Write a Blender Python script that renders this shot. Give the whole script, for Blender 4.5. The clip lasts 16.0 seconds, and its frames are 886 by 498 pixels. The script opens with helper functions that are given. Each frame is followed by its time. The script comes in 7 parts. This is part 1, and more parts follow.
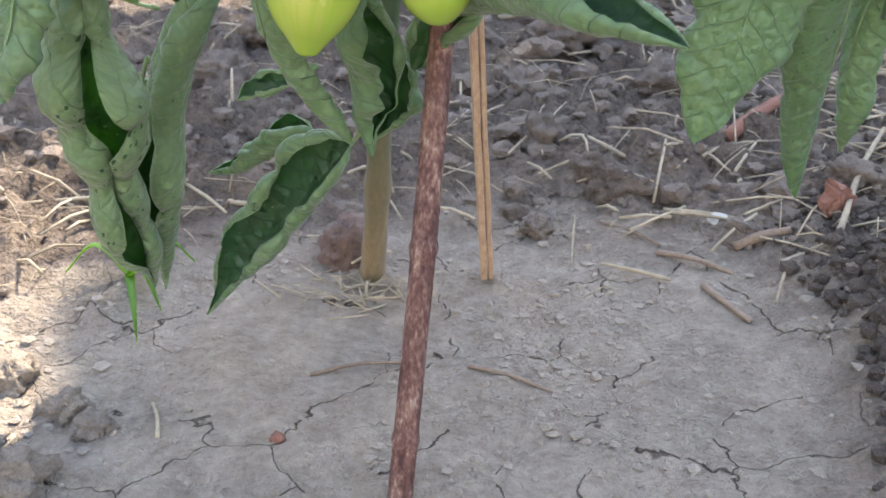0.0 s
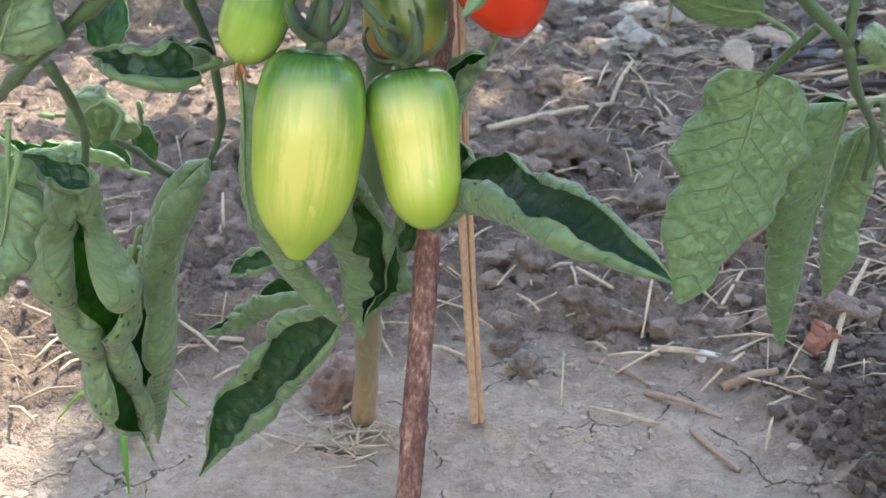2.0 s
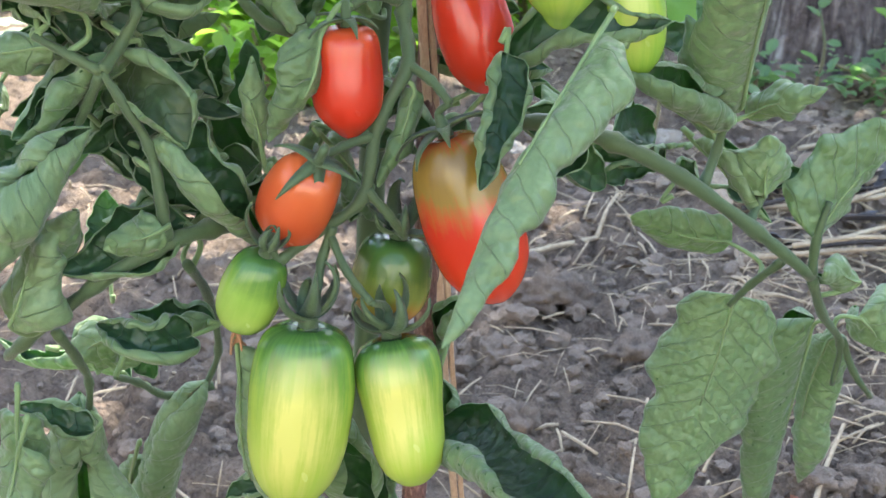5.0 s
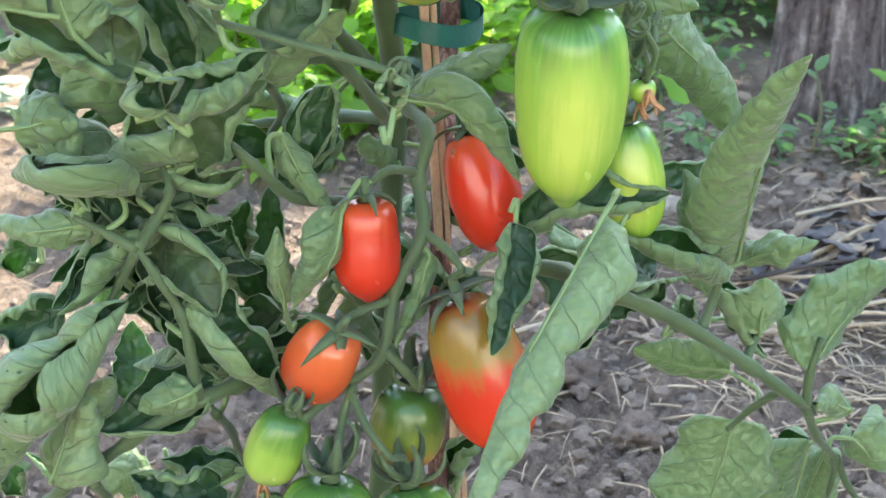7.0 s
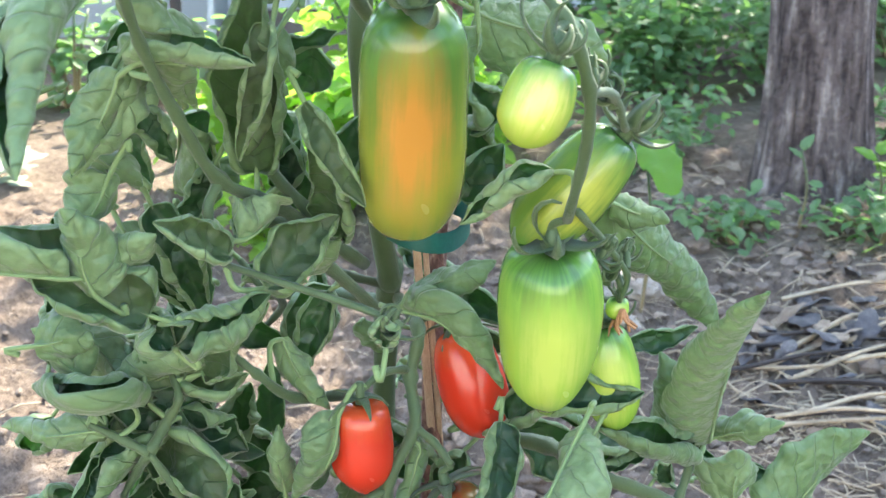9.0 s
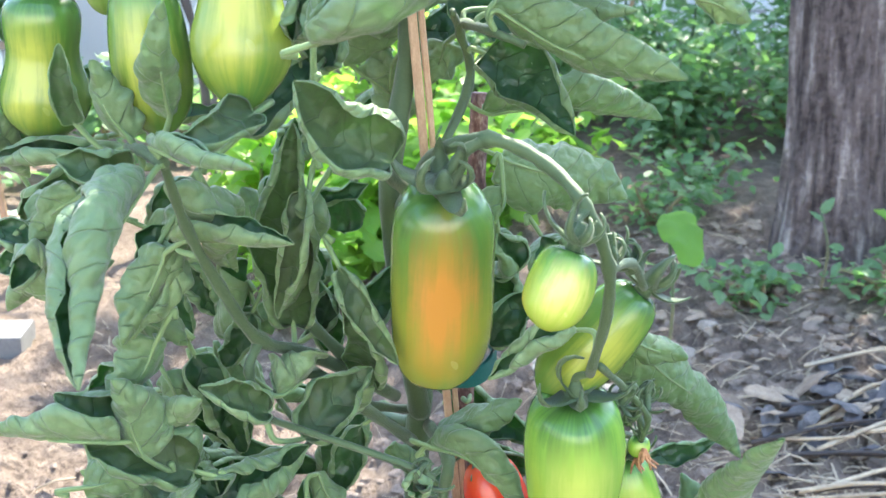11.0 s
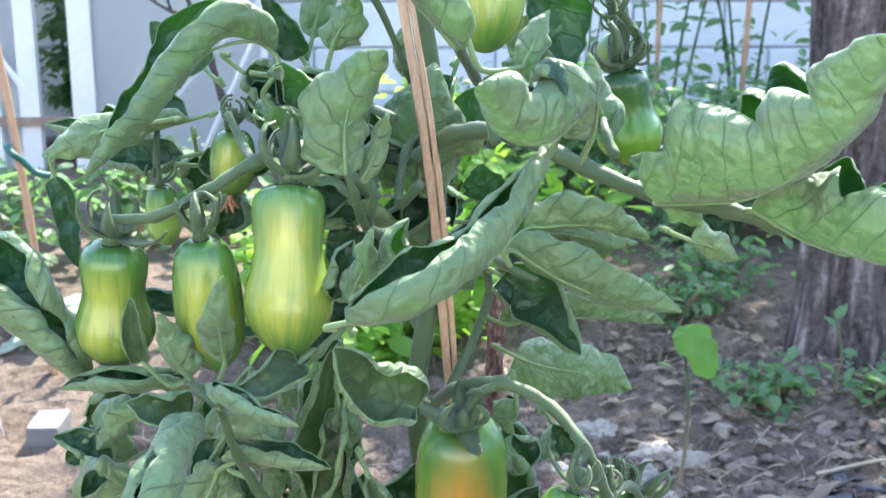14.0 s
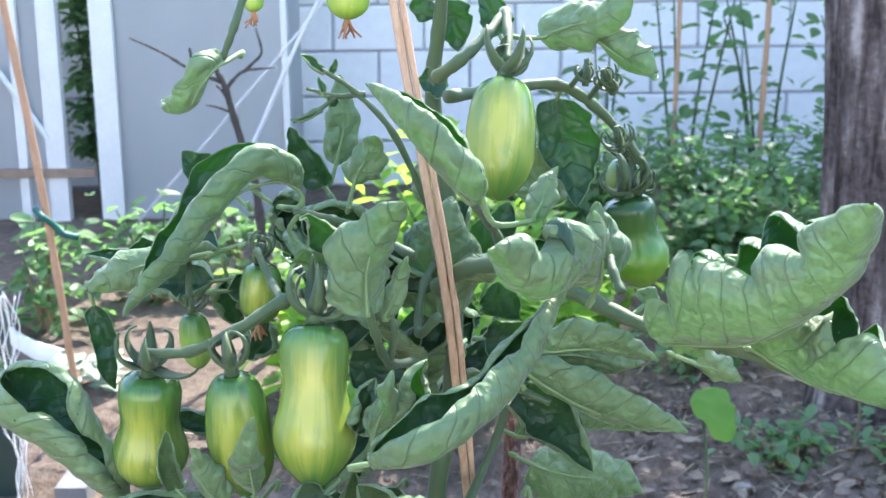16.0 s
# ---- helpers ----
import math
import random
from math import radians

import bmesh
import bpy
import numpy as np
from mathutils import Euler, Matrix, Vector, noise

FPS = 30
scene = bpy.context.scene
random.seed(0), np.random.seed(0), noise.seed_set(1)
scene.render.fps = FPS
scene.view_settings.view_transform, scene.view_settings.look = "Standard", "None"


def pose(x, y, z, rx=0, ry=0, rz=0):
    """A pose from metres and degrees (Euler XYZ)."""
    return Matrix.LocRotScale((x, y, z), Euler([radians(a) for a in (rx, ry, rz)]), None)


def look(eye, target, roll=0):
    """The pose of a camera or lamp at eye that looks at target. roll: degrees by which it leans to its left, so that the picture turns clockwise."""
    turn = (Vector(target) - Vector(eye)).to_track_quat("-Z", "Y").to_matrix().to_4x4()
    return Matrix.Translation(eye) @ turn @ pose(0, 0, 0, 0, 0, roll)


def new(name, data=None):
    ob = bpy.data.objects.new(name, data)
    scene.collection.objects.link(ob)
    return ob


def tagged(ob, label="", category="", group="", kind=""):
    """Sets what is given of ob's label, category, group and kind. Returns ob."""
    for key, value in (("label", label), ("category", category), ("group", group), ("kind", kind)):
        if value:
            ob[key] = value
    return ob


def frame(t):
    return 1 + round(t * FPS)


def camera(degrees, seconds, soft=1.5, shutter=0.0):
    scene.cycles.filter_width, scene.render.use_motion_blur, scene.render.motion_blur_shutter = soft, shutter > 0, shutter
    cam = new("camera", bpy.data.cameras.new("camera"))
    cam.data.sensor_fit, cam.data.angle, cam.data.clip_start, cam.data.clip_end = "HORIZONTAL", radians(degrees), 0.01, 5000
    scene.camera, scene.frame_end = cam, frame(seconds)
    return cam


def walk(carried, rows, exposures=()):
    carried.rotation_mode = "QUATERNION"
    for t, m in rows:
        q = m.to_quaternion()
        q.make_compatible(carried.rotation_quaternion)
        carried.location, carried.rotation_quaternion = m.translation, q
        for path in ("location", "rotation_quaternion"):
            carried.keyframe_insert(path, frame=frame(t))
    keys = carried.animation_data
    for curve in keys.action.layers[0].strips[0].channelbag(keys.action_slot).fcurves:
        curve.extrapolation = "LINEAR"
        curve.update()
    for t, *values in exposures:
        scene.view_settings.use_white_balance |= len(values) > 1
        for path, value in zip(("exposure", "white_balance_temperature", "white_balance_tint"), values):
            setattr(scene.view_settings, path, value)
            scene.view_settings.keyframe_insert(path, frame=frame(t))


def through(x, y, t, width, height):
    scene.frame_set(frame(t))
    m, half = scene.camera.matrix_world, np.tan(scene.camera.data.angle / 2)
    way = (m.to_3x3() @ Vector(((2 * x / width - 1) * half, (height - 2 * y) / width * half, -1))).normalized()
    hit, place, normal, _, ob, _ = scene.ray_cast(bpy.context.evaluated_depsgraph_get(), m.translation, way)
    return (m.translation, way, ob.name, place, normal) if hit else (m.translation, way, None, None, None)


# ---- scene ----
cam = camera(37.65, 16.0)
cam.data.dof.use_dof, cam.data.dof.focus_distance, cam.data.dof.aperture_fstop = True, 0.74, 26.0

PATH = [
    (0, (-0.0693, -0.6586, 0.4594), (-0.0025, 1.1458, -0.4007), 1.97),
    (0.5, (-0.0703, -0.6540, 0.4768), (0.0065, 1.1610, -0.3599), 1.75),
    (1, (-0.0714, -0.6486, 0.4945), (0.0111, 1.1750, -0.3225), 1.70),
    (1.5, (-0.0699, -0.6447, 0.5157), (0.0141, 1.1861, -0.2850), 1.52),
    (2, (-0.0694, -0.6362, 0.5303), (0.0095, 1.2003, -0.2578), 1.56),
    (2.5, (-0.0690, -0.6336, 0.5472), (0.0042, 1.2092, -0.2267), 1.60),
    (3, (-0.0687, -0.6330, 0.5620), (0.0083, 1.2141, -0.2011), 1.57),
    (3.5, (-0.0666, -0.6324, 0.5788), (0.0120, 1.2200, -0.1713), 1.39),
    (4, (-0.0662, -0.6318, 0.6006), (0.0180, 1.2270, -0.1325), 1.41),
    (6.5, (-0.0720, -0.6430, 0.7067), (0.0140, 1.2327, 0.0178), 0.79),
    (7, (-0.0751, -0.6481, 0.7283), (0.0097, 1.2305, 0.0473), 0.76),
    (7.5, (-0.0715, -0.6569, 0.7529), (0.0124, 1.2234, 0.0766), 0.86),
    (8, (-0.0717, -0.6569, 0.7859), (0.0209, 1.2277, 0.1228), 0.81),
    (10.5, (-0.0749, -0.6789, 0.8918), (-0.0108, 1.2230, 0.2763), -0.28),
    (11, (-0.0758, -0.6780, 0.9093), (-0.0221, 1.2306, 0.3138), -0.39),
    (11.5, (-0.0731, -0.6825, 0.9316), (-0.0335, 1.2313, 0.3521), 0.03),
    (12, (-0.0721, -0.6914, 0.9492), (-0.0400, 1.2252, 0.3788), 0.13),
    (12.5, (-0.0742, -0.7011, 0.9672), (-0.0468, 1.2189, 0.4079), -0.14),
    (13, (-0.0756, -0.7128, 0.9838), (-0.0511, 1.2085, 0.4290), 0.15),
    (13.5, (-0.0725, -0.7232, 1.0036), (-0.0495, 1.2021, 0.4625), 0.52),
    (14, (-0.0739, -0.7347, 1.0234), (-0.0596, 1.1972, 0.5058), -0.03),
    (14.5, (-0.0755, -0.7413, 1.0403), (-0.0743, 1.1947, 0.5384), -0.19),
    (15, (-0.0743, -0.7468, 1.0600), (-0.0832, 1.1941, 0.5776), -0.19),
    (15.5, (-0.0719, -0.7506, 1.0744), (-0.0933, 1.1925, 0.6013), -0.41),
    (16, (-0.0708, -0.7611, 1.0885), (-0.0899, 1.1832, 0.6202), -0.66),
]
walk(cam, [(t, look(eye, target, roll)) for t, eye, target, roll in PATH], [(0, 2.50, 7200, 9), (4, 2.70, 7200, 8), (7, 2.97, 7300, 5), (11, 3.07, 6700, 6), (13, 2.90, 6500, 8), (16, 2.54, 6250, 11)])

# ---- light ----
world = bpy.data.worlds.new("sky")
scene.world = world
world.use_nodes = True
sky = world.node_tree.nodes.new("ShaderNodeTexSky")
sky.sky_type, sky.sun_disc = "NISHITA", False
SUN_TO = Vector((0.30, 0.66, 0.80)).normalized()  # towards the sun
sky.sun_elevation = math.asin(SUN_TO.z)
sky.sun_rotation = math.atan2(SUN_TO.x, SUN_TO.y)
world.node_tree.links.new(sky.outputs[0], world.node_tree.nodes["Background"].inputs[0])
world.node_tree.nodes["Background"].inputs[1].default_value = 0.15
sun = new("sun", bpy.data.lights.new("sun", "SUN"))
sun.data.energy, sun.data.angle, sun.data.color = 3.0, radians(0.6), (1.0, 0.94, 0.84)
sun.matrix_world = look((0, 0, 0), -SUN_TO)


# ---- materials ----
def material(name, rough=0.6, metal=0.0, spec=0.5):
    m = bpy.data.materials.new(name)
    m.use_nodes = True
    b = m.node_tree.nodes["Principled BSDF"]
    b.inputs["Roughness"].default_value, b.inputs["Metallic"].default_value = rough, metal
    b.inputs["Specular IOR Level"].default_value = spec
    return m, m.node_tree, b


def node(nt, kind, **settings):
    n = nt.nodes.new(kind)
    for k, v in settings.items():
        if k in n.inputs:
            n.inputs[k].default_value = v
    return n


def maths(nt, op, a, b=None, c=None, clamp=False):
    n = nt.nodes.new("ShaderNodeMath")
    n.operation, n.use_clamp = op, clamp
    for i, v in enumerate((a, b, c)):
        if v is None:
            continue
        if isinstance(v, (int, float)):
            n.inputs[i].default_value = v
        else:
            nt.links.new(v, n.inputs[i])
    return n.outputs[0]


def mix(nt, fac, a, b, blend="MIX"):
    n = nt.nodes.new("ShaderNodeMixRGB")
    n.blend_type = blend
    for i, v in enumerate((fac, a, b)):
        if isinstance(v, (int, float)):
            n.inputs[i].default_value = v
        elif isinstance(v, tuple):
            n.inputs[i].default_value = (*v, 1.0)
        else:
            nt.links.new(v, n.inputs[i])
    return n.outputs[0]


def ramp(nt, fac, *stops):
    n = nt.nodes.new("ShaderNodeValToRGB")
    e = n.color_ramp.elements
    while len(e) < len(stops):
        e.new(0.5)
    for el, (p, col) in zip(e, stops):
        el.position, el.color = p, (*col, 1.0) if isinstance(col, tuple) else (col, col, col, 1.0)
    nt.links.new(fac, n.inputs[0])
    return n.outputs[0]


def noise_tex(nt, vec, scale, detail=4.0, rough=0.55, dist=0.0):
    n = node(nt, "ShaderNodeTexNoise", Scale=scale, Detail=detail, Roughness=rough, Distortion=dist)
    if vec is not None:
        nt.links.new(vec, n.inputs["Vector"])
    return n.outputs["Fac"]


def voronoi(nt, vec, scale, feature="DISTANCE_TO_EDGE"):
    n = node(nt, "ShaderNodeTexVoronoi", Scale=scale)
    n.feature = feature
    if vec is not None:
        nt.links.new(vec, n.inputs["Vector"])
    return n.outputs["Distance"]


def bump(nt, b, height, strength, dist, under=None):
    n = node(nt, "ShaderNodeBump", Strength=strength, Distance=dist)
    nt.links.new(height, n.inputs["Height"])
    if under is not None:
        nt.links.new(under, n.inputs["Normal"])
    nt.links.new(n.outputs[0], b.inputs["Normal"])
    return n.outputs[0]


def coords(nt, which="Object"):
    return nt.nodes.new("ShaderNodeTexCoord").outputs[which]


def stretched(nt, vec, sx, sy, sz):
    n = nt.nodes.new("ShaderNodeMapping")
    n.inputs["Scale"].default_value = (sx, sy, sz)
    nt.links.new(vec, n.inputs["Vector"])
    return n.outputs[0]


def shed_random(nt):
    return nt.nodes.new("ShaderNodeObjectInfo").outputs["Random"]


def leaf_material(name, dark, light, vein, net_colour, rough, through, strength, relief, sheen):
    """Leaf skin: midrib, side veins and an uneven net of sunken veins with raised cells between, light passing through."""
    m, nt, b = material(name, rough, spec=0.5)
    uv = coords(nt, "UV")
    wn = node(nt, "ShaderNodeTexNoise", Scale=95.0, Detail=3.0)
    nt.links.new(uv, wn.inputs["Vector"])
    warp = nt.nodes.new("ShaderNodeVectorMath")
    warp.operation = "MULTIPLY_ADD"
    nt.links.new(wn.outputs["Color"], warp.inputs[0])
    warp.inputs[1].default_value = (0.005, 0.005, 0.0)
    nt.links.new(uv, warp.inputs[2])
    bent = warp.outputs[0]
    sep = nt.nodes.new("ShaderNodeSeparateXYZ")
    nt.links.new(uv, sep.inputs[0])
    along, across = sep.outputs[0], maths(nt, "ABSOLUTE", sep.outputs[1])
    wob = maths(nt, "MULTIPLY", maths(nt, "SUBTRACT", noise_tex(nt, uv, 60.0, 2.0), 0.5), 0.007)
    s = maths(nt, "ADD", maths(nt, "SUBTRACT", along, maths(nt, "MULTIPLY", across, 0.75)), wob)
    saw = maths(nt, "ABSOLUTE", maths(nt, "SUBTRACT", maths(nt, "FRACT", maths(nt, "DIVIDE", s, 0.0165)), 0.5))
    side = maths(nt, "SUBTRACT", 1.0, maths(nt, "DIVIDE", saw, 0.042), clamp=True)
    rib = maths(nt, "SUBTRACT", 1.0, maths(nt, "DIVIDE", across, 0.0014), clamp=True)
    edge = voronoi(nt, bent, 150.0)
    big = maths(nt, "SUBTRACT", 1.0, maths(nt, "DIVIDE", edge, 0.05), clamp=True)
    # Wide tint round the veins, painting in the shading of puffed cells.
    cell_shading = maths(nt, "SUBTRACT", 1.0, maths(nt, "DIVIDE", maths(nt, "MINIMUM", edge, saw), 0.30), clamp=True)
    small = maths(nt, "SUBTRACT", 1.0, maths(nt, "DIVIDE", voronoi(nt, bent, 300.0), 0.16), clamp=True)
    net = maths(nt, "MAXIMUM", maths(nt, "MAXIMUM", maths(nt, "MULTIPLY", big, 0.7), side), maths(nt, "MULTIPLY", small, 0.22))
    net = maths(nt, "MAXIMUM", net, maths(nt, "MULTIPLY", cell_shading, 0.65))
    rnd = shed_random(nt)
    blotch = noise_tex(nt, coords(nt, "Object"), 60.0, 4.0, 0.65)
    tone = maths(nt, "MULTIPLY_ADD", maths(nt, "SUBTRACT", blotch, 0.5), 0.8, maths(nt, "MULTIPLY_ADD", rnd, 0.5, 0.25), clamp=True)
    base = mix(nt, tone, dark, light)
    col = mix(nt, maths(nt, "MULTIPLY", net, strength), base, net_colour)
    col = mix(nt, maths(nt, "MULTIPLY", rib, 0.5), col, vein)
    nt.links.new(col, b.inputs["Base Color"])
    d1, d2 = voronoi(nt, bent, 150.0, "SMOOTH_F1"), voronoi(nt, bent, 300.0, "SMOOTH_F1")
    cell = maths(nt, "MULTIPLY_ADD", maths(nt, "MULTIPLY", d1, d1), -1.2, maths(nt, "MULTIPLY", maths(nt, "MULTIPLY", d2, d2), -0.45))
    cell = maths(nt, "SUBTRACT", cell, maths(nt, "MULTIPLY", side, 0.2))
    bump(nt, b, maths(nt, "MULTIPLY_ADD", noise_tex(nt, uv, 1300.0, 2.0), 0.07, cell), relief, 0.0035)
    b.inputs["Sheen Weight"].default_value, b.inputs["Sheen Roughness"].default_value = sheen, 0.45
    tr = nt.nodes.new("ShaderNodeBsdfTranslucent")
    nt.links.new(mix(nt, maths(nt, "MULTIPLY", net, 0.4), through, vein), tr.inputs[0])
    ms = nt.nodes.new("ShaderNodeMixShader")
    ms.inputs[0].default_value = 0.30
    nt.links.new(b.outputs[0], ms.inputs[1])
    nt.links.new(tr.outputs[0], ms.inputs[2])
    nt.links.new(ms.outputs[0], nt.nodes["Material Output"].inputs[0])
    return m


LEAF_TOP = leaf_material("leaf_top", (0.012, 0.040, 0.022), (0.034, 0.088, 0.048), (0.085, 0.160, 0.070), (0.062, 0.135, 0.060), 0.27, (0.18, 0.45, 0.09), 0.45, 1.0, 0.06)
LEAF_OLIVE = leaf_material("leaf_top_olive", (0.036, 0.064, 0.027), (0.078, 0.122, 0.046), (0.085, 0.160, 0.070), (0.060, 0.110, 0.042), 0.45, (0.18, 0.45, 0.09), 0.4, 0.7, 0.15)
LEAF_UNDER = leaf_material("leaf_underside", (0.105, 0.186, 0.077), (0.275, 0.390, 0.192), (0.200, 0.310, 0.125), (0.080, 0.155, 0.050), 0.42, (0.18, 0.45, 0.09), 0.50, 1.0, 0.25)


def stem_material(name, dark, light):
    m, nt, b = material(name, 0.55, spec=0.4)
    o = coords(nt)
    n1 = noise_tex(nt, o, 60.0, 3.0)
    n2 = noise_tex(nt, o, 1400.0, 3.0)
    col = mix(nt, n1, dark, light)
    col = mix(nt, maths(nt, "MULTIPLY", n2, 0.25), col, (0.21, 0.28, 0.14))
    sep = nt.nodes.new("ShaderNodeSeparateXYZ")
    nt.links.new(o, sep.inputs[0])
    woody = maths(nt, "SUBTRACT", 1.0, maths(nt, "DIVIDE", maths(nt, "MULTIPLY_ADD", n1, 0.10, sep.outputs[2]), 0.28), clamp=True)
    col = mix(nt, maths(nt, "MULTIPLY", woody, 1.4, clamp=True), col, mix(nt, noise_tex(nt, stretched(nt, o, 260.0, 260.0, 25.0), 1.0, 4.0), (0.13, 0.085, 0.045), (0.36, 0.27, 0.155)))
    nt.links.new(col, b.inputs["Base Color"])
    bump(nt, b, n2, 0.45, 0.0008)
    b.inputs["Sheen Weight"].default_value = 0.12
    return m


STEM = stem_material("stem_green", (0.022, 0.048, 0.017), (0.058, 0.104, 0.037))
LEAF_RIB = stem_material("leaf_rib", (0.110, 0.190, 0.065), (0.190, 0.290, 0.115))


def fruit_material(name, stops, streak, front_tint=None, middle=0.48):
    """Tomato skin: colours from shoulder to tip, with streaks that run down it."""
    m, nt, b = material("fruit_" + name, 0.26, spec=0.55)
    uv = coords(nt, "UV")
    sep = nt.nodes.new("ShaderNodeSeparateXYZ")
    nt.links.new(uv, sep.inputs[0])
    long = noise_tex(nt, stretched(nt, uv, 17.0, 0.9, 1.0), 1.5, 5.0, 0.62)
    fleck = noise_tex(nt, stretched(nt, uv, 40.0, 26.0, 1.0), 1.0, 3.0)
    broad = noise_tex(nt, stretched(nt, uv, 5.0, 2.0, 1.0), 1.0, 2.0)
    shift = maths(nt, "MULTIPLY_ADD", maths(nt, "SUBTRACT", long, 0.5), streak * 1.7, maths(nt, "MULTIPLY", maths(nt, "SUBTRACT", broad, 0.5), 0.42))
    shift = maths(nt, "MULTIPLY_ADD", maths(nt, "SUBTRACT", fleck, 0.5), 0.07, shift)
    shift = maths(nt, "MULTIPLY", shift, maths(nt, "MULTIPLY_ADD", sep.outputs[1], 5.0, 0.15, clamp=True))
    col = ramp(nt, maths(nt, "ADD", sep.outputs[1], shift), *stops)
    # Camera-side patch: real ripening colour, plus brightening painted on where the fruit bulges forward.
    if front_tint:
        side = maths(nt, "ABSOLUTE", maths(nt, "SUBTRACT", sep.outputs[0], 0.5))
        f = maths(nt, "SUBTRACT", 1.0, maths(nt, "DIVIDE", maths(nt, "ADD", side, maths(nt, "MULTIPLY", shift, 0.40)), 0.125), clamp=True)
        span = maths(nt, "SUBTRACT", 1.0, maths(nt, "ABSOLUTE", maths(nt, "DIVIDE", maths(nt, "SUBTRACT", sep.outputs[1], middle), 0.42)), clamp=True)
        col = mix(nt, maths(nt, "MULTIPLY", maths(nt, "MULTIPLY", f, span), 1.6, clamp=True), col, front_tint)
    nt.links.new(col, b.inputs["Base Color"])
    nt.links.new(maths(nt, "MULTIPLY_ADD", broad, 0.22, 0.12), b.inputs["Roughness"])
    bump(nt, b, broad, 0.10, 0.004)
    return m


G0, G1, G2 = (0.045, 0.120, 0.028), (0.090, 0.200, 0.035), (0.220, 0.360, 0.060)
RED, ORANGE = (0.500, 0.030, 0.013), (0.560, 0.120, 0.035)
FRUIT = {
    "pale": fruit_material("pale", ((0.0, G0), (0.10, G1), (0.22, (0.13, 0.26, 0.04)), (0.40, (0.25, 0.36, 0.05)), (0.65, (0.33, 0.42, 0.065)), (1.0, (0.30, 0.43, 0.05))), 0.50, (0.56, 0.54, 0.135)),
    "green": fruit_material("green", ((0.0, G0), (0.15, G1), (0.40, G2), (0.75, (0.30, 0.43, 0.085)), (1.0, G2)), 0.25),
    "green_bright": fruit_material("green_bright", ((0.0, G0), (0.07, (0.09, 0.22, 0.035)), (0.20, (0.17, 0.34, 0.05)), (0.42, (0.26, 0.42, 0.06)), (0.75, (0.26, 0.43, 0.055)), (1.0, (0.20, 0.38, 0.045))), 0.42, (0.41, 0.51, 0.10)),
    "green_streak": fruit_material("green_streak", ((0.0, G0), (0.14, G1), (0.30, (0.085, 0.175, 0.03)), (0.52, (0.13, 0.215, 0.035)), (0.78, (0.095, 0.18, 0.03)), (1.0, G1)), 0.46, (0.34, 0.38, 0.06)),
    "yellow_streak": fruit_material("yellow_streak", ((0.0, G0), (0.09, G1), (0.24, (0.10, 0.19, 0.035)), (0.44, (0.18, 0.26, 0.04)), (0.66, (0.23, 0.30, 0.045)), (0.86, (0.14, 0.23, 0.035)), (1.0, G1)), 0.40, (0.43, 0.42, 0.075)),
    "green_dark": fruit_material("green_dark", ((0.0, (0.02, 0.06, 0.015)), (0.35, (0.04, 0.12, 0.018)), (0.6, (0.11, 0.24, 0.022)), (1.0, (0.17, 0.32, 0.03))), 0.2),
    "turning_low": fruit_material("turning_low", ((0.0, G0), (0.30, (0.08, 0.14, 0.025)), (0.55, (0.22, 0.26, 0.05)), (0.75, (0.36, 0.22, 0.04)), (1.0, (0.52, 0.13, 0.03))), 0.25),
    "red_shoulder": fruit_material("red_shoulder", ((0.0, (0.34, 0.05, 0.02)), (0.06, (0.20, 0.12, 0.025)), (0.28, (0.24, 0.15, 0.03)), (0.38, (0.40, 0.09, 0.022)), (0.48, RED), (1.0, (0.56, 0.045, 0.015))), 0.26),
    "orange_red": fruit_material("orange_red", ((0.0, ORANGE), (0.5, (0.53, 0.085, 0.028)), (1.0, (0.50, 0.072, 0.026))), 0.25),
    "red": fruit_material("red", ((0.0, (0.50, 0.07, 0.02)), (0.3, RED), (1.0, (0.53, 0.034, 0.014))), 0.2),
    "orange": fruit_material("orange", ((0.0, G0), (0.12, G1), (0.28, (0.14, 0.22, 0.035)), (0.50, (0.23, 0.26, 0.035)), (0.85, (0.25, 0.27, 0.04)), (1.0, (0.17, 0.26, 0.04))), 0.30, (0.53, 0.255, 0.045), 0.40),
}


def plain(name, a, b2, scale, rough=0.7, relief=0.3, depth=0.003, metal=0.0):
    m, nt, b = material(name, rough, metal)
    o = coords(nt)
    n1, n2 = noise_tex(nt, o, scale, 5.0), noise_tex(nt, o, scale * 9.0, 4.0)
    f = maths(nt, "MULTIPLY_ADD", n2, 0.45, maths(nt, "MULTIPLY", n1, 0.55))
    f = maths(nt, "MULTIPLY_ADD", maths(nt, "SUBTRACT", f, 0.5), 2.2, 0.5, clamp=True)
    f = maths(nt, "MULTIPLY_ADD", maths(nt, "SUBTRACT", shed_random(nt), 0.5), 0.35, f, clamp=True)
    nt.links.new(mix(nt, f, a, b2), b.inputs["Base Color"])
    bump(nt, b, f, relief, depth)
    return m


def grained(name, a, b2, across, rough=0.6, relief=0.4, depth=0.0015):
    """Wood or bark with the grain along z."""
    m, nt, b = material(name, rough)
    o = stretched(nt, coords(nt), across, across, across * 0.07)
    n1, n2 = noise_tex(nt, o, 1.0, 5.0, 0.65), noise_tex(nt, o, 6.0, 3.0)
    f = maths(nt, "MULTIPLY_ADD", n2, 0.4, maths(nt, "MULTIPLY", n1, 0.7))
    f = maths(nt, "MULTIPLY_ADD", maths(nt, "SUBTRACT", f, 0.5), 2.4, 0.45, clamp=True)
    nt.links.new(mix(nt, f, a, b2), b.inputs["Base Color"])
    bump(nt, b, f, relief, depth)
    return m


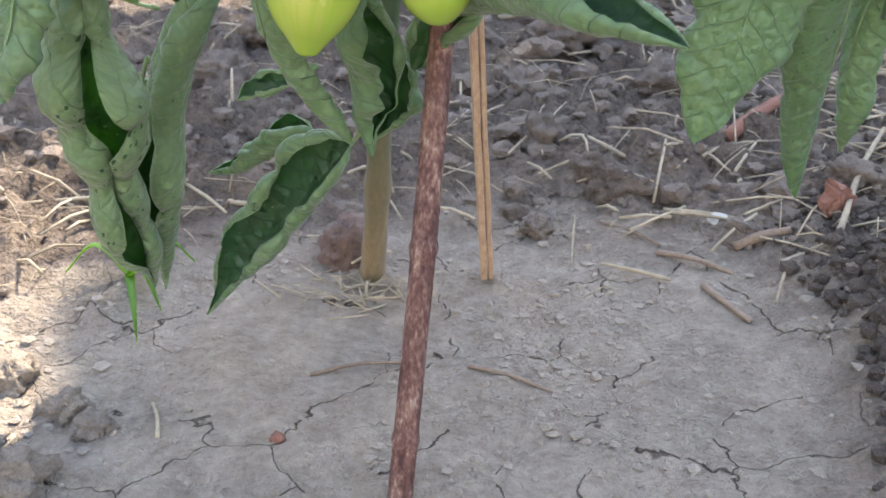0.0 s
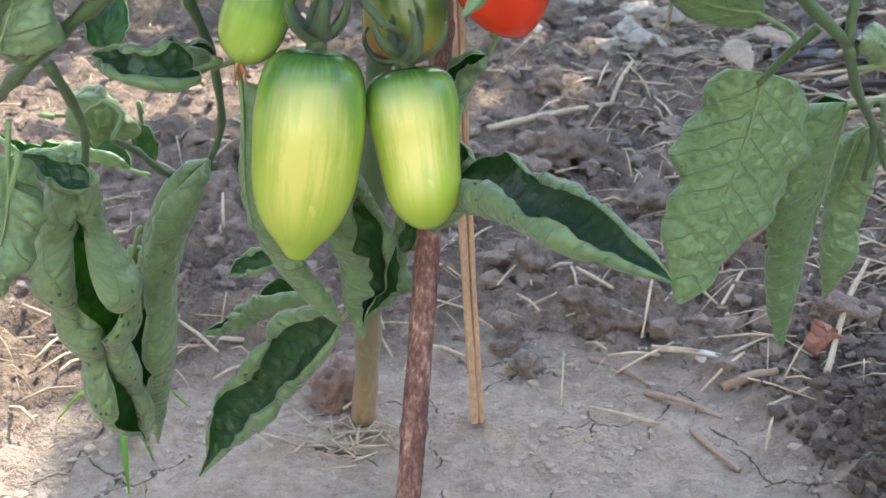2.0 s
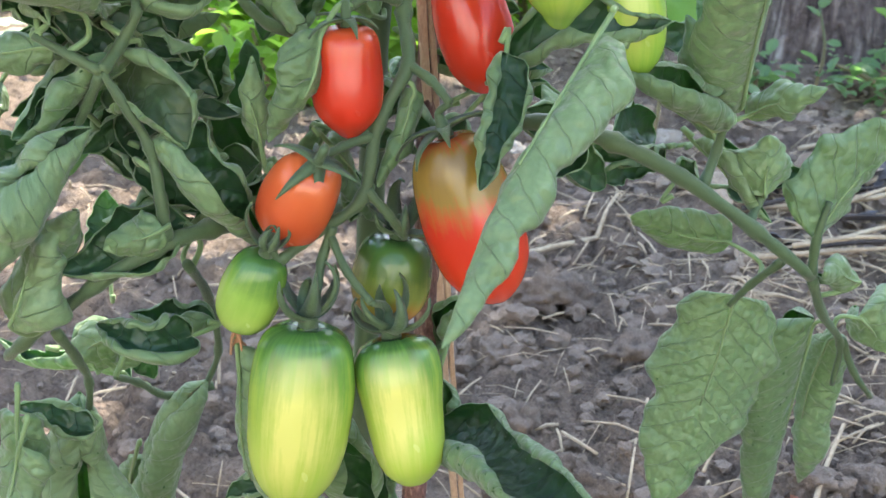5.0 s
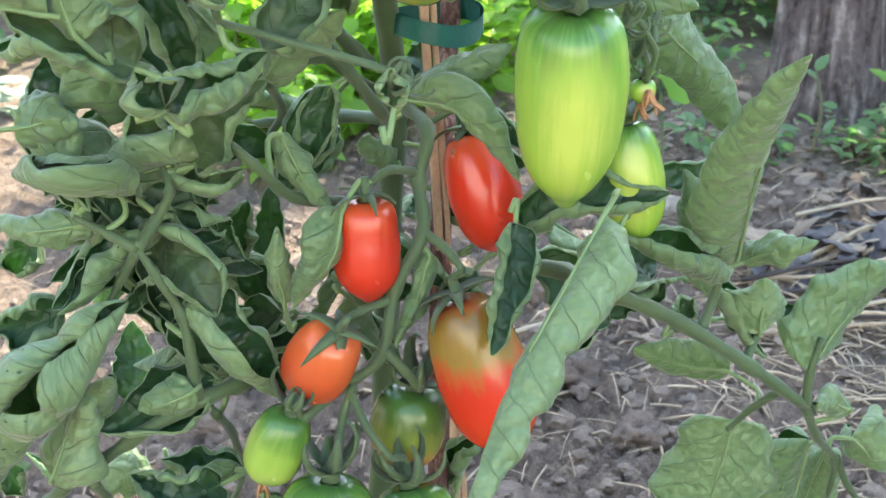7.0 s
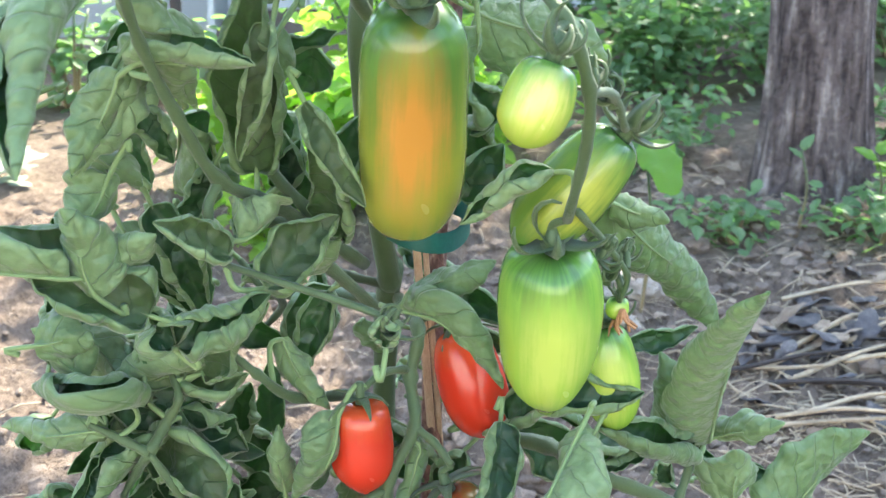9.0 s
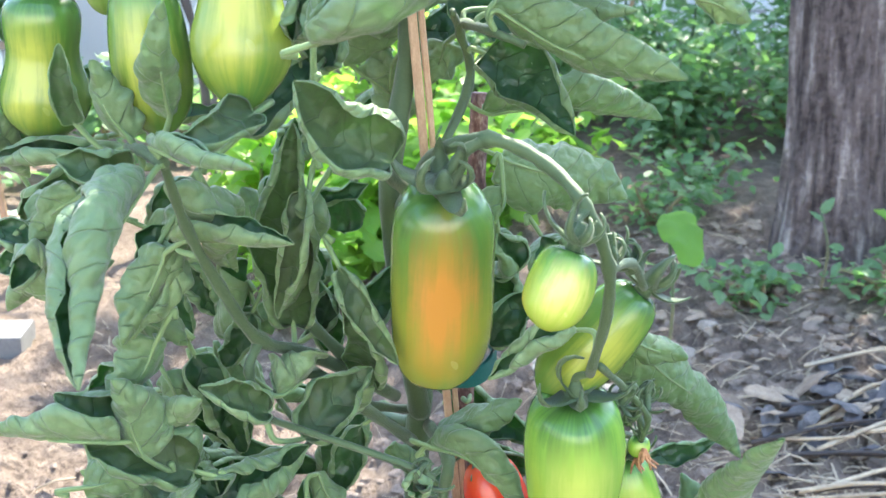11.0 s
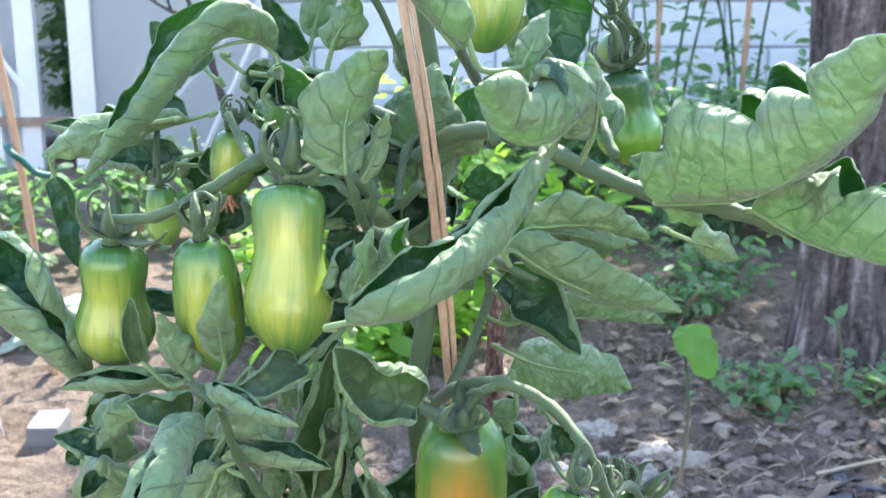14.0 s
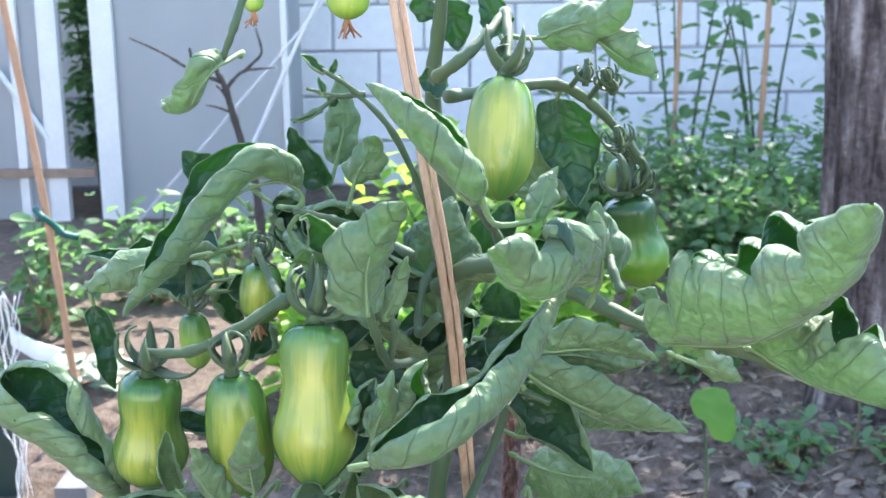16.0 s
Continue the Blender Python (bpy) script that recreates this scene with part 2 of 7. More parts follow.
SOIL_DARK, SOIL_LIGHT = (0.064, 0.045, 0.035), (0.280, 0.216, 0.172)


def soil_material():
    m, nt, b = material("soil", 0.92, spec=0.2)
    o = coords(nt)
    n1, n2, n3 = noise_tex(nt, o, 3.2, 5.0), noise_tex(nt, o, 34.0, 6.0, 0.65), noise_tex(nt, o, 260.0, 3.0)
    f = maths(nt, "ADD", maths(nt, "MULTIPLY", n1, 0.35), maths(nt, "MULTIPLY_ADD", n2, 0.5, maths(nt, "MULTIPLY", n3, 0.3)))
    f = maths(nt, "MULTIPLY_ADD", maths(nt, "SUBTRACT", f, 0.56), 3.6, 0.55, clamp=True)
    col = mix(nt, f, SOIL_DARK, SOIL_LIGHT)
    # dried pale crust in the watering basin, with shrinkage cracks
    sep = nt.nodes.new("ShaderNodeSeparateXYZ")
    nt.links.new(o, sep.inputs[0])
    dx = maths(nt, "MAXIMUM", maths(nt, "DIVIDE", sep.outputs[0], 0.240), maths(nt, "DIVIDE", sep.outputs[0], -0.41))
    dy = maths(nt, "DIVIDE", maths(nt, "SUBTRACT", sep.outputs[1], 0.10), 0.27)
    r = maths(nt, "SQRT", maths(nt, "ADD", maths(nt, "MULTIPLY", dx, dx), maths(nt, "MULTIPLY", dy, dy)))
    edge = maths(nt, "ADD", r, maths(nt, "MULTIPLY", maths(nt, "SUBTRACT", noise_tex(nt, o, 14.0, 5.0), 0.5), 0.9))
    basin = maths(nt, "MULTIPLY_ADD", maths(nt, "SUBTRACT", 1.0, edge), 2.2, 0.5, clamp=True)
    mott = maths(nt, "MULTIPLY_ADD", maths(nt, "SUBTRACT", maths(nt, "MULTIPLY_ADD", n2, 0.6, maths(nt, "MULTIPLY", noise_tex(nt, o, 120.0, 4.0, 0.7), 0.5)), 0.55), 2.2, 0.6, clamp=True)
    crust = mix(nt, mott, (0.205, 0.158, 0.124), (0.500, 0.422, 0.348))
    col = mix(nt, maths(nt, "MULTIPLY", basin, 0.85), col, crust)
    warp = nt.nodes.new("ShaderNodeVectorMath")
    warp.operation = "MULTIPLY_ADD"
    wn = node(nt, "ShaderNodeTexNoise", Scale=22.0, Detail=4.0)
    nt.links.new(o, wn.inputs["Vector"])
    nt.links.new(wn.outputs["Color"], warp.inputs[0])
    warp.inputs[1].default_value = (0.05, 0.05, 0.0)
    nt.links.new(o, warp.inputs[2])
    vor = voronoi(nt, warp.outputs[0], 10.5)
    gate = maths(nt, "GREATER_THAN", noise_tex(nt, o, 9.0, 2.0), 0.47)
    crack = maths(nt, "MULTIPLY", maths(nt, "SUBTRACT", 1.0, maths(nt, "DIVIDE", vor, 0.0075), clamp=True), maths(nt, "MULTIPLY", basin, gate))
    col = mix(nt, maths(nt, "MULTIPLY", crack, 0.75), col, (0.045, 0.032, 0.026))
    nt.links.new(col, b.inputs["Base Color"])
    pits = noise_tex(nt, o, 110.0, 5.0, 0.7)
    h = maths(nt, "SUBTRACT", maths(nt, "ADD", maths(nt, "MULTIPLY_ADD", n2, maths(nt, "SUBTRACT", 1.45, basin), maths(nt, "MULTIPLY", n3, 0.3)), maths(nt, "MULTIPLY", pits, 0.6)), maths(nt, "MULTIPLY", crack, 0.9))
    bump(nt, b, h, 1.0, 0.017)
    return m


SOIL = soil_material()
CLOD = plain("soil_clod", (0.090, 0.064, 0.050), (0.270, 0.212, 0.172), 60.0, 0.95, 0.7, 0.006)
STRAW = plain("dry_straw", (0.22, 0.165, 0.11), (0.54, 0.44, 0.31), 18.0, 0.75)
TWIG = plain("dry_twig", (0.16, 0.11, 0.08), (0.36, 0.26, 0.19), 30.0, 0.85)
WHITE_STONE = plain("pale_stone", (0.45, 0.42, 0.38), (0.72, 0.69, 0.64), 14.0, 0.85, 0.6, 0.01)
BRICK = plain("brick_red", (0.19, 0.085, 0.06), (0.33, 0.155, 0.11), 40.0, 0.9, 0.5, 0.003)
STAKE_WOOD = grained("stake_wood", (0.36, 0.215, 0.130), (0.62, 0.435, 0.295), 300.0)
TAPE = plain("green_tape", (0.0, 0.070, 0.055), (0.006, 0.11, 0.085), 40.0, 0.45, 0.2, 0.001)
BLOCK = plain("grey_block", (0.72, 0.74, 0.76), (0.88, 0.89, 0.90), 3.0, 0.9, 0.4, 0.004)
MORTAR = plain("mortar", (0.42, 0.43, 0.46), (0.56, 0.57, 0.60), 12.0, 0.95)
WHITE_PAINT = plain("white_paint", (0.66, 0.66, 0.64), (0.82, 0.82, 0.80), 6.0, 0.5, 0.1)
DRY_LEAF = plain("dry_leaf", (0.12, 0.08, 0.055), (0.34, 0.27, 0.20), 30.0, 0.8)
PETAL = plain("withered_petal", (0.24, 0.10, 0.045), (0.48, 0.25, 0.12), 90.0, 0.8)
DEAD_WOOD = plain("dead_wood", (0.025, 0.020, 0.020), (0.070, 0.058, 0.055), 40.0, 0.85)


def stick_bark():
    m, nt, b = material("stick_bark", 0.7, spec=0.35)
    o = coords(nt)
    n1 = noise_tex(nt, stretched(nt, o, 1.0, 1.0, 0.35), 150.0, 4.0, 0.6)
    n2 = noise_tex(nt, stretched(nt, o, 1.0, 1.0, 0.5), 420.0, 3.0)
    f = maths(nt, "MULTIPLY_ADD", maths(nt, "SUBTRACT", maths(nt, "MULTIPLY_ADD", n2, 0.5, maths(nt, "MULTIPLY", n1, 0.6)), 0.52), 3.4, 0.4, clamp=True)
    col = ramp(nt, f, (0.0, (0.070, 0.030, 0.026)), (0.45, (0.150, 0.072, 0.058)), (0.8, (0.26, 0.150, 0.115)), (1.0, (0.38, 0.27, 0.21)))
    nt.links.new(col, b.inputs["Base Color"])
    bump(nt, b, f, 0.7, 0.0016)
    return m


STICK_BARK = stick_bark()


def bark_material():
    m, nt, b = material("tree_bark", 0.92, spec=0.2)
    o = stretched(nt, coords(nt), 1.0, 1.0, 0.16)
    n1, n2 = noise_tex(nt, o, 26.0, 6.0, 0.65), noise_tex(nt, coords(nt), 70.0, 4.0)
    v1 = voronoi(nt, o, 30.0)
    f = maths(nt, "ADD", maths(nt, "MULTIPLY", n1, 0.7), maths(nt, "MULTIPLY_ADD", n2, 0.3, maths(nt, "MULTIPLY", v1, 0.5)))
    f = maths(nt, "MULTIPLY_ADD", maths(nt, "SUBTRACT", f, 0.6), 2.6, 0.45, clamp=True)
    nt.links.new(ramp(nt, f, (0.0, (0.045, 0.034, 0.032)), (0.5, (0.160, 0.128, 0.118)), (1.0, (0.420, 0.365, 0.335))), b.inputs["Base Color"])
    bump(nt, b, f, 0.9, 0.02)
    return m


BARK = bark_material()


def foliage_material(name, a, b2, through, amount):
    m, nt, b = material(name, 0.5, spec=0.4)
    rnd = nt.nodes.new("ShaderNodeNewGeometry").outputs["Random Per Island"]
    f = maths(nt, "MULTIPLY_ADD", noise_tex(nt, coords(nt), 20.0, 3.0), 0.5, maths(nt, "MULTIPLY", rnd, 0.6))
    nt.links.new(mix(nt, f, a, b2), b.inputs["Base Color"])
    tr = nt.nodes.new("ShaderNodeBsdfTranslucent")
    tr.inputs[0].default_value = (*through, 1.0)
    ms = nt.nodes.new("ShaderNodeMixShader")
    ms.inputs[0].default_value = amount
    nt.links.new(b.outputs[0], ms.inputs[1])
    nt.links.new(tr.outputs[0], ms.inputs[2])
    nt.links.new(ms.outputs[0], nt.nodes["Material Output"].inputs[0])
    return m


WEED = foliage_material("garden_foliage", (0.050, 0.115, 0.060), (0.190, 0.310, 0.150), (0.24, 0.48, 0.13), 0.42)
# Lit copy of the foliage: sunshine is put into its brighter colour.
SUNLIT_FOLIAGE = foliage_material("sunlit_foliage", (0.08, 0.18, 0.03), (0.20, 0.36, 0.07), (0.42, 0.74, 0.09), 0.5)
SILVER = foliage_material("silver_foliage", (0.24, 0.32, 0.24), (0.42, 0.50, 0.40), (0.3, 0.45, 0.25), 0.25)


def sheet_material():
    """Milky greenhouse sheeting, which lets daylight through but blurs what is behind it."""
    m, nt, b = material("milky_sheet", 0.35)
    o = coords(nt)
    f = noise_tex(nt, stretched(nt, o, 1.0, 1.0, 0.3), 4.0, 4.0)
    nt.links.new(mix(nt, f, (0.40, 0.415, 0.42), (0.62, 0.635, 0.64)), b.inputs["Base Color"])
    tr = nt.nodes.new("ShaderNodeBsdfTranslucent")
    tr.inputs[0].default_value = (0.76, 0.80, 0.81, 1)
    ms = nt.nodes.new("ShaderNodeMixShader")
    ms.inputs[0].default_value = 0.45
    nt.links.new(b.outputs[0], ms.inputs[1])
    nt.links.new(tr.outputs[0], ms.inputs[2])
    nt.links.new(ms.outputs[0], nt.nodes["Material Output"].inputs[0])
    return m


SHEET = sheet_material()


# ---- mesh helpers ----
def mesh_object(name, verts, faces, mats, parent=None, label="", smooth=True, slots=None, uvs=None):
    me = bpy.data.meshes.new(name)
    me.from_pydata([tuple(v) for v in verts], [], faces)
    for m in mats if isinstance(mats, (list, tuple)) else (mats,):
        me.materials.append(m)
    if slots is not None:
        me.polygons.foreach_set("material_index", slots)
    if smooth:
        me.polygons.foreach_set("use_smooth", [True] * len(me.polygons))
    if uvs is not None:
        layer = me.uv_layers.new(name="UVMap")
        idx = np.empty(len(me.loops), dtype=np.int32)
        me.loops.foreach_get("vertex_index", idx)
        layer.data.foreach_set("uv", np.asarray(uvs, dtype=np.float32)[idx].ravel())
    me.update()
    ob = new(name, me)
    if parent is not None:
        ob.parent = parent
    if label:
        tagged(ob, label)
    return ob


def unit(v):
    return v / (np.linalg.norm(v) + 1e-12)


def smooth_line(points, per=6):
    """A Catmull-Rom line through the points."""
    p = [np.array(q, float) for q in points]
    if len(p) == 2:
        return [p[0] + (p[1] - p[0]) * k / per for k in range(per + 1)]
    p = [2 * p[0] - p[1], *p, 2 * p[-1] - p[-2]]
    line = []
    for a, b, c, d in zip(p, p[1:], p[2:], p[3:]):
        for k in range(per):
            t = k / per
            line.append(0.5 * (2 * b + (c - a) * t + (2 * a - 5 * b + 4 * c - d) * t * t + (3 * b - a - 3 * c + d) * t**3))
    line.append(p[-2])
    return line


def tube(line, radii, seg=8, rough=0.0, rng=None, caps=True):
    """Vertices and faces of a tube along a line."""
    verts, faces, n = [], [], len(line)
    side = None
    for i, p in enumerate(line):
        d = unit(line[min(i + 1, n - 1)] - line[max(i - 1, 0)])
        if side is None:
            side = unit(np.cross(d, (0.31, 0.2, 0.93) if abs(d[2]) < 0.9 else (1, 0, 0.1)))
        side = unit(side - d * (side @ d))
        other = np.cross(d, side)
        for k in range(seg):
            a = 2 * math.pi * k / seg
            r = radii[i] * (1 + (rough * rng.uniform(-1, 1) if rough else 0))
            verts.append(p + r * (math.cos(a) * side + math.sin(a) * other))
    for i in range(n - 1):
        for k in range(seg):
            a, b = i * seg + k, i * seg + (k + 1) % seg
            faces.append((a, b, b + seg, a + seg))
    if caps:
        faces.append(tuple(range(seg))[::-1])
        faces.append(tuple(range((n - 1) * seg, n * seg)))
    return verts, faces


def join(parts):
    verts, faces = [], []
    for v, f in parts:
        o = len(verts)
        verts += list(v)
        faces += [tuple(i + o for i in q) for q in f]
    return verts, faces


def empty(name, place, label, category, group=""):
    ob = new(name)
    ob.location = place
    ob.empty_display_size = 0.05
    return tagged(ob, label, category, group)


def ground_z(x, y):
    """Lie of the ground: a gentle rise to the right, a shallow basin round the plant, rough clods outside it."""
    base = 0.078 * 1.3 * math.tanh(x / 1.3) * (1 if y < 2.0 else max(0.25, 1 - (y - 2.0) * 0.4))
    r = math.hypot(max(x / 0.240, -x / 0.42), (y - 0.10) / 0.28)
    rough = min(1.0, max(0.0, (r - 0.75) / 0.6))
    n = noise.fractal(Vector((x * 7.0, y * 7.0, 0.3)), 0.9, 2.1, 5) * 0.015
    n += noise.fractal(Vector((x * 30.0, y * 30.0, 4.3)), 0.9, 2.1, 4) * 0.0065
    smooth = noise.fractal(Vector((x * 9.0, y * 9.0, 7.1)), 1.0, 2.0, 4) * 0.0062 + noise.fractal(Vector((x * 55.0, y * 55.0, 2.1)), 0.8, 2.1, 3) * 0.0027
    smooth += 0.004 * max(0.0, noise.noise(Vector((x * 24.0, y * 24.0, 9.0))) - 0.25)
    if rough > 0 and y < 2.4:
        cell = noise.voronoi(Vector((x * 21.0 + 0.5 * noise.noise(Vector((x * 14, y * 14, 1.0))), y * 21.0, 2.0)))[0]
        n += 0.040 * min(0.5, cell[1] - cell[0]) * (0.6 + 0.8 * noise.noise(Vector((x * 6, y * 6, 3.0))))
        cell = noise.voronoi(Vector((x * 52.0, y * 52.0, 5.0)))[0]
        n += 0.015 * min(0.5, cell[1] - cell[0])
    far = 1.0 if y < 2.5 else 0.6
    ridge = 0.026 * math.exp(-(((x - 0.300) / 0.060) ** 2) - ((y - 0.05) / 0.25) ** 2)
    return base + (rough * n * 1.25 * far + (1 - rough) * smooth) + 0.008 * rough + ridge


# ---- ground ----
def spaced(fine_from, fine_to, step, reach, near_from, near_to, near_step):
    line = [*np.arange(fine_from, near_from, step), *np.arange(near_from, near_to, near_step), *np.arange(near_to, fine_to, step)]
    lo, hi, s = [], [], step
    a, b = fine_from, line[-1]
    while a > -reach or b < reach:
        s *= 1.22
        a, b = a - s, b + s
        lo.append(a)
        hi.append(b)
    return lo[::-1] + line + hi


def build_ground():
    xs = spaced(-0.75, 1.05, 0.0105, 90.0, -0.42, 0.44, 0.0052)
    ys = spaced(-0.25, 2.3, 0.0115, 90.0, -0.10, 0.62, 0.0055)
    verts = [(x, y, ground_z(x, y) if abs(x) < 9 and -4 < y < 14 else 0.0) for y in ys for x in xs]
    nx = len(xs)
    faces = [(j * nx + i, j * nx + i + 1, (j + 1) * nx + i + 1, (j + 1) * nx + i) for j in range(len(ys) - 1) for i in range(nx - 1)]
    return tagged(mesh_object("ground", verts, faces, SOIL), "dry cracked grey-brown garden soil with crusted basin", "ground", kind="structure")


build_ground()

# ---- the tomato plant ----
plant = empty("tomato_plant", (-0.09, 0.262, 0.0), "staked tomato plant with curled leaves and ripening plum tomatoes", "plant")
plant_inverse = Matrix.Translation((0.09, -0.262, 0.0))
BRANCH_POINTS = []
FRUIT_SPOTS = []
LEAF_SEED = [10]


def plant_part(name, verts, faces, mats, label="", parent=None, **more):
    ob = mesh_object(name, verts, faces, mats, parent or plant, label, **more)
    ob.matrix_parent_inverse = plant_inverse
    return ob


def branch(name, r0, r1, *points, knots=0.28):
    line = smooth_line(points)
    n = len(line)
    rng = random.Random(n * 7 + int(1000 * abs(points[0][0])))
    radii = [r0 + (r1 - r0) * i / (n - 1) for i in range(n)]
    radii = [r * (1 + 0.36 * knots * math.sin(i * 1.7) + (knots if i % 6 == 0 and 0 < i < n - 1 else 0)) for i, r in enumerate(radii)]
    v, f = tube(line, radii, 10, 0.05, rng)
    BRANCH_POINTS.extend(line)
    return plant_part(name, v, f, STEM)


def roll_profile(roll):
    """How the turn of a half blade grows from midrib to margin: its straight share and the power of the rest."""
    return (0.60, 2.2) if roll < 1.5 else (0.18, 2.7)


def leaf(base, tip, width, facing, curl, bend=0.05, lobes=0.12, roll=1.7, taper=0.66, via=(), fine=True, top=None):
    """A leaflet from base to tip. facing: the way its dark upper side looks; curl: degrees through which its blade is rolled, or one value for each half;
    roll: 1 for an even gutter, more for a flat middle with scrolled margins; taper: how drawn-out its tip is; via: places that its midrib passes. width: that of the blade as it is rolled."""
    LEAF_SEED[0] += 1
    rng = random.Random(LEAF_SEED[0] * 31)
    base, tip, n = np.array(base, float), np.array(tip, float), unit(np.array(facing, float))
    axis = tip - base
    length = np.linalg.norm(axis)
    nu, nv = (40, 15) if fine else (18, 8)
    ph = [rng.uniform(0, 6.28) for _ in range(10)]
    u = np.linspace(0, 1, nu + 1)
    # midrib and the frame along it
    d0 = axis / length
    n0 = unit(n - d0 * (n @ d0))
    if via:
        knots = np.array(smooth_line([base, *via, tip], 16))
        run = np.concatenate([[0], np.cumsum(np.linalg.norm(np.diff(knots, axis=0), axis=1))])
        length = run[-1]
        rib = np.stack([np.interp(u * length, run, knots[:, c]) for c in range(3)], axis=1)
    else:
        sway = np.sin(np.pi * u) * length
        rib = base + np.outer(u, axis) - np.outer(bend * length * 4 * u * (1 - u), n0)
        rib += np.outer(sway * 0.045 * np.sin(u * 4 + ph[2]), np.cross(d0, n0)) + np.outer(sway * 0.03 * np.sin(u * 5 + ph[4]), n0)
        rib += np.outer(np.clip(u - 0.72, 0, 1) ** 2 * length * rng.uniform(-0.9, 1.6), n0)
    tan = np.gradient(rib, axis=0)
    tan /= np.linalg.norm(tan, axis=1, keepdims=True) + 1e-12
    nn = n - tan * (tan @ n)[:, None]
    nn /= np.linalg.norm(nn, axis=1, keepdims=True) + 1e-12
    ss = np.cross(tan, nn)
    tw = (rng.uniform(-0.35, 0.35) * (u - 0.5))[:, None]
    nn, ss = np.cos(tw) * nn + np.sin(tw) * ss, np.cos(tw) * ss - np.sin(tw) * nn
    # outline: rounded base, drawn-out tip, lobed margins
    peak = u ** 0.66
    body = np.clip(np.sin(np.pi * np.clip(peak, 0, 1)), 0, 1) ** np.where(peak < 0.5, 0.48, taper)
    body[0], body[-1] = 0.05, 0.03
    share, power = roll_profile(roll)
    k = np.linspace(0, 1, nv + 1) ** 0.85
    turns = curl if isinstance(curl, tuple) else (curl, curl)
    teeth = min(5, max(2, round(length / 0.028)))
    halves, uvs = [], []
    for sgn in (0, 1):
        total = math.radians(turns[sgn]) * 0.5
        grow = share * k + (1 - share) * k**power
        flat = np.linspace(0, 1, 41)
        gain = 41 / np.cumsum(np.cos(total * (share * flat + (1 - share) * flat**power))).max()
        wave = np.abs(np.sin(np.pi * teeth * u + ph[1 + sgn])) ** 0.8 - 0.62
        lob = 1 + lobes * (1.15 * wave + 0.45 * np.sin(u * 11 + ph[3 + sgn])) * np.clip(u * 8, 0.2, 1)
        hw = 0.5 * width * gain * body * np.clip(lob, 0.3, 2) * (1 + 0.10 * math.sin(ph[5] + 3 * sgn))
        loose = 1 + 0.20 * np.sin(u * 6 + ph[6 + sgn]) + 0.12 * np.sin(u * 13 + ph[8]) + 0.18 * wave * min(1.0, lobes / 0.1)
        th = total * np.outer(loose, grow) + 0.16 + 0.75 * np.outer(loose, np.clip((k - 0.72) / 0.28, 0, 1) ** 1.5)
        dk = np.diff(k, prepend=0.0)
        midth = np.concatenate([th[:, :1], 0.5 * (th[:, 1:] + th[:, :-1])], axis=1)
        ax = np.cumsum(np.cos(midth) * dk, axis=1) * hw[:, None]
        az = np.cumsum(np.sin(midth) * dk, axis=1) * hw[:, None]
        sign = 1 if sgn else -1
        p = rib[:, None] + ss[:, None] * (sign * ax)[..., None] + nn[:, None] * az[..., None]
        inn = nn[:, None] * np.cos(th)[..., None] - ss[:, None] * (sign * np.sin(th))[..., None]
        arc = hw[:, None] * k[None]
        s = (u * length)[:, None] - 0.75 * arc
        puff = np.abs(np.sin(np.pi * s / 0.0165)) ** 0.7 - 0.5
        fade = np.clip(arc / 0.006, 0, 1) * np.clip(body[:, None] * 2, 0, 1)
        lumps = np.sin(s * 330 + ph[0]) * np.sin(arc * 410 + ph[3]) + 0.6 * np.sin(s * 170 + ph[5]) * np.sin(arc * 150 + ph[1])
        ripple = (0.050 * np.sin(u * 19 + ph[7] + 2.2 * sgn) + 0.022 * np.sin(u * 41 + ph[9]))[:, None] * width * k[None] ** 2.5 * body[:, None] * min(1.0, lobes / 0.10)
        p = p + inn * (ripple - (0.00125 * puff + 0.00070 * lumps) * fade)[..., None]
        halves.append(p)
        uvs.append(np.stack([np.repeat((u * length)[:, None], nv + 1, 1), sign * arc], axis=2))
    grid = np.concatenate([halves[0][:, :0:-1], halves[1]], axis=1)
    uv = np.concatenate([uvs[0][:, :0:-1], uvs[1]], axis=1)
    if not via:
        grid = grid - n0 * 0.25 * (float(((grid - rib[:, None]) @ n0).max()))
    cols = grid.shape[1]
    du, dv = np.gradient(grid, axis=0), np.gradient(grid, axis=1)
    nor = np.cross(dv, du)
    nor /= np.linalg.norm(nor, axis=2, keepdims=True) + 1e-12
    nor[0], nor[-1] = nor[1], nor[-2]
    if (nor[nu // 2, nv] @ nn[nu // 2]) < 0:
        nor = -nor
    half = 0.00030
    verts = np.concatenate([(grid + nor * half).reshape(-1, 3), (grid - nor * half).reshape(-1, 3)])
    m = (nu + 1) * cols
    i, j = np.meshgrid(np.arange(nu), np.arange(cols - 1), indexing="ij")
    a = (i * cols + j).ravel()
    upper = np.stack([a, a + 1, a + cols + 1, a + cols], axis=1)
    faces = [tuple(q) for q in upper.tolist()] + [tuple(q) for q in (upper[:, ::-1] + m).tolist()]
    slots = [0] * len(a) + [1] * len(a)
    for row in range(nu):
        for col in (0, cols - 1):
            p, e = row * cols + col, (row + 1) * cols + col
            faces.append((p, e, m + e, m + p))
            slots.append(1)
    verts = verts.tolist()
    uvs = uv.reshape(-1, 2).tolist() * 2
    # its own stalk, to the nearest branch where one is near
    start = grid[1, nv]
    near = min(BRANCH_POINTS, key=lambda q: float((q - start) @ (q - start)))
    gap = np.linalg.norm(near - start)
    end = near if gap < 0.032 else start - tan[1] * 0.012 + unit(near - start) * 0.006
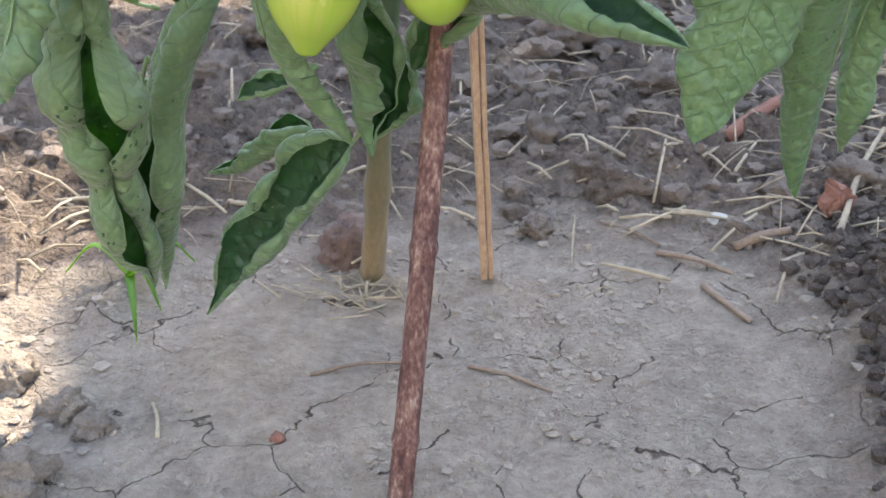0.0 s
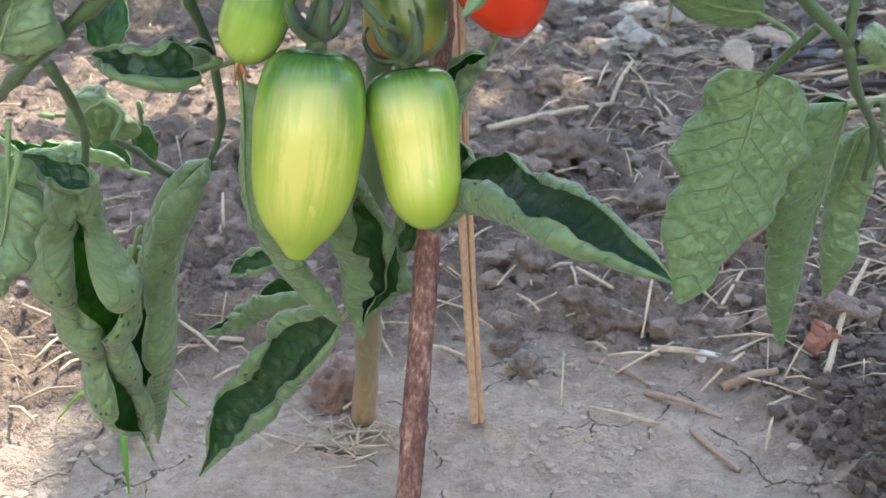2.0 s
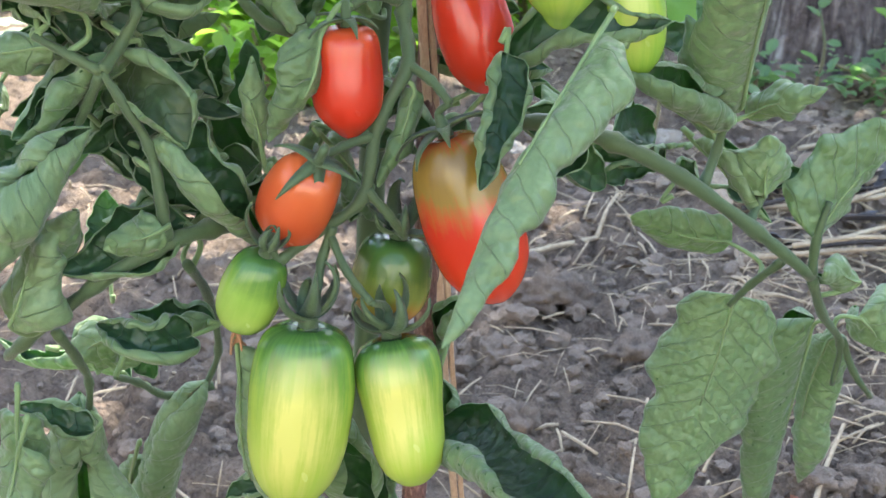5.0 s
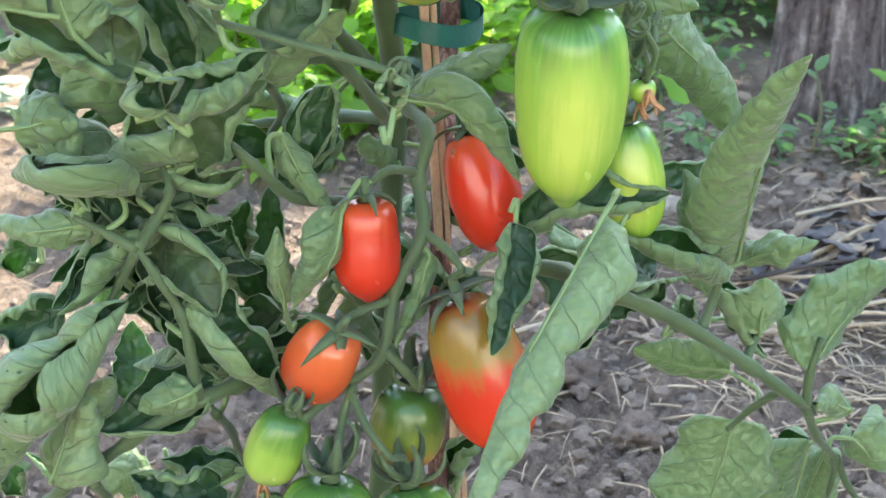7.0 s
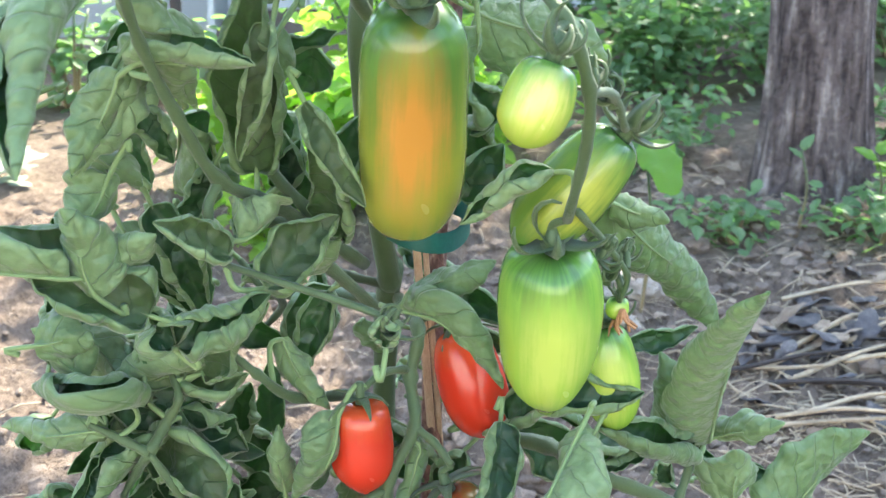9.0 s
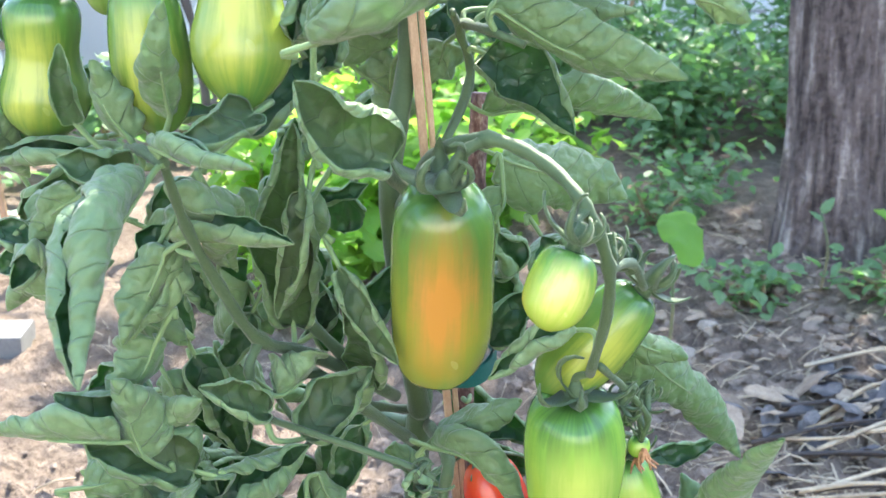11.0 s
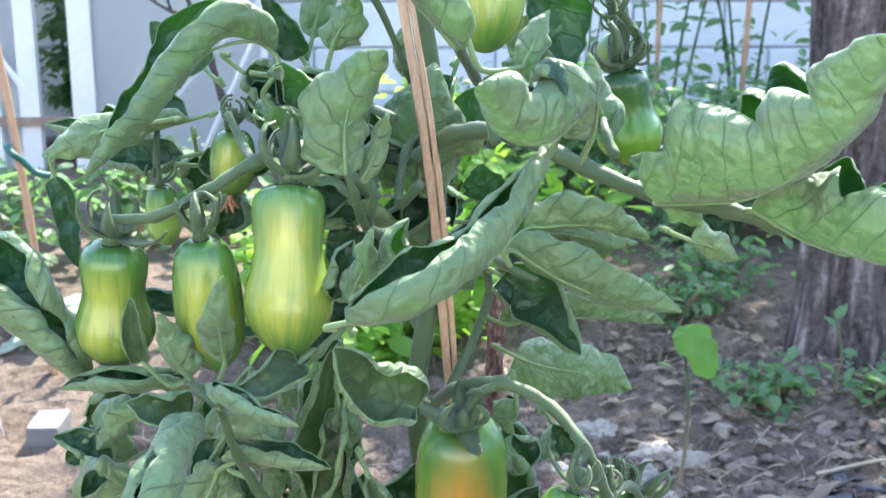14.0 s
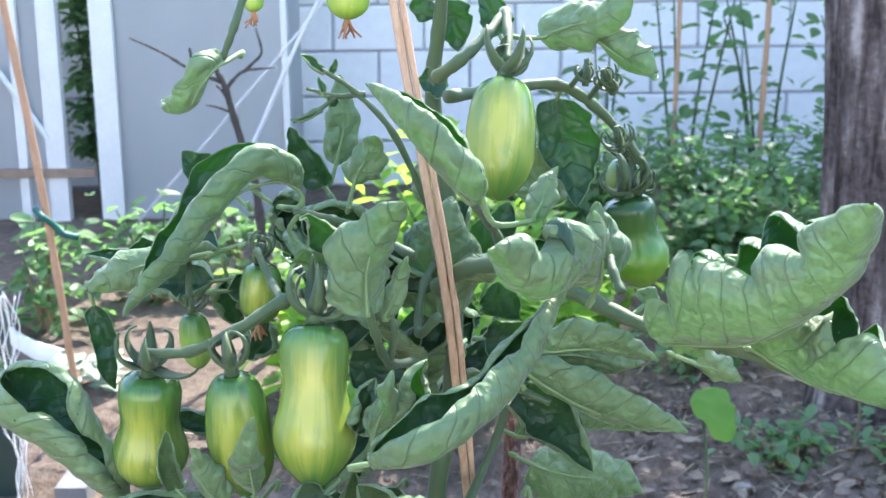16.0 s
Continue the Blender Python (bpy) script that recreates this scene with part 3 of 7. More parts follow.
    knee = 0.5 * (start + end) - tan[1] * min(0.012, gap * 0.35)
    under = [grid[r, nv] - nn[r] * 0.0009 for r in (1, nu // 7, nu // 3, nu // 2)]
    line = smooth_line([end, knee, *under], 4)
    sv, sf = tube(line, list(np.interp(np.linspace(0, 1, len(line)), (0, 0.4, 1), (0.0019, 0.0014, 0.0005))), 6)
    o = len(verts)
    verts += [tuple(q) for q in sv]
    faces += [tuple(q2 + o for q2 in q) for q in sf]
    slots += [2] * len(sf)
    uvs += [(0, 0)] * len(sv)
    return plant_part("leaf", verts, faces, [top or LEAF_TOP, LEAF_UNDER, LEAF_RIB], slots=slots, uvs=uvs)


def sepals(top, d, size, rng, start=0.25):
    """The green calyx on a fruit: six narrow curling points round a small disc."""
    up = -d
    a = unit(np.cross(up, (0.3, 1, 0.2)))
    b = np.cross(up, a)
    parts = []
    for k in range(6):
        ang = 2 * math.pi * (k + rng.uniform(-0.2, 0.2)) / 6
        out = math.cos(ang) * a + math.sin(ang) * b
        ln = size * rng.uniform(0.75, 1.15)
        curl = rng.uniform(1.2, 3.4) if start > 0.1 else rng.uniform(-1.5, -0.5)
        line, pos, ang2 = [], top + up * 0.0015, start + rng.uniform(-0.45, 0.45)
        for i in range(9):
            line.append(pos)
            pos = pos + (out * math.cos(ang2) + up * math.sin(ang2)) * ln / 8
            ang2 += curl / 8 * (0.5 + i * 0.16)
        perp = np.cross(out, up)
        v, f = [], []
        for i, p in enumerate(line):
            w = size * 0.15 * (1.05 - (i / 8.3) ** 1.4)
            t = unit(line[min(i + 1, 8)] - line[max(i - 1, 0)])
            nn = np.cross(perp, t)
            v += [p - perp * w + nn * w * 0.5, p - nn * 0.0006, p + perp * w + nn * w * 0.5, p + nn * 0.0010]
        for i in range(8):
            for c in range(4):
                q, r = i * 4 + c, i * 4 + (c + 1) % 4
                f.append((q, r, r + 4, q + 4))
        f += [(3, 2, 1, 0), (32, 33, 34, 35)]
        parts.append((v, f))
    parts.append(tube([top - up * 0.001, top + up * 0.004, top + up * 0.012], [size * 0.14, size * 0.12, 0.0022], 10))
    return join(parts)


def bare_calyx(top, size):
    """A calyx whose flower has not set fruit."""
    rng = random.Random(int(abs(top[0] * 7000)) + 3)
    top = np.array(top)
    d = unit(np.array((rng.uniform(-0.6, 0.6), rng.uniform(-0.5, 0.3), -1.0)))
    near = min(BRANCH_POINTS, key=lambda q: float((q - top) @ (q - top)))
    parts = [sepals(top, d, size, rng, 0.2), sepals(top - d * size * 0.2, d, size * 0.7, rng, 0.8)]
    parts.append(tube(smooth_line([top, top - d * 0.010, near], 4), [0.0020] * 9, 6))
    v, f = join(parts)
    return plant_part("calyx", v, f, STEM, "curled green calyx without fruit")


def withered_flower(place, size):
    """The dry shrivelled flower left at a fruit's tip."""
    rng = random.Random(int(abs(place[0]) * 9000))
    p0 = np.array(place)
    parts = []
    for k in range(7):
        a = rng.uniform(0, 6.28)
        d = np.array((0.5 * math.cos(a), 0.5 * math.sin(a), -1.0))
        line = smooth_line([p0 + d * 0.0005, p0 + unit(d) * size * 0.5, p0 + unit(d) * size * rng.uniform(0.7, 1.1) + np.array((rng.uniform(-1, 1), rng.uniform(-1, 1), 0)) * size * 0.35], 3)
        parts.append(tube(line, list(np.linspace(size * 0.10, size * 0.05, len(line))), 5, 0.2, rng))
    v, f = join(parts)
    return plant_part("withered_flower", v, f, PETAL, "dry orange-brown shrivelled flower")


FRUIT_SHAPES = {
    "point": ((0, 0), (0.015, 0.36), (0.06, 0.70), (0.14, 0.87), (0.30, 0.94), (0.50, 1.0), (0.66, 0.98), (0.78, 0.85), (0.88, 0.60), (0.945, 0.36), (0.985, 0.20), (1, 0)),
    "blunt": ((0, 0), (0.015, 0.40), (0.06, 0.76), (0.15, 0.92), (0.35, 0.97), (0.60, 1.0), (0.78, 0.97), (0.89, 0.82), (0.955, 0.56), (0.99, 0.26), (1, 0)),
    "nipple": ((0, 0), (0.015, 0.40), (0.06, 0.76), (0.15, 0.92), (0.32, 1.0), (0.50, 0.97), (0.64, 0.92), (0.77, 0.78), (0.86, 0.58), (0.92, 0.38), (0.965, 0.25), (0.99, 0.16), (1, 0)),
    "narrow": ((0, 0), (0.015, 0.40), (0.06, 0.78), (0.14, 0.95), (0.28, 1.0), (0.46, 0.92), (0.62, 0.86), (0.78, 0.80), (0.88, 0.66), (0.945, 0.45), (0.985, 0.24), (1, 0)),
    "plum": ((0, 0), (0.015, 0.34), (0.07, 0.68), (0.20, 0.89), (0.40, 0.99), (0.55, 1.0), (0.74, 0.92), (0.87, 0.70), (0.95, 0.43), (0.99, 0.2), (1, 0)),
    "waist": ((0, 0), (0.015, 0.38), (0.06, 0.70), (0.14, 0.83), (0.26, 0.82), (0.38, 0.78), (0.50, 0.86), (0.63, 1.0), (0.74, 0.99), (0.84, 0.82), (0.92, 0.55), (0.97, 0.34), (0.99, 0.20), (1, 0)),
}


def tomato(top, bottom, radius, kind, shape):
    LEAF_SEED[0] += 1
    rng = random.Random(LEAF_SEED[0] * 17)
    top, bottom = np.array(top), np.array(bottom)
    FRUIT_SPOTS.append((top, bottom, radius))
    d = unit(bottom - top)
    length = np.linalg.norm(bottom - top)
    toward = np.array((0.0, -1.0, 0.0))
    b = unit(toward - d * (toward @ d))
    a = np.cross(b, d)
    seg = 36
    ph = [rng.uniform(0, 6.28) for _ in range(4)]
    verts, uvs, faces = [], [], []
    profile = smooth_line([(s, r, 0.0) for s, r in FRUIT_SHAPES[shape]], 3)
    rings = len(profile) - 1
    for s, r, _ in profile:
        r = max(0.0, r)
        drop = 0.030 * length * math.exp(-((r / 0.28) ** 2)) if s < 0.5 else 0.0
        for k in range(seg + 1):
            th = 2 * math.pi * k / seg
            rr = radius * r * (1 + 0.032 * math.sin(3 * th + ph[0]) + 0.018 * math.sin(5 * th + ph[1] + s * 2) + 0.012 * math.sin(s * 9 + ph[2]) * math.cos(th + ph[3]))
            out = -math.cos(th) * b + math.sin(th) * a
            verts.append(top + d * (s * length + drop) + out * rr)
            uvs.append((k / seg, s))
    w = seg + 1
    for i in range(rings):
        for k in range(seg):
            faces.append((i * w + k, i * w + k + 1, (i + 1) * w + k + 1, (i + 1) * w + k))
    labels = {"pale": "pale yellow-green unripe plum tomato", "red": "ripe red plum tomato", "orange": "half-ripe plum tomato turning orange", "orange_red": "small orange-red plum tomato",
              "red_shoulder": "red plum tomato with greenish-brown shoulder", "turning_low": "green plum tomato reddening at its tip"}
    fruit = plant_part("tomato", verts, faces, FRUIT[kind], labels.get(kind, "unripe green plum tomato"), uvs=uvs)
    v, f = sepals(top + d * 0.030 * length * 0.2, d, min(0.040, radius * (1.25 if "red" in kind else 1.75)), rng, 0.05 if "red" in kind else 0.25)
    near = min(BRANCH_POINTS, key=lambda q: float((q - top) @ (q - top)))
    gap = np.linalg.norm(near - top)
    end = near if gap < 0.06 else top - d * 0.03 + np.array((0, 0.012, 0))
    sv, sf = tube(smooth_line([top, top - d * min(0.014, gap * 0.6), end], 5), list(np.linspace(0.0026, 0.0019, 11)), 7)
    v, f = join([(v, f), (sv, sf)])
    cal = plant_part("calyx", v, f, STEM, "curled green calyx", parent=fruit)
    cal.matrix_parent_inverse = Matrix.Identity(4)
    return fruit


# -- stem and branches --
branch('main_stem', 0.0105, 0.0038, (-0.090, 0.268, -0.035), (-0.090, 0.262, 0.000), (-0.086, 0.225, 0.088), (-0.085, 0.180, 0.180), (-0.081, 0.150, 0.246), (-0.072, 0.140, 0.511), (-0.069, 0.110, 0.564), (-0.070, 0.100, 0.559), (-0.079, 0.060, 0.637), (-0.085, 0.020, 0.730), (-0.073, 0.030, 0.812), (-0.073, 0.040, 0.911), (-0.084, 0.045, 0.989), (-0.080, 0.040, 1.031), (-0.075, 0.030, 1.071), knots=0.10)
branch('leaf_stalk', 0.0024, 0.0012, (-0.087, 0.060, 0.916), (-0.109, 0.050, 0.968), (-0.133, 0.050, 0.995), (-0.147, 0.050, 1.005), (-0.153, 0.050, 1.009))
branch('leaf_stalk', 0.0020, 0.0010, (-0.126, 0.050, 0.993), (-0.144, 0.050, 0.992), (-0.163, 0.050, 0.997))
branch('leaf_stalk', 0.0016, 0.0010, (-0.144, 0.050, 0.992), (-0.155, 0.050, 0.984), (-0.172, 0.050, 0.976))
branch('side_branch', 0.0055, 0.0038, (-0.002, 0.120, 0.439), (0.033, 0.090, 0.446), (0.058, 0.050, 0.447), (0.098, 0.060, 0.425), (0.153, 0.085, 0.383), (0.197, 0.104, 0.346))
branch('leaf_stalk', 0.0035, 0.002, (0.197, 0.104, 0.346), (0.217, 0.130, 0.309), (0.243, 0.160, 0.274), (0.245, 0.170, 0.238))
branch('leaf_stalk', 0.0035, 0.002, (0.197, 0.104, 0.346), (0.196, 0.100, 0.372), (0.201, 0.100, 0.396))
branch('leaf_stalk', 0.0035, 0.002, (0.115, 0.070, 0.415), (0.123, 0.077, 0.436), (0.127, 0.070, 0.468))
branch('leaf_stalk', 0.003, 0.002, (0.150, 0.090, 0.385), (0.159, 0.100, 0.400), (0.160, 0.100, 0.411))
branch('leaf_stalk', 0.003, 0.002, (0.180, 0.110, 0.354), (0.167, 0.130, 0.329), (0.157, 0.137, 0.312))
branch('leaf_stalk', 0.003, 0.002, (0.244, 0.160, 0.277), (0.259, 0.170, 0.248), (0.278, 0.180, 0.223))
branch('side_branch', 0.0055, 0.003, (-0.092, 0.130, 0.384), (-0.131, 0.060, 0.397), (-0.159, 0.010, 0.410), (-0.184, -0.010, 0.406), (-0.216, -0.010, 0.386), (-0.260, 0.006, 0.346), (-0.274, 0.020, 0.331))
branch('leaf_stalk', 0.0035, 0.002, (-0.178, -0.010, 0.411), (-0.180, -0.010, 0.433), (-0.184, -0.010, 0.460), (-0.197, -0.012, 0.486), (-0.204, -0.012, 0.498))
branch('leaf_stalk', 0.0035, 0.002, (-0.204, -0.012, 0.498), (-0.196, 0.000, 0.510), (-0.188, 0.000, 0.525), (-0.193, 0.010, 0.537))
branch('leaf_stalk', 0.003, 0.002, (-0.204, -0.012, 0.498), (-0.216, -0.000, 0.477), (-0.223, 0.000, 0.464))
branch('leaf_stalk', 0.003, 0.002, (-0.204, -0.012, 0.498), (-0.218, -0.010, 0.505), (-0.236, -0.010, 0.515))
branch('leaf_stalk', 0.003, 0.002, (-0.241, 0.000, 0.355), (-0.236, 0.020, 0.329), (-0.236, 0.040, 0.305), (-0.241, 0.050, 0.273))
branch('leaf_stalk', 0.003, 0.002, (-0.175, 0.030, 0.382), (-0.172, 0.080, 0.342), (-0.173, 0.120, 0.288), (-0.185, 0.140, 0.253))
branch('leaf_stalk', 0.003, 0.002, (-0.180, 0.140, 0.253), (-0.207, 0.130, 0.250), (-0.221, 0.100, 0.275), (-0.230, 0.080, 0.289))
branch('truss', 0.0042, 0.003, (-0.064, 0.100, 0.546), (-0.053, 0.050, 0.545), (-0.058, 0.039, 0.519), (-0.056, 0.020, 0.496), (-0.071, 0.008, 0.468), (-0.079, 0.000, 0.431), (-0.102, -0.005, 0.414), (-0.121, -0.020, 0.403))
branch('fruit_stalk', 0.0028, 0.0022, (-0.056, 0.020, 0.496), (-0.044, 0.010, 0.490), (-0.035, 0.000, 0.481))
branch('fruit_stalk', 0.0028, 0.0022, (-0.077, 0.000, 0.435), (-0.065, 0.000, 0.421), (-0.057, 0.010, 0.406))
branch('fruit_stalk', 0.0028, 0.0022, (-0.094, -0.005, 0.417), (-0.100, -0.010, 0.399), (-0.102, -0.030, 0.382))
branch('fruit_stalk', 0.0026, 0.002, (-0.060, 0.040, 0.524), (-0.074, 0.020, 0.531), (-0.084, 0.010, 0.527))
branch('fruit_stalk', 0.0026, 0.002, (-0.074, 0.006, 0.462), (-0.089, 0.000, 0.458), (-0.102, 0.000, 0.450))
branch('fruit_stalk', 0.0024, 0.002, (-0.096, -0.005, 0.413), (-0.086, -0.020, 0.397), (-0.074, -0.030, 0.385))
branch('truss', 0.0036, 0.0026, (-0.080, 0.020, 0.716), (-0.063, -0.070, 0.766), (-0.039, -0.100, 0.781), (-0.014, -0.110, 0.772), (0.002, -0.130, 0.757), (0.015, -0.120, 0.726), (0.018, -0.100, 0.694), (0.017, -0.060, 0.648))
branch('fruit_stalk', 0.003, 0.0025, (-0.039, -0.100, 0.781), (-0.050, -0.100, 0.775), (-0.059, -0.100, 0.762))
branch('fruit_stalk', 0.0024, 0.002, (0.003, -0.130, 0.756), (-0.004, -0.140, 0.751), (-0.006, -0.150, 0.744))
branch('fruit_stalk', 0.0024, 0.002, (0.015, -0.120, 0.724), (0.033, -0.080, 0.714), (0.045, -0.050, 0.691))
branch('fruit_stalk', 0.002, 0.0015, (0.022, -0.060, 0.652), (0.042, -0.030, 0.625), (0.056, -0.020, 0.604), (0.054, -0.015, 0.588))
branch('side_branch', 0.0055, 0.0035, (-0.083, 0.000, 0.880), (-0.062, -0.010, 0.896), (-0.031, -0.030, 0.900), (0.008, -0.050, 0.885), (0.046, -0.077, 0.874), (0.076, -0.090, 0.871), (0.108, -0.100, 0.861))
branch('truss', 0.004, 0.0028, (-0.106, -0.030, 0.865), (-0.138, -0.040, 0.891), (-0.168, -0.060, 0.890), (-0.192, -0.070, 0.877), (-0.222, -0.060, 0.861), (-0.252, -0.045, 0.856))
branch('fruit_stalk', 0.003, 0.0022, (-0.141, -0.040, 0.891), (-0.144, -0.060, 0.899), (-0.146, -0.080, 0.887))
branch('fruit_stalk', 0.0026, 0.002, (-0.168, -0.060, 0.890), (-0.178, -0.030, 0.893), (-0.189, -0.010, 0.907), (-0.191, 0.000, 0.896))
branch('fruit_stalk', 0.0026, 0.002, (-0.192, -0.070, 0.877), (-0.198, -0.075, 0.873), (-0.199, -0.075, 0.859))
branch('leaf_stalk', 0.003, 0.002, (-0.095, -0.030, 0.908), (-0.122, 0.000, 0.916), (-0.144, 0.000, 0.924), (-0.168, 0.007, 0.928))
branch('leaf_stalk', 0.003, 0.002, (-0.095, -0.030, 0.844), (-0.109, -0.060, 0.854), (-0.115, -0.080, 0.877), (-0.118, -0.088, 0.894))
branch('leaf_stalk', 0.0024, 0.0018, (-0.109, -0.060, 0.854), (-0.105, -0.070, 0.874), (-0.107, -0.070, 0.884))
branch('leaf_stalk', 0.003, 0.002, (-0.081, -0.030, 0.872), (-0.093, -0.020, 0.859), (-0.090, 0.010, 0.882), (-0.076, 0.030, 0.898))
branch('side_branch', 0.004, 0.0025, (-0.081, -0.020, 1.010), (-0.067, -0.030, 1.021), (-0.052, -0.020, 1.034), (-0.041, 0.000, 1.046))
branch('truss', 0.0035, 0.002, (-0.041, 0.000, 1.046), (-0.040, -0.020, 1.035), (-0.041, -0.040, 1.021))
branch('truss', 0.004, 0.0025, (-0.075, 0.000, 0.997), (-0.044, 0.030, 0.997), (-0.009, 0.040, 0.999), (0.016, 0.050, 0.985), (0.039, 0.060, 0.960), (0.053, 0.065, 0.937), (0.046, 0.065, 0.924))
branch('leaf_stalk', 0.003, 0.002, (0.022, -0.060, 0.893), (0.018, -0.050, 0.904), (0.018, -0.040, 0.909))
branch('leaf_stalk', 0.003, 0.002, (-0.051, -0.060, 0.933), (-0.061, -0.100, 0.954), (-0.058, -0.115, 0.961))
branch('leaf_stalk', 0.003, 0.002, (-0.041, -0.060, 0.900), (-0.047, -0.050, 0.924), (-0.057, -0.080, 0.946))
branch('side_branch', 0.0045, 0.003, (-0.074, 0.140, 0.529), (-0.106, 0.170, 0.523), (-0.137, 0.190, 0.515), (-0.164, 0.200, 0.510))
branch('leaf_stalk', 0.003, 0.002, (-0.074, 0.120, 0.548), (-0.096, 0.080, 0.569), (-0.114, 0.060, 0.583), (-0.140, 0.040, 0.576), (-0.156, 0.050, 0.589))
branch('leaf_stalk', 0.003, 0.002, (-0.140, 0.040, 0.576), (-0.137, 0.100, 0.542), (-0.153, 0.120, 0.516))
branch('leaf_stalk', 0.0035, 0.0022, (-0.099, 0.050, 0.503), (-0.126, 0.020, 0.516), (-0.144, 0.000, 0.540), (-0.156, 0.000, 0.551))
branch('leaf_stalk', 0.0045, 0.002, (-0.074, -0.010, 0.733), (-0.084, -0.050, 0.752), (-0.093, -0.110, 0.783))
branch('leaf_stalk', 0.004, 0.0022, (-0.075, 0.090, 0.540), (-0.104, 0.020, 0.596), (-0.127, -0.020, 0.634), (-0.148, -0.050, 0.635))
branch('leaf_stalk', 0.004, 0.0022, (-0.110, 0.020, 0.624), (-0.135, 0.020, 0.653), (-0.138, 0.000, 0.686))
branch('leaf_stalk', 0.004, 0.0022, (-0.085, 0.080, 0.576), (-0.128, 0.000, 0.636), (-0.153, -0.050, 0.666), (-0.167, -0.080, 0.705), (-0.178, -0.100, 0.742), (-0.183, -0.120, 0.779))
branch('leaf_stalk', 0.003, 0.002, (-0.153, -0.050, 0.666), (-0.158, -0.060, 0.652), (-0.152, -0.050, 0.622))
branch('leaf_stalk', 0.003, 0.002, (-0.182, -0.120, 0.776), (-0.196, -0.100, 0.778), (-0.206, -0.080, 0.775))
branch('leaf_stalk', 0.003, 0.002, (-0.067, 0.000, 0.733), (-0.040, 0.050, 0.779), (-0.045, 0.050, 0.808), (-0.050, 0.030, 0.823))
branch('leaf_stalk', 0.003, 0.002, (-0.043, 0.050, 0.814), (-0.031, 0.000, 0.816), (-0.014, -0.010, 0.810))
# -- fruits --
tomato((-0.106, -0.030, 0.374), (-0.117, -0.040, 0.268), 0.0271, 'pale', "nipple")
tomato((-0.064, -0.020, 0.363), (-0.051, -0.040, 0.285), 0.0230, 'pale', "narrow")
tomato((-0.127, -0.020, 0.408), (-0.145, -0.010, 0.361), 0.0165, 'green', "plum")
tomato((-0.060, 0.020, 0.403), (-0.067, 0.020, 0.352), 0.0217, 'turning_low', "plum")
tomato((-0.037, 0.005, 0.464), (-0.006, 0.000, 0.373), 0.0258, 'red_shoulder', "plum")
tomato((-0.101, -0.022, 0.455), (-0.122, 0.008, 0.407), 0.0195, 'orange_red', "plum")
tomato((-0.087, 0.008, 0.519), (-0.085, 0.008, 0.460), 0.0185, 'red', "point")
tomato((-0.030, 0.060, 0.542), (-0.011, 0.050, 0.474), 0.0205, 'red', "plum")
tomato((0.011, -0.050, 0.631), (0.016, -0.016, 0.523), 0.0278, 'green_bright', "nipple")
tomato((0.053, 0.030, 0.556), (0.065, 0.030, 0.488), 0.0174, 'green_bright', "plum")
tomato((0.054, -0.010, 0.588), (0.053, -0.010, 0.575), 0.0065, 'green_bright', "plum")
tomato((-0.059, -0.100, 0.758), (-0.060, -0.010, 0.628), 0.0261, 'orange', "blunt")
tomato((-0.005, -0.150, 0.744), (-0.018, -0.155, 0.709), 0.0148, 'pale', "plum")
tomato((0.047, -0.040, 0.686), (-0.004, -0.030, 0.623), 0.0203, 'green_streak', "plum")
tomato((-0.250, -0.045, 0.844), (-0.255, -0.036, 0.768), 0.0221, 'green_streak', "waist")
tomato((-0.196, -0.075, 0.854), (-0.191, -0.070, 0.778), 0.0185, 'green_streak', "plum")
tomato((-0.148, -0.078, 0.884), (-0.149, -0.100, 0.795), 0.0228, 'yellow_streak', "waist")
tomato((-0.188, 0.000, 0.898), (-0.191, 0.000, 0.859), 0.0130, 'green_streak', "plum")
tomato((-0.236, 0.020, 0.861), (-0.233, 0.020, 0.824), 0.0101, 'green', "plum")
tomato((-0.043, -0.040, 1.012), (-0.048, -0.070, 0.949), 0.0192, 'yellow_streak', "plum")
tomato((0.040, 0.065, 0.924), (0.054, 0.065, 0.863), 0.0206, 'green_dark', "waist")
tomato((0.044, 0.100, 0.942), (0.041, 0.100, 0.915), 0.0118, 'green_streak', "plum")
tomato((-0.131, 0.000, 1.069), (-0.132, 0.000, 1.042), 0.0127, 'green_bright', "plum")
tomato((-0.193, 0.050, 1.059), (-0.194, 0.050, 1.044), 0.0062, 'green_bright', "plum")
# -- leaves --
leaf((-0.247, 0.060, 0.289), (-0.241, 0.160, 0.036), 0.054, (0.250, -0.930, 0.200), (392, 402), 0, 0.36, 1, via=((-0.257, 0.090, 0.201),), taper=0.8)
leaf((-0.183, 0.135, 0.259), (-0.239, 0.190, 0.019), 0.040, (-0.400, -0.880, 0.200), (400, 425), 0, 0.16, 1, via=((-0.215, 0.150, 0.180),), taper=0.8)
leaf((-0.099, 0.060, 0.185), (-0.198, 0.118, 0.037), 0.046, (-0.150, -0.700, 0.700), (320, 380), 0, 0.2, 1.7, via=((-0.135, 0.090, 0.131),), taper=1.0)
leaf((-0.091, 0.030, 0.291), (-0.086, 0.024, 0.191), 0.039, (0.696, -0.696, 0.174), 315, 0.05, 0.14, 1.25)
leaf((-0.141, 0.000, 0.351), (-0.098, 0.030, 0.194), 0.031, (0.696, 0.696, -0.174), 290, 0.1, 0.12, 1)
leaf((-0.069, 0.060, 0.236), (-0.086, 0.050, 0.190), 0.030, (0.000, -0.970, 0.243), 386, 0.05, 0.12, 2)
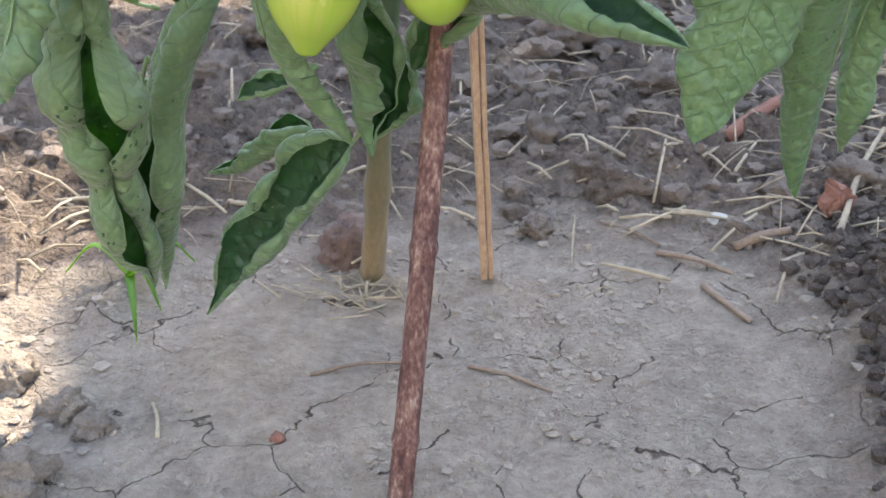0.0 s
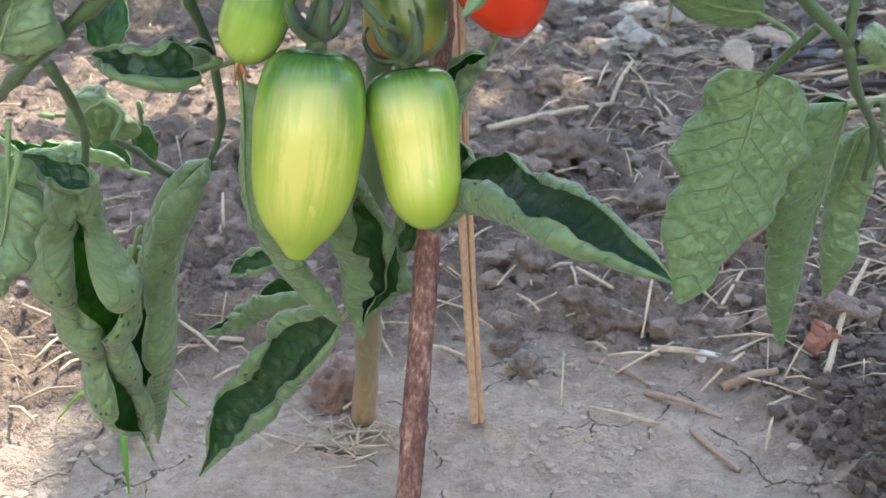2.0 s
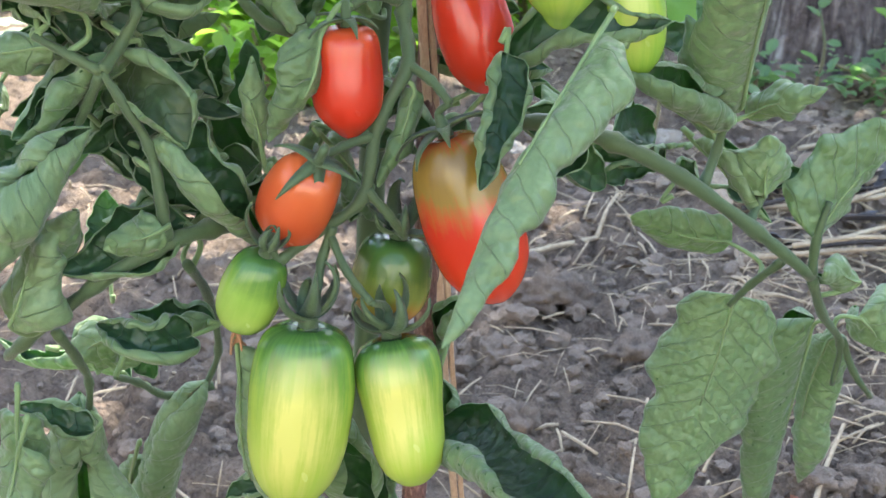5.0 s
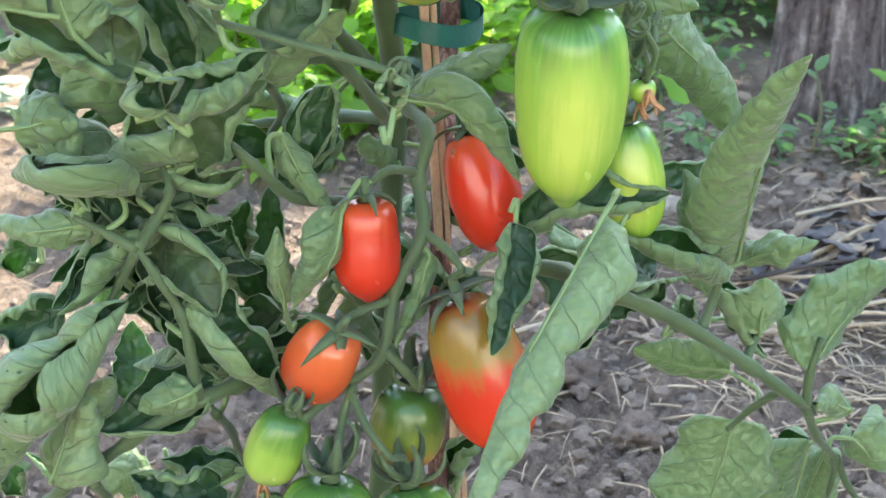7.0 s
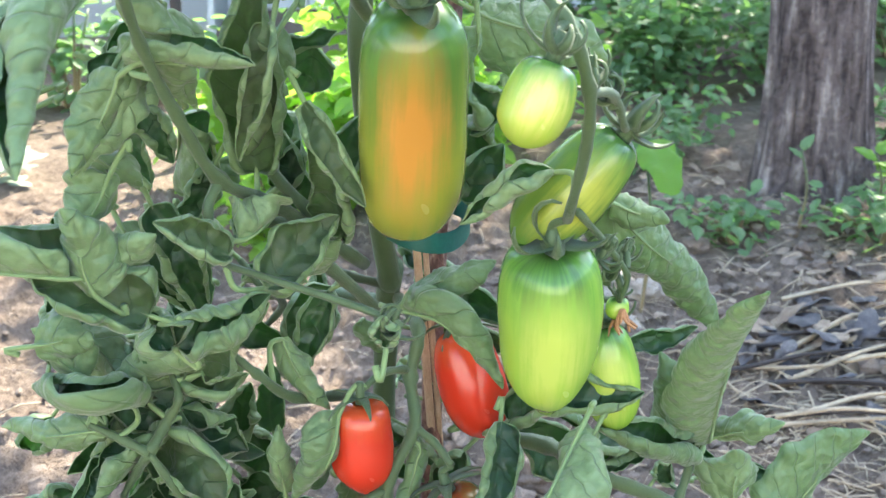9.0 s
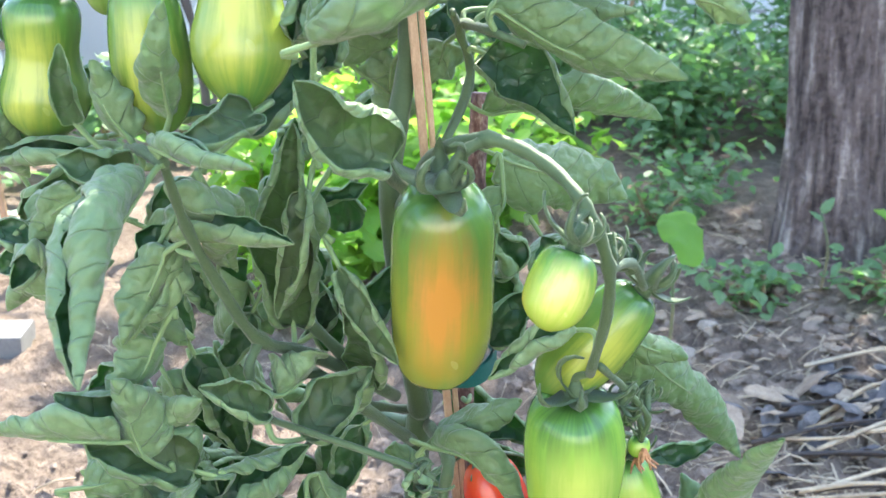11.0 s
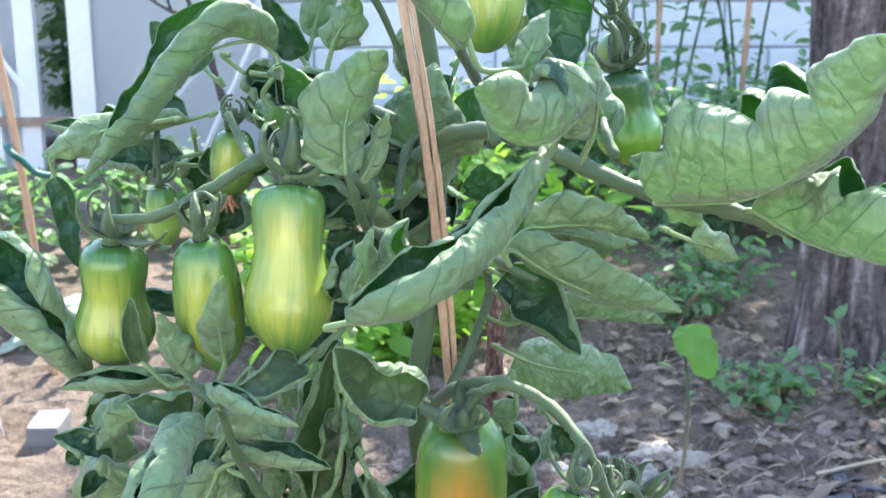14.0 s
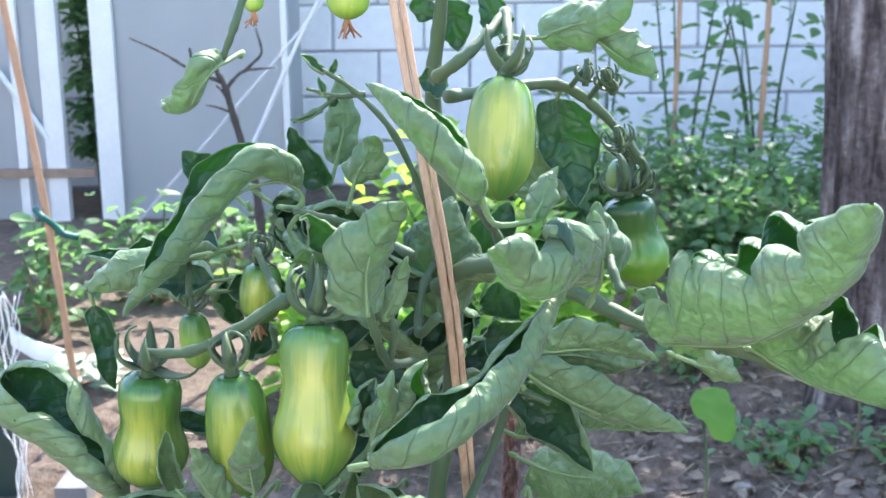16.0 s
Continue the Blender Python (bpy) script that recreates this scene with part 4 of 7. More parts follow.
leaf((-0.045, 0.030, 0.273), (0.045, -0.157, 0.311), 0.050, (0.100, -0.600, 0.780), (300, 370), 0, 0.1, 1.7, via=((-0.010, -0.040, 0.293), (0.019, -0.110, 0.306),))
leaf((-0.036, 0.050, 0.303), (-0.064, 0.040, 0.236), 0.036, (0.000, -0.970, 0.243), 386, 0, 0.12, 2)
leaf((-0.021, 0.060, 0.347), (-0.038, 0.080, 0.305), 0.019, (-0.696, -0.696, 0.174), 315, 0, 0.12, 1.25)
leaf((0.160, 0.137, 0.319), (0.121, 0.134, 0.162), 0.089, (0.100, 0.970, 0.200), 60, 0, 0.1, 1, via=((0.150, 0.137, 0.262),))
leaf((0.219, 0.150, 0.297), (0.217, 0.200, 0.096), 0.046, (-0.700, 0.690, -0.170), (300, 330), 0, 0.1, 1, via=((0.219, 0.175, 0.215),))
leaf((0.251, 0.190, 0.270), (0.255, 0.240, 0.116), 0.033, (0.696, 0.696, -0.174), 232, 0.05, 0.12, 1)
leaf((0.155, 0.140, 0.355), (0.087, 0.130, 0.376), 0.039, (0.000, 0.950, 0.300), 110, 0, 0.05, 1, via=((0.120, 0.137, 0.361),))
leaf((0.159, 0.100, 0.402), (0.158, 0.100, 0.439), 0.042, (0.000, 0.970, -0.243), 186, 0, 0.12, 1)
leaf((0.194, 0.100, 0.373), (0.257, 0.120, 0.438), 0.070, (0.000, 0.800, 0.600), 90, 0, 0.08, 1, via=((0.219, 0.110, 0.407),))
leaf((0.143, 0.090, 0.453), (0.177, 0.060, 0.476), 0.022, (0.000, 0.970, -0.243), 290, 0.05, 0.12, 1)
leaf((0.129, 0.060, 0.462), (0.119, -0.066, 0.611), 0.044, (-0.450, 0.880, -0.100), (150, 200), 0, 0.07, 1, via=((0.120, 0.000, 0.539),))
leaf((0.128, 0.100, 0.436), (0.104, 0.100, 0.509), 0.033, (0.000, 0.768, 0.640), 198, 0.05, 0.12, 1)
leaf((0.116, 0.050, 0.454), (0.050, 0.020, 0.494), 0.030, (0.360, -0.300, 0.880), (310, 330), 0, 0.05, 1, via=((0.082, 0.030, 0.473),))
leaf((-0.001, 0.030, 0.496), (0.076, 0.010, 0.521), 0.031, (0.000, -0.661, 0.751), 330, -0.12, 0.12, 1.8)
leaf((0.032, -0.044, 0.526), (-0.044, -0.155, 0.419), 0.033, (0.850, 0.500, -0.110), (310, 260), 0, 0.3, 1, via=((0.003, -0.090, 0.496), (-0.023, -0.120, 0.461),))
leaf((-0.006, 0.010, 0.504), (-0.021, -0.030, 0.445), 0.025, (0.250, -0.950, 0.200), (260, 330), 0, 0.22, 1.7, via=((-0.013, -0.010, 0.474),))
leaf((0.046, 0.000, 0.503), (0.023, -0.020, 0.458), 0.018, (0.000, 0.970, -0.243), 290, 0, 0.12, 1)
leaf((-0.132, 0.020, 0.455), (-0.135, 0.020, 0.500), 0.016, (0.000, 0.970, -0.243), 313, 0.1, 0.12, 1)
leaf((-0.099, 0.000, 0.517), (-0.126, 0.000, 0.460), 0.025, (-0.700, 0.680, -0.170), (300, 330), 0, 0.22, 1, via=((-0.105, -0.010, 0.490),))
leaf((-0.133, 0.030, 0.549), (-0.105, 0.020, 0.508), 0.018, (-0.300, 0.900, 0.200), (250, 300), 0, 0.08, 1, via=((-0.121, 0.020, 0.527),))
leaf((-0.122, 0.170, 0.483), (-0.117, 0.180, 0.538), 0.027, (0.000, -0.970, 0.243), 379, 0.1, 0.12, 2)
leaf((-0.060, 0.030, 0.568), (-0.009, 0.020, 0.597), 0.031, (0.000, 0.625, -0.781), 198, 0.1, 0.12, 1)
leaf((-0.064, 0.020, 0.570), (-0.008, -0.010, 0.534), 0.024, (0.100, 0.750, 0.650), 220, 0, 0.06, 1, via=((-0.039, 0.000, 0.568),))
leaf((-0.072, -0.085, 0.590), (-0.073, -0.090, 0.610), 0.014, (0.000, -0.970, 0.243), 396, 0.2, 0.12, 2)
leaf((-0.176, 0.010, 0.537), (-0.135, -0.010, 0.586), 0.031, (0.100, -0.900, 0.400), (250, 300), 0, 0.05, 1.7, via=((-0.161, 0.000, 0.564),), top=LEAF_OLIVE)
leaf((-0.192, 0.010, 0.529), (-0.200, 0.010, 0.576), 0.029, (0.100, -0.970, 0.200), 230, 0, 0.05, 1.7, via=((-0.200, 0.015, 0.552),), top=LEAF_OLIVE)
leaf((-0.192, 0.020, 0.531), (-0.151, 0.020, 0.531), 0.018, (0.000, -0.600, 0.800), 300, 0, 0.06, 1, via=((-0.171, 0.010, 0.522),), top=LEAF_OLIVE)
leaf((-0.209, -0.010, 0.526), (-0.267, 0.000, 0.533), 0.027, (0.000, -0.350, 0.930), (330, 350), 0, 0.14, 1, via=((-0.229, -0.030, 0.536),))
leaf((-0.227, 0.000, 0.507), (-0.289, 0.020, 0.501), 0.021, (0.000, 0.970, -0.243), 290, 0.1, 0.12, 1)
leaf((-0.250, 0.040, 0.549), (-0.204, 0.000, 0.522), 0.021, (0.000, 0.970, -0.243), 324, -0.1, 0.12, 1)
leaf((-0.214, 0.050, 0.559), (-0.263, 0.020, 0.609), 0.044, (0.000, 0.625, -0.781), 198, 0.1, 0.12, 1)
leaf((-0.226, 0.020, 0.612), (-0.281, 0.020, 0.597), 0.032, (0.000, -0.471, 0.882), 290, 0.1, 0.12, 1)
leaf((-0.213, 0.000, 0.629), (-0.198, 0.000, 0.595), 0.017, (0.000, 0.970, -0.243), 290, 0.1, 0.12, 1)
leaf((-0.166, 0.060, 0.590), (-0.206, 0.060, 0.617), 0.034, (0.000, 0.625, -0.781), 232, 0.1, 0.12, 1)
leaf((-0.138, 0.030, 0.580), (-0.095, -0.010, 0.622), 0.025, (0.000, 0.970, -0.243), 290, 0.05, 0.12, 1)
leaf((-0.206, 0.140, 0.536), (-0.212, 0.150, 0.576), 0.022, (0.000, -0.970, 0.243), 100, 0, 0.05, 1.7)
leaf((-0.200, 0.160, 0.560), (-0.196, 0.160, 0.578), 0.021, (0.000, -0.970, 0.243), 100, 0, 0.05, 1.7)
leaf((-0.299, 0.000, 0.366), (-0.209, -0.020, 0.472), 0.055, (-0.270, -0.860, 0.430), (390, 400), 0, 0.3, 1, via=((-0.246, -0.020, 0.429),))
leaf((-0.257, 0.030, 0.448), (-0.299, 0.030, 0.433), 0.030, (0.000, -0.970, 0.243), 384, 0.05, 0.12, 2)
leaf((-0.252, -0.020, 0.366), (-0.228, -0.020, 0.423), 0.028, (0.696, 0.696, -0.174), 345, 0.05, 0.12, 1)
leaf((-0.252, 0.180, 0.317), (-0.254, 0.200, 0.368), 0.033, (0.000, -0.970, 0.243), 90, 0, 0.05, 1.7)
leaf((-0.178, -0.015, 0.419), (-0.208, -0.015, 0.408), 0.025, (0.000, 0.970, -0.243), 164, 0.05, 0.05, 1)
leaf((-0.159, 0.020, 0.354), (-0.206, 0.020, 0.358), 0.026, (0.000, -0.471, 0.882), 270, 0.1, 0.06, 1)
leaf((-0.169, -0.005, 0.355), (-0.218, -0.005, 0.362), 0.025, (0.000, -0.800, 0.600), (380, 380), 0, 0.05, 1.7, via=((-0.189, -0.020, 0.357),))
leaf((-0.186, 0.000, 0.462), (-0.135, 0.020, 0.396), 0.032, (0.550, -0.550, 0.620), (260, 300), 0, 0.14, 1, via=((-0.162, 0.000, 0.433),))
leaf((-0.204, 0.020, 0.485), (-0.166, -0.010, 0.459), 0.036, (0.200, -0.900, 0.300), (300, 260), 0, 0.08, 1.7, via=((-0.182, 0.000, 0.484),), top=LEAF_OLIVE)
leaf((-0.221, 0.080, 0.458), (-0.207, 0.100, 0.402), 0.028, (0.000, -0.970, 0.243), 379, 0, 0.12, 2)
leaf((-0.151, 0.150, 0.428), (-0.152, 0.150, 0.480), 0.024, (0.000, -0.970, 0.243), 110, 0, 0.05, 1.7)
leaf((-0.171, 0.100, 0.447), (-0.160, 0.100, 0.487), 0.028, (0.000, -0.970, 0.243), 388, 0, 0.12, 2)
leaf((-0.166, 0.120, 0.447), (-0.146, 0.120, 0.389), 0.032, (0.000, -0.970, 0.243), 386, 0, 0.12, 2)
leaf((-0.085, 0.100, 0.413), (-0.088, 0.100, 0.382), 0.021, (0.000, -0.970, 0.243), 379, 0, 0.12, 2)
leaf((-0.074, 0.120, 0.502), (-0.091, 0.120, 0.523), 0.021, (0.000, 0.970, -0.243), 198, 0, 0.12, 1)
leaf((-0.265, 0.120, 0.291), (-0.221, 0.120, 0.282), 0.034, (0.000, 0.970, -0.243), 232, 0, 0.12, 1)
leaf((-0.235, 0.100, 0.307), (-0.261, 0.100, 0.290), 0.029, (0.000, 0.970, -0.243), 198, 0, 0.12, 1)
leaf((-0.307, 0.050, 0.343), (-0.296, 0.050, 0.316), 0.024, (0.000, -0.970, 0.243), 386, 0, 0.12, 2)
leaf((-0.241, 0.120, 0.466), (-0.256, 0.120, 0.405), 0.032, (0.000, 0.970, -0.243), 198, 0, 0.12, 1)
leaf((-0.288, 0.100, 0.465), (-0.304, 0.100, 0.440), 0.027, (0.000, -0.970, 0.243), 386, 0, 0.12, 2)
leaf((-0.052, 0.020, 0.483), (-0.071, 0.010, 0.434), 0.014, (0.000, 0.970, -0.243), 313, 0, 0.12, 1)
leaf((-0.024, 0.060, 0.458), (-0.044, 0.060, 0.429), 0.020, (0.000, -0.970, 0.243), 379, 0, 0.12, 2)
leaf((0.249, 0.150, 0.304), (0.277, 0.150, 0.273), 0.044, (0.000, 0.768, 0.640), 267, 0, 0.12, 1)
leaf((0.112, 0.120, 0.403), (0.122, 0.120, 0.415), 0.022, (0.000, -0.970, 0.243), 379, 0, 0.12, 2)
leaf((0.231, 0.120, 0.337), (0.200, 0.100, 0.352), 0.022, (0.000, 0.970, -0.243), 232, 0, 0.12, 1)
leaf((-0.135, 0.080, 0.217), (-0.168, 0.080, 0.204), 0.017, (0.000, -0.661, 0.751), 330, 0, 0.12, 1.8)
leaf((-0.128, 0.140, 0.163), (-0.199, 0.170, 0.116), 0.023, (0.000, -0.100, 0.995), 330, 0, 0.12, 1)
leaf((-0.264, 0.000, 0.307), (-0.278, 0.000, 0.229), 0.030, (0.000, 0.970, -0.243), 232, 0, 0.12, 1)
leaf((-0.254, 0.000, 0.361), (-0.223, -0.020, 0.435), 0.032, (-0.696, 0.696, -0.174), 232, 0, 0.12, 1)
leaf((-0.247, 0.200, 0.232), (-0.353, 0.250, 0.230), 0.024, (0.000, -0.100, 0.995), 234, 0, 0.12, 1)
leaf((-0.233, 0.030, 0.280), (-0.276, 0.030, 0.295), 0.020, (0.000, -0.661, 0.751), 330, 0, 0.12, 1.8)
leaf((-0.258, -0.010, 0.293), (-0.278, -0.010, 0.230), 0.028, (0.696, 0.696, -0.174), 232, 0, 0.12, 1)
leaf((-0.229, 0.160, 0.272), (-0.223, 0.160, 0.247), 0.018, (0.000, -0.970, 0.243), 100, 0, 0.05, 1.7)
leaf((-0.238, 0.160, 0.191), (-0.253, 0.200, 0.051), 0.028, (0.000, 0.970, -0.243), 290, 0, 0.12, 1)
leaf((-0.189, -0.130, 0.771), (-0.199, -0.228, 0.716), 0.028, (-0.500, -0.820, 0.200), (420, 430), 0, 0.12, 1, via=((-0.196, -0.180, 0.754),))
leaf((-0.201, -0.100, 0.764), (-0.229, -0.120, 0.779), 0.022, (0.000, -0.820, 0.570), (210, 240), 0, 0.06, 1.7, via=((-0.214, -0.115, 0.772),), top=LEAF_OLIVE)
leaf((-0.216, -0.040, 0.756), (-0.283, -0.050, 0.759), 0.017, (0.000, -0.450, 0.890), (340, 350), 0, 0.05, 1, via=((-0.245, -0.060, 0.764),))
leaf((-0.188, -0.120, 0.785), (-0.138, -0.165, 0.784), 0.014, (0.000, 0.450, 0.890), (280, 300), 0, 0.1, 1, via=((-0.162, -0.150, 0.782),))
leaf((-0.143, -0.110, 0.796), (-0.174, -0.130, 0.788), 0.021, (0.000, -0.780, 0.620), (230, 250), 0, 0.04, 1.7, via=((-0.158, -0.130, 0.790),), top=LEAF_OLIVE)
leaf((-0.202, -0.090, 0.781), (-0.215, -0.100, 0.819), 0.020, (0.200, 0.950, 0.200), (180, 220), 0, 0.06, 1, via=((-0.211, -0.095, 0.796),))
leaf((-0.182, -0.100, 0.792), (-0.176, -0.130, 0.848), 0.019, (-0.300, 0.950, 0.000), (110, 140), 0, 0.03, 1, via=((-0.180, -0.125, 0.823),))
leaf((-0.230, -0.080, 0.786), (-0.231, -0.090, 0.825), 0.014, (0.100, -0.950, 0.200), 180, 0, 0.03, 1.7, via=((-0.233, -0.085, 0.805),), top=LEAF_OLIVE)
leaf((-0.083, -0.120, 0.775), (-0.122, -0.144, 0.816), 0.036, (0.050, -0.880, 0.470), (250, 270), 0, 0.03, 1.7, via=((-0.107, -0.130, 0.791),), top=LEAF_OLIVE)
leaf((-0.113, -0.157, 0.834), (-0.011, -0.108, 0.914), 0.030, (-0.350, -0.280, 0.880), (330, 345), 0, 0.14, 1, via=((-0.079, -0.165, 0.844), (-0.042, -0.140, 0.867),))
leaf((-0.115, -0.110, 0.829), (-0.104, -0.120, 0.869), 0.014, (0.000, 0.970, -0.243), 300, 0.05, 0.03, 1)
leaf((-0.126, -0.100, 0.826), (-0.115, -0.100, 0.857), 0.019, (0.000, -0.970, 0.243), 300, 0.05, 0.04, 1.25)
leaf((-0.108, -0.100, 0.834), (-0.085, -0.110, 0.870), 0.023, (0.696, -0.696, 0.174), 300, 0.05, 0.05, 1.15)
leaf((-0.139, -0.010, 0.659), (-0.133, -0.030, 0.775), 0.035, (0.050, -0.980, 0.150), (290, 310), 0, 0.1, 1.7, via=((-0.140, -0.020, 0.720),), top=LEAF_OLIVE)
leaf((-0.123, -0.010, 0.735), (-0.145, -0.010, 0.666), 0.019, (0.000, 0.970, -0.243), 336, 0.1, 0.12, 1)
leaf((-0.148, -0.070, 0.634), (-0.179, -0.090, 0.657), 0.021, (0.000, -0.700, 0.700), (280, 300), 0, 0.08, 1.7, via=((-0.163, -0.080, 0.644),), top=LEAF_OLIVE)
leaf((-0.148, -0.050, 0.638), (-0.127, -0.030, 0.652), 0.027, (0.000, 0.768, 0.640), 255, 0.1, 0.1, 1)
leaf((-0.132, -0.050, 0.609), (-0.096, -0.030, 0.641), 0.029, (0.100, -0.850, 0.500), (260, 300), 0, 0.06, 1.7, via=((-0.118, -0.040, 0.623),), top=LEAF_OLIVE)
leaf((-0.096, 0.000, 0.620), (-0.112, -0.020, 0.691), 0.027, (-0.350, -0.900, 0.200), (150, 300), 0, 0.06, 1.7, via=((-0.100, -0.020, 0.663),), top=LEAF_OLIVE)
leaf((-0.186, -0.080, 0.607), (-0.249, -0.090, 0.655), 0.038, (0.000, -0.800, 0.600), (230, 300), 0, 0.24, 1.7, via=((-0.215, -0.090, 0.627),), top=LEAF_OLIVE)
leaf((-0.204, -0.090, 0.623), (-0.216, -0.100, 0.670), 0.030, (0.000, 0.768, 0.640), 232, 0.08, 0.12, 1)
leaf((-0.211, -0.080, 0.631), (-0.178, -0.090, 0.653), 0.028, (0.000, 0.768, 0.640), 255, 0.08, 0.15, 1)
leaf((-0.177, -0.070, 0.585), (-0.190, -0.070, 0.609), 0.026, (0.000, -0.814, 0.581), 318, 0.05, 0.04, 1.12)
leaf((-0.176, -0.070, 0.587), (-0.129, -0.060, 0.610), 0.030, (0.000, -0.814, 0.581), 318, 0.06, 0.05, 1.12)
leaf((0.008, -0.060, 0.675), (-0.036, -0.060, 0.646), 0.017, (0.000, -0.471, 0.882), 345, 0.05, 0.12, 1)
leaf((-0.032, 0.060, 0.761), (0.081, 0.100, 0.747), 0.034, (0.000, 0.700, 0.700), 160, 0, 0.2, 1, via=((0.022, 0.070, 0.762),))
leaf((-0.030, -0.005, 0.829), (0.070, -0.015, 0.792), 0.039, (0.000, 0.800, 0.600), 150, 0, 0.08, 1, via=((0.014, -0.010, 0.804),))
leaf((-0.020, 0.100, 0.725), (0.063, 0.120, 0.693), 0.053, (0.000, 0.970, -0.243), 129, 0.05, 0.12, 1)
leaf((0.046, 0.060, 0.635), (0.141, 0.100, 0.520), 0.039, (0.000, 0.970, -0.243), 186, 0.05, 0.15, 1)
leaf((-0.015, 0.030, 0.827), (0.050, 0.030, 0.822), 0.019, (0.000, 0.970, -0.243), 267, 0.05, 0.12, 1)
leaf((0.057, 0.040, 0.626), (0.089, 0.040, 0.615), 0.020, (0.000, 0.970, -0.243), 198, 0, 0.12, 1)
leaf((-0.025, 0.070, 0.687), (-0.010, 0.080, 0.613), 0.035, (0.000, -0.970, 0.243), 379, 0, 0.12, 2)
leaf((-0.027, 0.000, 0.733), (-0.030, 0.000, 0.711), 0.018, (-0.696, 0.696, -0.174), 290, 0, 0.12, 1)
leaf((-0.022, 0.020, 0.698), (-0.017, 0.040, 0.664), 0.026, (0.000, -0.661, 0.751), 330, 0, 0.12, 1.8)
leaf((-0.114, 0.100, 0.704), (-0.123, 0.120, 0.673), 0.032, (0.000, -0.970, 0.243), 100, 0, 0.05, 1.7)
leaf((-0.135, 0.120, 0.662), (-0.138, 0.120, 0.624), 0.022, (0.000, -0.970, 0.243), 379, 0, 0.12, 2)
leaf((-0.171, 0.100, 0.687), (-0.177, 0.100, 0.709), 0.021, (0.000, 0.970, -0.243), 232, 0, 0.12, 1)
leaf((-0.185, -0.080, 0.759), (-0.170, -0.040, 0.700), 0.025, (0.696, 0.696, -0.174), 313, 0, 0.12, 1)
leaf((-0.172, -0.060, 0.750), (-0.165, -0.030, 0.697), 0.017, (0.000, 0.970, -0.243), 345, 0, 0.12, 1)
leaf((-0.189, -0.050, 0.733), (-0.204, -0.030, 0.688), 0.023, (0.000, 0.970, -0.243), 290, 0, 0.12, 1)
leaf((-0.197, 0.000, 0.691), (-0.183, 0.000, 0.661), 0.019, (0.000, -0.970, 0.243), 386, 0, 0.12, 2)
leaf((-0.167, 0.050, 0.649), (-0.158, 0.050, 0.631), 0.020, (0.000, 0.970, -0.243), 232, 0, 0.12, 1)
leaf((-0.256, -0.060, 0.711), (-0.271, -0.060, 0.720), 0.025, (-0.696, -0.696, 0.174), 315, 0, 0.12, 1.25)
leaf((-0.271, -0.020, 0.723), (-0.249, -0.020, 0.741), 0.026, (0.000, 0.970, -0.243), 244, 0, 0.12, 1)
leaf((-0.281, 0.020, 0.728), (-0.262, 0.020, 0.702), 0.025, (0.000, 0.970, -0.243), 198, 0, 0.12, 1)
leaf((-0.276, 0.000, 0.692), (-0.264, 0.000, 0.662), 0.025, (0.000, 0.970, -0.243), 232, 0, 0.12, 1)
leaf((-0.194, -0.060, 0.722), (-0.212, -0.080, 0.679), 0.025, (0.696, 0.696, -0.174), 232, 0, 0.12, 1)
leaf((-0.215, -0.040, 0.676), (-0.192, -0.040, 0.660), 0.018, (0.000, 0.970, -0.243), 290, 0, 0.12, 1)
leaf((-0.196, 0.050, 0.610), (-0.186, 0.050, 0.558), 0.027, (-0.696, -0.696, 0.174), 315, 0, 0.12, 1.25)
leaf((-0.263, 0.000, 0.559), (-0.231, -0.000, 0.562), 0.032, (0.000, 0.970, -0.243), 198, 0, 0.12, 1)
leaf((-0.140, 0.050, 0.738), (-0.139, 0.050, 0.761), 0.023, (0.000, -0.970, 0.243), 379, 0, 0.12, 2)
leaf((-0.081, 0.060, 0.794), (-0.092, 0.080, 0.758), 0.029, (0.000, 0.970, -0.243), 198, 0, 0.12, 1)
leaf((-0.085, 0.100, 0.761), (-0.075, 0.100, 0.743), 0.024, (0.000, 0.970, -0.243), 198, 0, 0.12, 1)
leaf((-0.052, 0.080, 0.799), (-0.062, 0.080, 0.774), 0.027, (0.000, 0.970, -0.243), 175, 0, 0.12, 1)
leaf((0.009, 0.100, 0.673), (0.023, 0.100, 0.651), 0.032, (0.000, -0.970, 0.243), 381, 0, 0.12, 2)
leaf((-0.163, 0.007, 0.942), (-0.261, -0.050, 0.879), 0.032, (-0.500, -0.120, 0.860), (290, 310), 0, 0.1, 1, via=((-0.192, -0.010, 0.949), (-0.227, -0.030, 0.908),))
leaf((-0.220, 0.030, 0.903), (-0.307, 0.040, 0.894), 0.031, (0.000, -0.371, 0.928), 225, 0.08, 0.14, 1)
leaf((-0.237, 0.000, 0.900), (-0.296, 0.000, 0.882), 0.027, (0.000, 0.970, -0.243), 244, 0.08, 0.14, 1)
leaf((-0.223, 0.113, 0.918), (-0.256, 0.113, 0.948), 0.033, (0.000, -0.970, 0.243), 70, 0, 0.05, 1.7)
leaf((-0.156, 0.074, 0.930), (-0.177, 0.070, 0.970), 0.025, (-0.350, -0.900, 0.200), (70, 80), 0, 0.02, 1, via=((-0.166, 0.070, 0.949),))
leaf((-0.151, 0.105, 0.939), (-0.147, 0.110, 0.999), 0.027, (-0.100, 0.970, 0.200), (120, 150), 0, 0.03, 1, via=((-0.145, 0.105, 0.967),))
leaf((-0.133, 0.038, 0.939), (-0.118, 0.030, 0.971), 0.026, (0.000, 0.970, -0.243), 152, 0, 0.12, 1)
